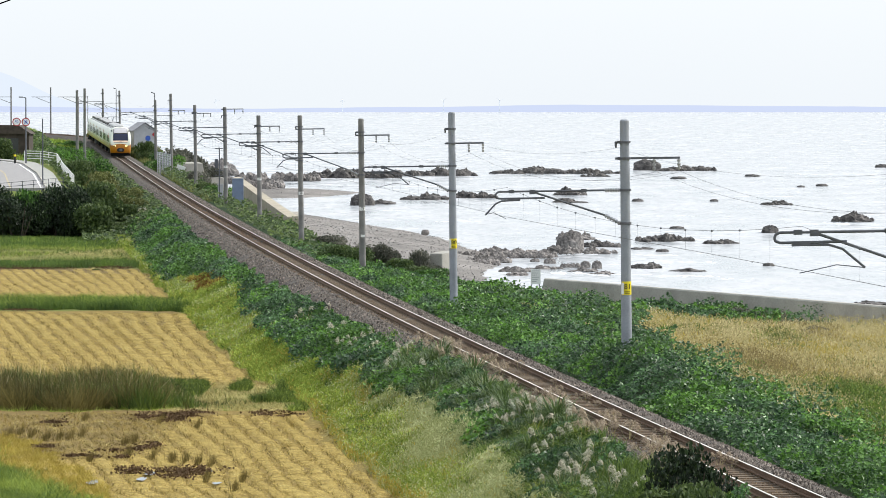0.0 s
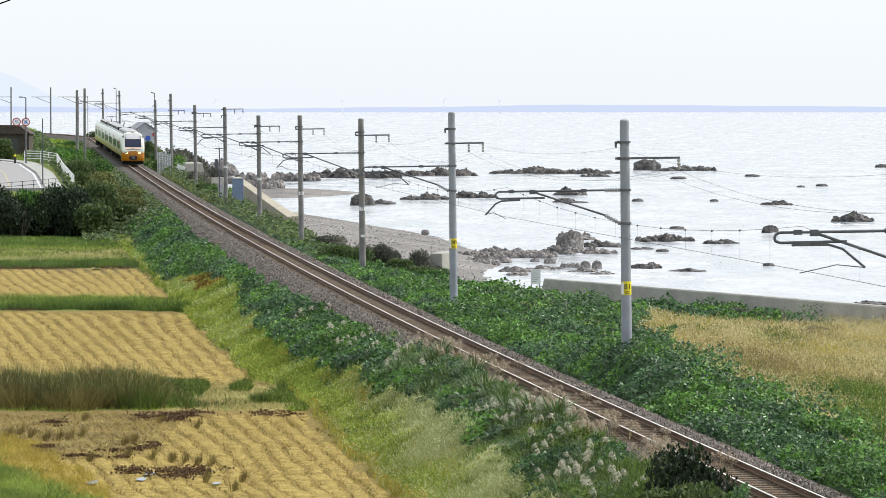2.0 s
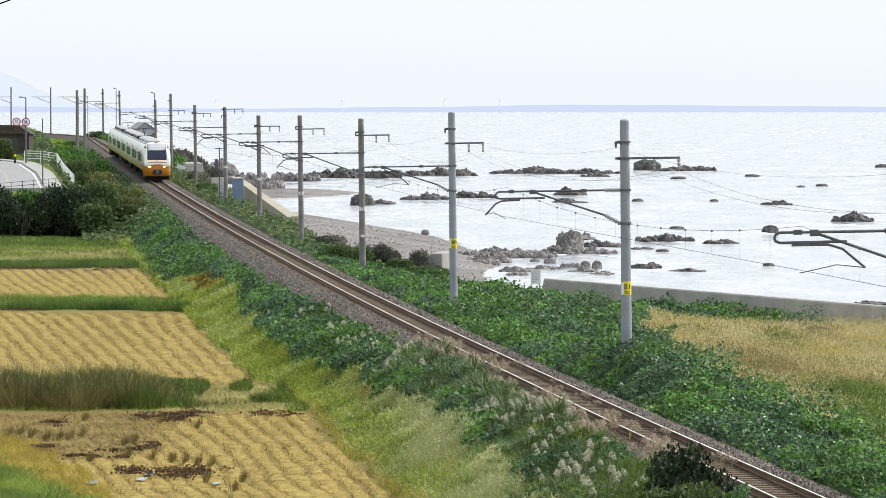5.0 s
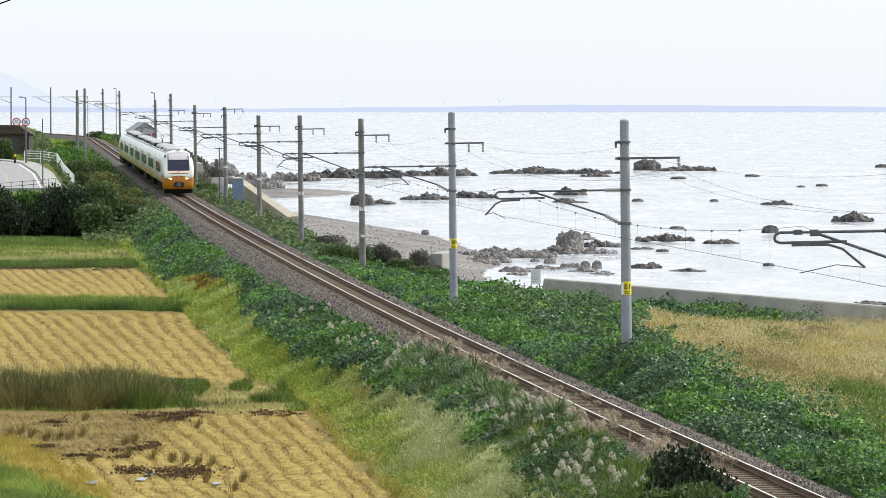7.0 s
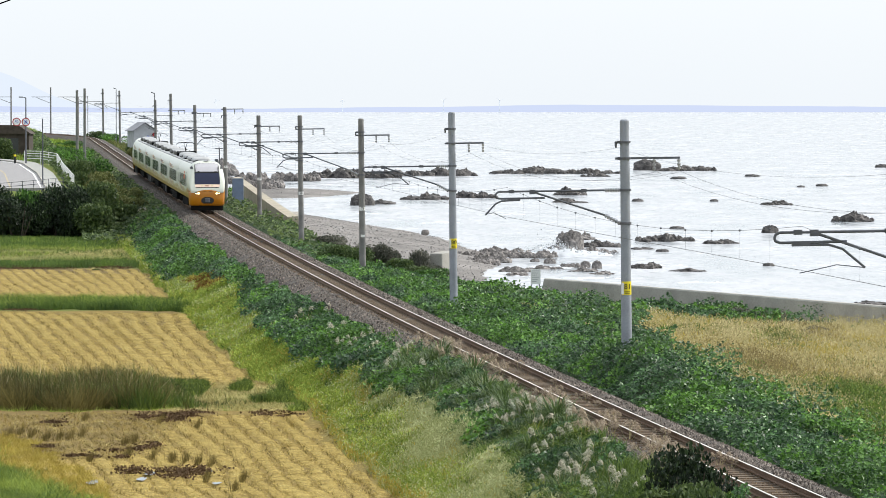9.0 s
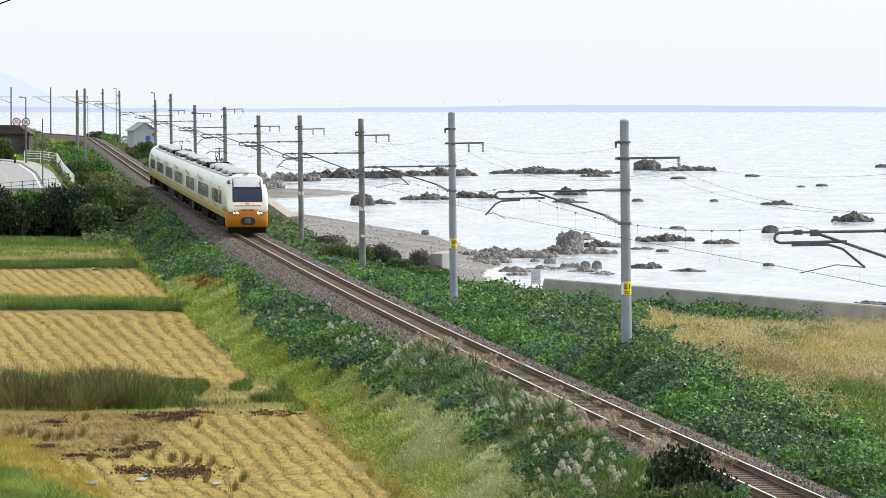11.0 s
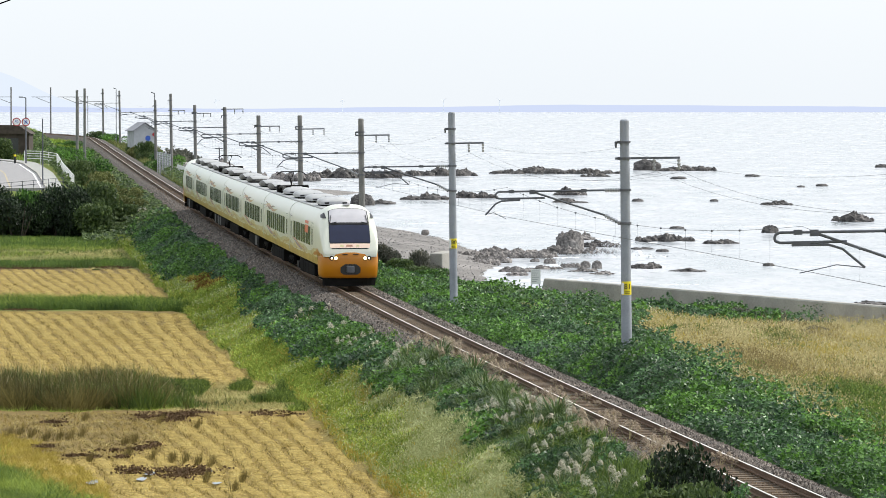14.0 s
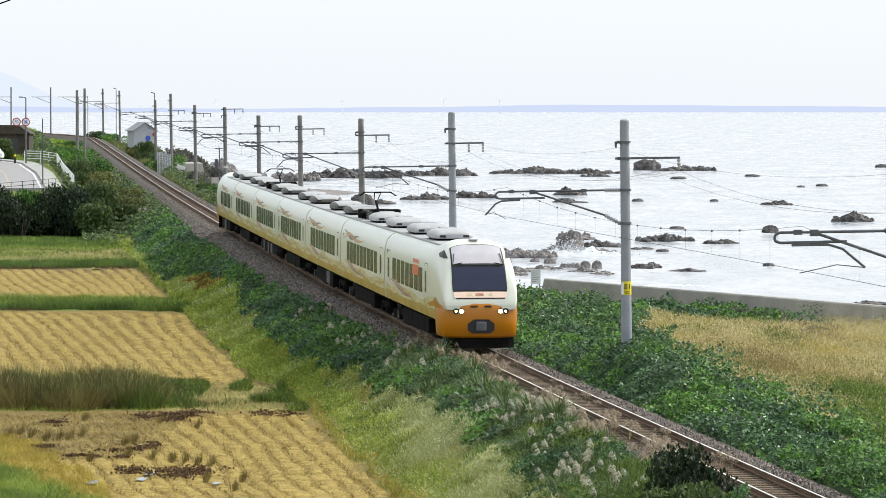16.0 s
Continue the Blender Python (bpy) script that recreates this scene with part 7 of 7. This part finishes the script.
    blades("rice_stubble", x, y, land(x, y), RNG.uniform(0.2, 0.42, k), RNG.uniform(0.006, 0.012, k), RNG.uniform(0.05, 0.4, k), M_STUBDARK, "tall brown tufts of rice left standing", "stubble")
    # muddy clods and puddles
    for px, py, w, d in ((332, 838, 1.3, 0.9), (300, 842, 1.0, 0.8), (232, 838, 0.7, 0.7), (310, 741, 1.0, 1.1), (345, 736, 0.9, 0.8), (93, 753, 0.6, 0.9), (255, 742, 0.9, 0.7), (130, 812, 0.6, 0.6), (75, 795, 0.5, 0.6), (195, 800, 0.6, 0.5), (240, 796, 0.8, 0.5), (268, 792, 0.5, 0.5), (215, 812, 0.5, 0.4), (470, 735, 0.7, 0.6), (510, 737, 0.5, 0.5), (160, 812, 0.5, 0.5), (30, 475, 2.2, 1.6), (95, 474, 2.4, 1.6), (165, 468, 2.2, 2.4), (205, 474, 1.6, 1.5), (170, 546, 2.4, 0.8), (40, 549, 1.6, 0.7)):
        y = 11.5 * 7400 / (py - 184)
        x = (px - 784) / 7400 * y
        n = int(900 * w * d)
        cx, cy = x + RNG.normal(0, w / 2.6, n), y + RNG.normal(0, d, n)
        on = value_noise(cx, cy, 0.4, 89) + 0.4 * value_noise(cx, cy, 0.15, 103) > 0.62
        cx, cy = cx[on], cy[on]
        n = len(cx)
        leaves_at("mud_clods", cx, cy, field_z(cx, cy) + 0.04 + 0.05 * RNG.random(n), RNG.uniform(0.04, 0.11, n), M_MUD, "dark wet mud clods in the stubble", "mud", up=0.5)
    for px, py, w in ((264, 842, 0.17), (250, 852, 0.16), (163, 857, 0.18), (383, 858, 0.13), (370, 838, 0.1), (170, 478, 0.3), (235, 797, 0.08)):
        y = 11.5 * 7400 / (py - 184)
        x = (px - 784) / 7400 * y
        bm = bmesh.new()
        vs = []
        for i in range(18):
            a = i / 18 * 6.283
            r = w * (1 + 0.5 * noise.noise(Vector((math.cos(a) * 1.5 + px, math.sin(a) * 1.5, py))))
            vs.append(bm.verts.new((x + r * math.cos(a), y + r * 3.6 * math.sin(a), 0)))
        bm.faces.new(vs)
        z = float(land(np.array([x]), np.array([y]))[0]) + 0.07
        for v in bm.verts:
            v.co.z = z
        tagged(part("puddle", bm, M_PUDDLE), "small bright puddle in the muddy stubble", "puddle")


def leaf_cloud(rx, ry, rz, n, seed, lumps=7):
    g = np.random.default_rng(seed)
    c = g.normal(0, 0.45, (lumps, 3)) * [rx, ry, 0] + np.stack([g.normal(0, 1, lumps) * 0, g.normal(0, 1, lumps) * 0, g.uniform(0.3, 0.75, lumps) * rz], 1)
    r = g.uniform(0.35, 0.6, lumps)
    k = g.integers(0, lumps, n)
    v = g.normal(0, 1, (n, 3))
    v /= np.linalg.norm(v, axis=1)[:, None]
    rad = (0.65 + 0.45 * g.random(n))[:, None]
    p = c[k] + v * rad * r[k][:, None] * [rx, ry, rz * 0.75]
    p[:, 2] = np.maximum(p[:, 2], 0.02)
    return p


def bush_proto(seed, mt, label, n=2600, size=0.115):
    b = thing("bush", pose(0, 0, -60), label, "bush", group="bushes along the line")
    p = leaf_cloud(1.0, 1.0, 1.0, n, seed)
    leaves_at("crown", p[:, 0], p[:, 1], p[:, 2], RNG.uniform(0.6, 1.3, n) * size, mt, parent=b, up=0.45)
    bm = bmesh.new()
    g = random.Random(seed)
    for i in range(7):
        a = g.random() * 6.283
        rod(bm, (0.15 * math.cos(a), 0.15 * math.sin(a), -0.15), (0.7 * math.cos(a) * g.random(), 0.7 * math.sin(a) * g.random(), g.uniform(0.5, 0.95)), 0.025, 0.008, n=5)
    part("branchwork", bm, M_BARK, b)
    return b


def build_bushes():
    protos = [bush_proto(s, m, lab, 6500 if m is M_HEDGE else 3600, 0.075 if m is M_HEDGE else 0.1) for s, m, lab in ((1, M_BUSH, "dark green leafy bush on the bank"), (2, M_BUSH, "dark green leafy bush on the bank"), (3, M_KUDZU, "bright green leafy bush on the bank"), (4, M_DUSK, "grey-brown twiggy bush on the bank"), (5, M_OLIVE, "pale grey-green weedy bush on the bank"), (6, M_HEDGE, "very dark green bush"))]
    g = random.Random(12)
    rows = [  # view x, depth, width, height, kind
        (570, 300, 2.3, 1.4, 3), (548, 304, 1.6, 1.0, 0), (605, 262, 1.8, 1.4, 0), (632, 260, 2.0, 1.5, 0), (665, 262, 2.0, 1.7, 3), (690, 262, 1.6, 1.5, 3), (712, 255, 1.7, 1.5, 0), (735, 250, 2.0, 1.3, 0),
        (760, 246, 1.8, 1.2, 2), (778, 262, 1.6, 1.2, 3), (735, 262, 1.6, 1.9, 3), (845, 240, 1.4, 0.9, 2), (1310, 228, 2.4, 1.2, 3), (1290, 232, 2.0, 1.2, 0), (1200, 236, 2.2, 1.1, 2),
        (1188, 96, 1.9, 1.9, 0), (1228, 95.4, 1.6, 2.0, 0), (1165, 97, 1.5, 1.5, 2), (1212, 97, 1.7, 2.5, 5), (1248, 95.2, 1.2, 1.6, 2), (1090, 111, 1.2, 1.0, 2), (980, 116, 1.2, 0.9, 0), (905, 124, 1.1, 0.9, 0), (1260, 152, 1.4, 0.6, 0), (1440, 128, 1.5, 0.7, 0), (1330, 143, 1.2, 0.6, 0), (1385, 190, 1.4, 0.5, 2), (1455, 205, 1.3, 0.8, 3),
        (430, 372, 1.8, 1.0, 3), (480, 338, 1.7, 1.0, 2), (505, 322, 1.6, 0.9, 0), (360, 432, 2.6, 1.8, 0), (335, 446, 2.6, 2.0, 0), (378, 420, 2.2, 1.6, 2), (318, 470, 2.8, 2.4, 0), (350, 470, 2.6, 2.4, 3),
        (300, 500, 2.6, 2.0, 0), (268, 545, 3.0, 2.6, 0), (285, 530, 2.6, 2.2, 2), (283, 590, 3.0, 2.4, 2), (247, 628, 3.0, 1.9, 2), (232, 640, 2.0, 1.6, 0), (262, 600, 2.2, 1.8, 0), (237, 690, 3.0, 2.0, 0), (175, 780, 4.0, 2.6, 0), (200, 760, 3.6, 2.4, 2),
        (238, 622, 2.6, 2.8, 4), (262, 606, 3.0, 3.6, 0), (244, 616, 2.6, 2.6, 4), (258, 614, 3.0, 2.8, 4), (274, 606, 2.6, 2.4, 0), (320, 640, 6.0, 5.5, 3), (345, 650, 6.0, 5.8, 3), (372, 640, 4.5, 4.6, 3), (300, 620, 4.0, 3.6, 3),
        (142, 432, 3.4, 3.6, 0), (140, 412, 2.6, 2.6, 0), (155, 412, 3.2, 3.0, 4), (175, 420, 3.0, 3.0, 4), (152, 470, 3.6, 3.4, 2), (150, 452, 3.4, 3.4, 0), (190, 405, 2.6, 2.4, 4), (205, 398, 2.6, 2.2, 0), (225, 390, 2.2, 1.9, 4), (178, 392, 2.6, 2.4, 4),
        (240, 372, 2.0, 1.6, 4), (210, 372, 2.2, 1.8, 4), (58, 500, 2.4, 1.5, 0), (74, 505, 2.6, 1.6, 0), (95, 490, 3.0, 2.0, 2), (108, 560, 3.5, 2.4, 2), (58, 860, 3.0, 2.6, 0), (125, 700, 3.0, 1.6, 2), (60, 862, 1.5, 3.5, 0), (5, 470, 3.0, 3.4, 0),
    ]
    for px in range(-10, 236, 12):
        rows.append((px + g.uniform(-5, 5), g.uniform(357, 367), g.uniform(3.0, 4.2) if px < 190 else 2.2, g.uniform(3.3, 4.4) + (0.55 if px < 125 else 0) if px < 190 else g.uniform(1.1, 1.7), (5 if px < 125 else 0) if g.random() < 0.85 else 2))
    for px in range(0, 140, 20):
        rows.append((px, g.uniform(370, 374), g.uniform(2.0, 2.6), g.uniform(1.2, 1.9), 5))
    for px, y, w, h, k in rows:
        p = stand(px, y, -0.1)
        if abs(p.x - float(xt(y))) < (2.4 if y > 110 else 1.7) + w * 0.45:
            continue
        copy_thing(protos[k], Matrix.Translation(p) @ pose(0, 0, 0, 0, 0, g.random() * 360) @ Matrix.Diagonal((w * g.uniform(0.85, 1.1) * 0.62, w * 0.62, h * 0.82, 1)))
    for b in protos:
        for o in list(b.children):
            bpy.data.objects.remove(o)
        bpy.data.objects.remove(b)


def arcs(name, x, y, z, h, w, reach, aim, material, label="", parent=None):
    """Long leaves that rise and bow over: strips of four pieces that narrow to a tip."""
    n = len(x)
    ts, wd = (0.0, 0.35, 0.65, 0.88, 1.0), (0.7, 1.0, 0.8, 0.45, 0.0)
    face = aim + RNG.normal(0, 0.5, n) + math.pi / 2
    v = np.zeros((n, 9, 3))
    k = 0
    for t, q in zip(ts, wd):
        px, py = x + np.cos(aim) * reach * t ** 1.7, y + np.sin(aim) * reach * t ** 1.7
        pz = z + h * (1.55 * t - 0.75 * t * t * (0.6 + reach / h))
        for sgn in (-1, 1) if q else (0,):
            v[:, k, 0], v[:, k, 1], v[:, k, 2] = px + sgn * np.cos(face) * w * q, py + sgn * np.sin(face) * w * q, pz
            k += 1
    i = np.arange(n)[:, None] * 9
    f = np.concatenate([i + q for b in (0, 2, 4) for q in ([b, b + 1, b + 3], [b, b + 3, b + 2])] + [i + [6, 7, 8]])
    ob = mesh_of(name, v.reshape(-1, 3), f, material, parent)
    return tagged(ob, label, "reeds", kind="stuff") if parent is None else ob


def pampas_proto(seed, plumes, high, leaf=None, plume=None, leaves=110):
    b = thing("pampas_grass", pose(0, 0, -60), "clump of pampas grass with pale silvery plumes" if plumes else "clump of arching green reed leaves", "pampas grass", group="pampas grass on the bank")
    g = np.random.default_rng(seed)
    n = leaves
    if n:
        a = g.random(n) * 6.283
        r = g.random(n) * 0.3
        arcs("leaves", r * np.cos(a), r * np.sin(a), np.zeros(n), g.uniform(0.55, 1.0, n) * high * 0.85, g.uniform(0.012, 0.022, n), g.uniform(0.25, 0.75, n) * high, a, leaf or M_REED, parent=b)
    for i in range(plumes):
        a, l = g.random() * 6.283, g.uniform(0.1, 0.5)
        h = high * g.uniform(0.75, 1.1)
        tip = Vector((math.cos(a) * l, math.sin(a) * l, h))
        bm = bmesh.new()
        rod(bm, (tip.x * 0.1, tip.y * 0.1, 0), tip, 0.008, 0.006, n=4)
        st = part("stem", bm, M_DRYGRASS, b)
        m = 80
        t = g.random(m)
        way = -1.0 if g.random() < 0.7 else 1.0
        arcs("plume", tip.x + 0.06 * way * t, tip.y + g.normal(0, 0.02, m), tip.z - 0.10 + 0.14 * t, g.uniform(0.07, 0.16, m), g.uniform(0.0055, 0.0095, m), g.uniform(0.10, 0.26, m), (math.pi if way < 0 else 0.0) + g.normal(0, 0.55, m), plume or M_PLUME, parent=st)
    return b


def build_pampas():
    g = random.Random(21)
    reeds = [pampas_proto(s, 0, h) for s, h in ((11, 1.2), (12, 1.05), (13, 1.3))] + [pampas_proto(14, 0, 1.0, M_YELLOWREED, leaves=70)]
    protos = [pampas_proto(s, k, h) for s, k, h in ((1, 3, 1.05), (2, 2, 0.95), (3, 4, 1.1), (4, 2, 0.85))]
    dry = [pampas_proto(s, k, h, plume=M_DRYPLUME, leaves=0) for s, k, h in ((9, 5, 0.6), (10, 3, 0.5))]
    for q in dry:
        q["label"] = "low dry pampas plumes leaning over the ballast"

    def plant(proto, y, d, s):
        x = float(xt(y)) + d
        z = float(cover_z(np.array([x]), np.array([y]))[0])
        return copy_thing(proto, Matrix.Translation((x, y, z - 0.03)) @ pose(0, 0, 0, 0, 0, g.uniform(-35, 35)) @ Matrix.Diagonal((s, s, s, 1)))
    for i in range(36):     # plumes low on the bank, nearest the eye
        y = 103 + 30 * g.random() ** 0.9
        plant(protos[g.randrange(4)], y, g.uniform(-3.5, -1.5) if y > 112 else g.uniform(-4.0, -2.2), g.uniform(0.65, 0.95))
    for i in range(18):
        plant(protos[g.randrange(4)], g.uniform(148, 192), g.uniform(-4.2, -2.4), g.uniform(0.7, 0.95))
    for i in range(10):
        plant(protos[g.randrange(4)], g.uniform(360, 440), g.uniform(-6.5, -3.6), g.uniform(0.8, 1.05))
    for i in range(64):     # stands of arching reed leaves further on
        y = g.uniform(124, 157)
        plant(reeds[g.randrange(3)], y, g.uniform(-3.4, -1.5), g.uniform(0.75, 1.15))
    for i in range(26):
        y = g.uniform(100, 126)
        plant(reeds[g.randrange(4)], y, g.uniform(-4.2, -1.8), g.uniform(0.55, 0.9))
    for i in range(7):
        plant(reeds[3], g.uniform(121, 131), g.uniform(-3.3, -2.4), g.uniform(0.7, 0.95))
    for i in range(50):     # dry plumes leaning in over the ballast and between the rails
        y = 104 + 60 * g.random() ** 1.1
        d = g.uniform(-1.9, -0.75) if i % 4 else g.uniform(-0.4, 0.5)
        plant(dry[i % 2], y, d, g.uniform(0.75, 1.15) if d < -0.7 else g.uniform(0.45, 0.7))
    for b in reeds + protos + dry:
        for o in list(b.children_recursive):
            bpy.data.objects.remove(o)
        bpy.data.objects.remove(b)
    # weeds that fill the bank between the clumps
    x, y, d = spread(150000, 92, 172, -5.3, -1.3)
    patch = value_noise(x, y, 2.6, 73)
    ok = in_view(x, y) & (d > strip_edge(x, y) - 0.1) & (d < -1.45 - 0.5 * value_noise(x, y, 2, 71)) & (RNG.random(len(x)) < smooth(178, 140, y))
    x, y, patch = x[ok], y[ok], patch[ok]
    z = cover_z(x, y) + canopy(x, y, 0.42) * (0.2 + 0.8 * RNG.random(len(x)) ** 0.4)
    for sel, m, lab in ((patch > 0.5, M_WEED, "green weeds between the pampas clumps"), (patch <= 0.5, M_KUDZUDARK, "dark weeds between the pampas clumps")):
        leaves_at("weed_leaves", x[sel], y[sel], z[sel], RNG.uniform(0.04, 0.11, int(sel.sum())), m, lab, "weeds", up=0.5)
    x, y, d = spread(60000, 92, 150, -5.0, -1.6)
    ok = in_view(x, y) & (d > strip_edge(x, y) - 0.2) & (value_noise(x, y, 1.8, 72) > 0.45)
    x, y = x[ok], y[ok]
    k = len(x)
    blades("reed_leaves", x, y, cover_z(x, y), RNG.uniform(0.25, 0.7, k) * (0.4 + 0.9 * value_noise(x, y, 1.2, 74)), RNG.uniform(0.006, 0.013, k), RNG.uniform(0.2, 0.9, k), M_WEED, "long narrow green leaves on the bank", "reeds", bent=True)


build_vines()
build_grass()
build_stubble()
build_bushes()
build_pampas()


def build_beach():
    n = 52000
    y = 262 * (760 / 262) ** RNG.random(n)
    d = RNG.uniform(9, 62, n)
    x = xt(y) + d
    z = land(x, y)
    ok = (z > -0.1) & (z < 3.6) & (d > sea_edge(y) + 1) & in_view(x, y)
    x, y, z = x[ok], y[ok], z[ok]
    leaves_at("beach_stones", x, y, z + 0.03, RNG.uniform(0.08, 0.26, len(x)) * RNG.random(len(x)) ** 0.9, M_BEACH, "grey shingle stones strewn over the beach", "stones", up=0.6)


build_beach()


# ---- motion ----
def motions():
    nose0 = s_at(155.5)
    for k, car in enumerate(TRAIN):
        gone = sum(CAR_L[:k])
        rows = []
        for j in range(33):
            t = j * 0.5
            dt = 16.0 - t
            s = nose0 + 26.1335 * dt + 0.0243 * dt * dt + gone
            a, b = on_line(s + 3.5), on_line(s + CAR_L[k] - 3.5)
            m = (a + b) / 2
            h = a - b
            yaw = math.degrees(math.atan2(h[0], -h[1]))
            pitch = math.degrees(math.asin(h[2] / np.linalg.norm(h)))
            rows.append((t, pose(m[0], m[1], m[2], -pitch, 0, yaw)))
        walk(car, rows)
    for ob, x, y, ang, vx, vy, ph in BREAKERS:
        rows = []
        for j in range(17):
            t = float(j)
            rows.append((t, pose(x + vx * (t - 8), y + vy * (t - 8), 0.04 * math.sin(0.9 * t + ph), 0, 0, ang)))
        walk(ob, rows)
    for wave, rows in SURGES:
        walk(wave, [(t, pose(x, y, z, 0, 0, 8)) for t, x, y, z in rows])
    road_z = lambda yy: float(np.interp(yy, (364, 376, 387, 450, 560), (FIELD_Z, 6.6, 7.9, 9.4, 10.3))) + 0.3
    rows = [(0.0, pose(-46.8, 414, road_z(414), 0, 0, 195)), (0.5, pose(-47.1, 414, road_z(414), 0, 0, 190)), (1.0, pose(-49.6, 413.5, road_z(413.5), 0, 0, 186)), (3.0, pose(-67.0, 412, road_z(412), 0, 0, 184)), (16.0, pose(-190.0, 412, road_z(412), 0, 0, 184))]
    walk(VANS[0], rows)
    walk(VANS[1], [(0.0, pose(-190, 452, road_z(452), 0, 0, -4)), (13.0, pose(-72, 452, road_z(452), 0, 0, -4)), (15.5, pose(-51.6, 452, road_z(452), 0, 0, -4)), (16.0, pose(-49.6, 451.6, road_z(451.6), 0, 0, -5))])


motions()
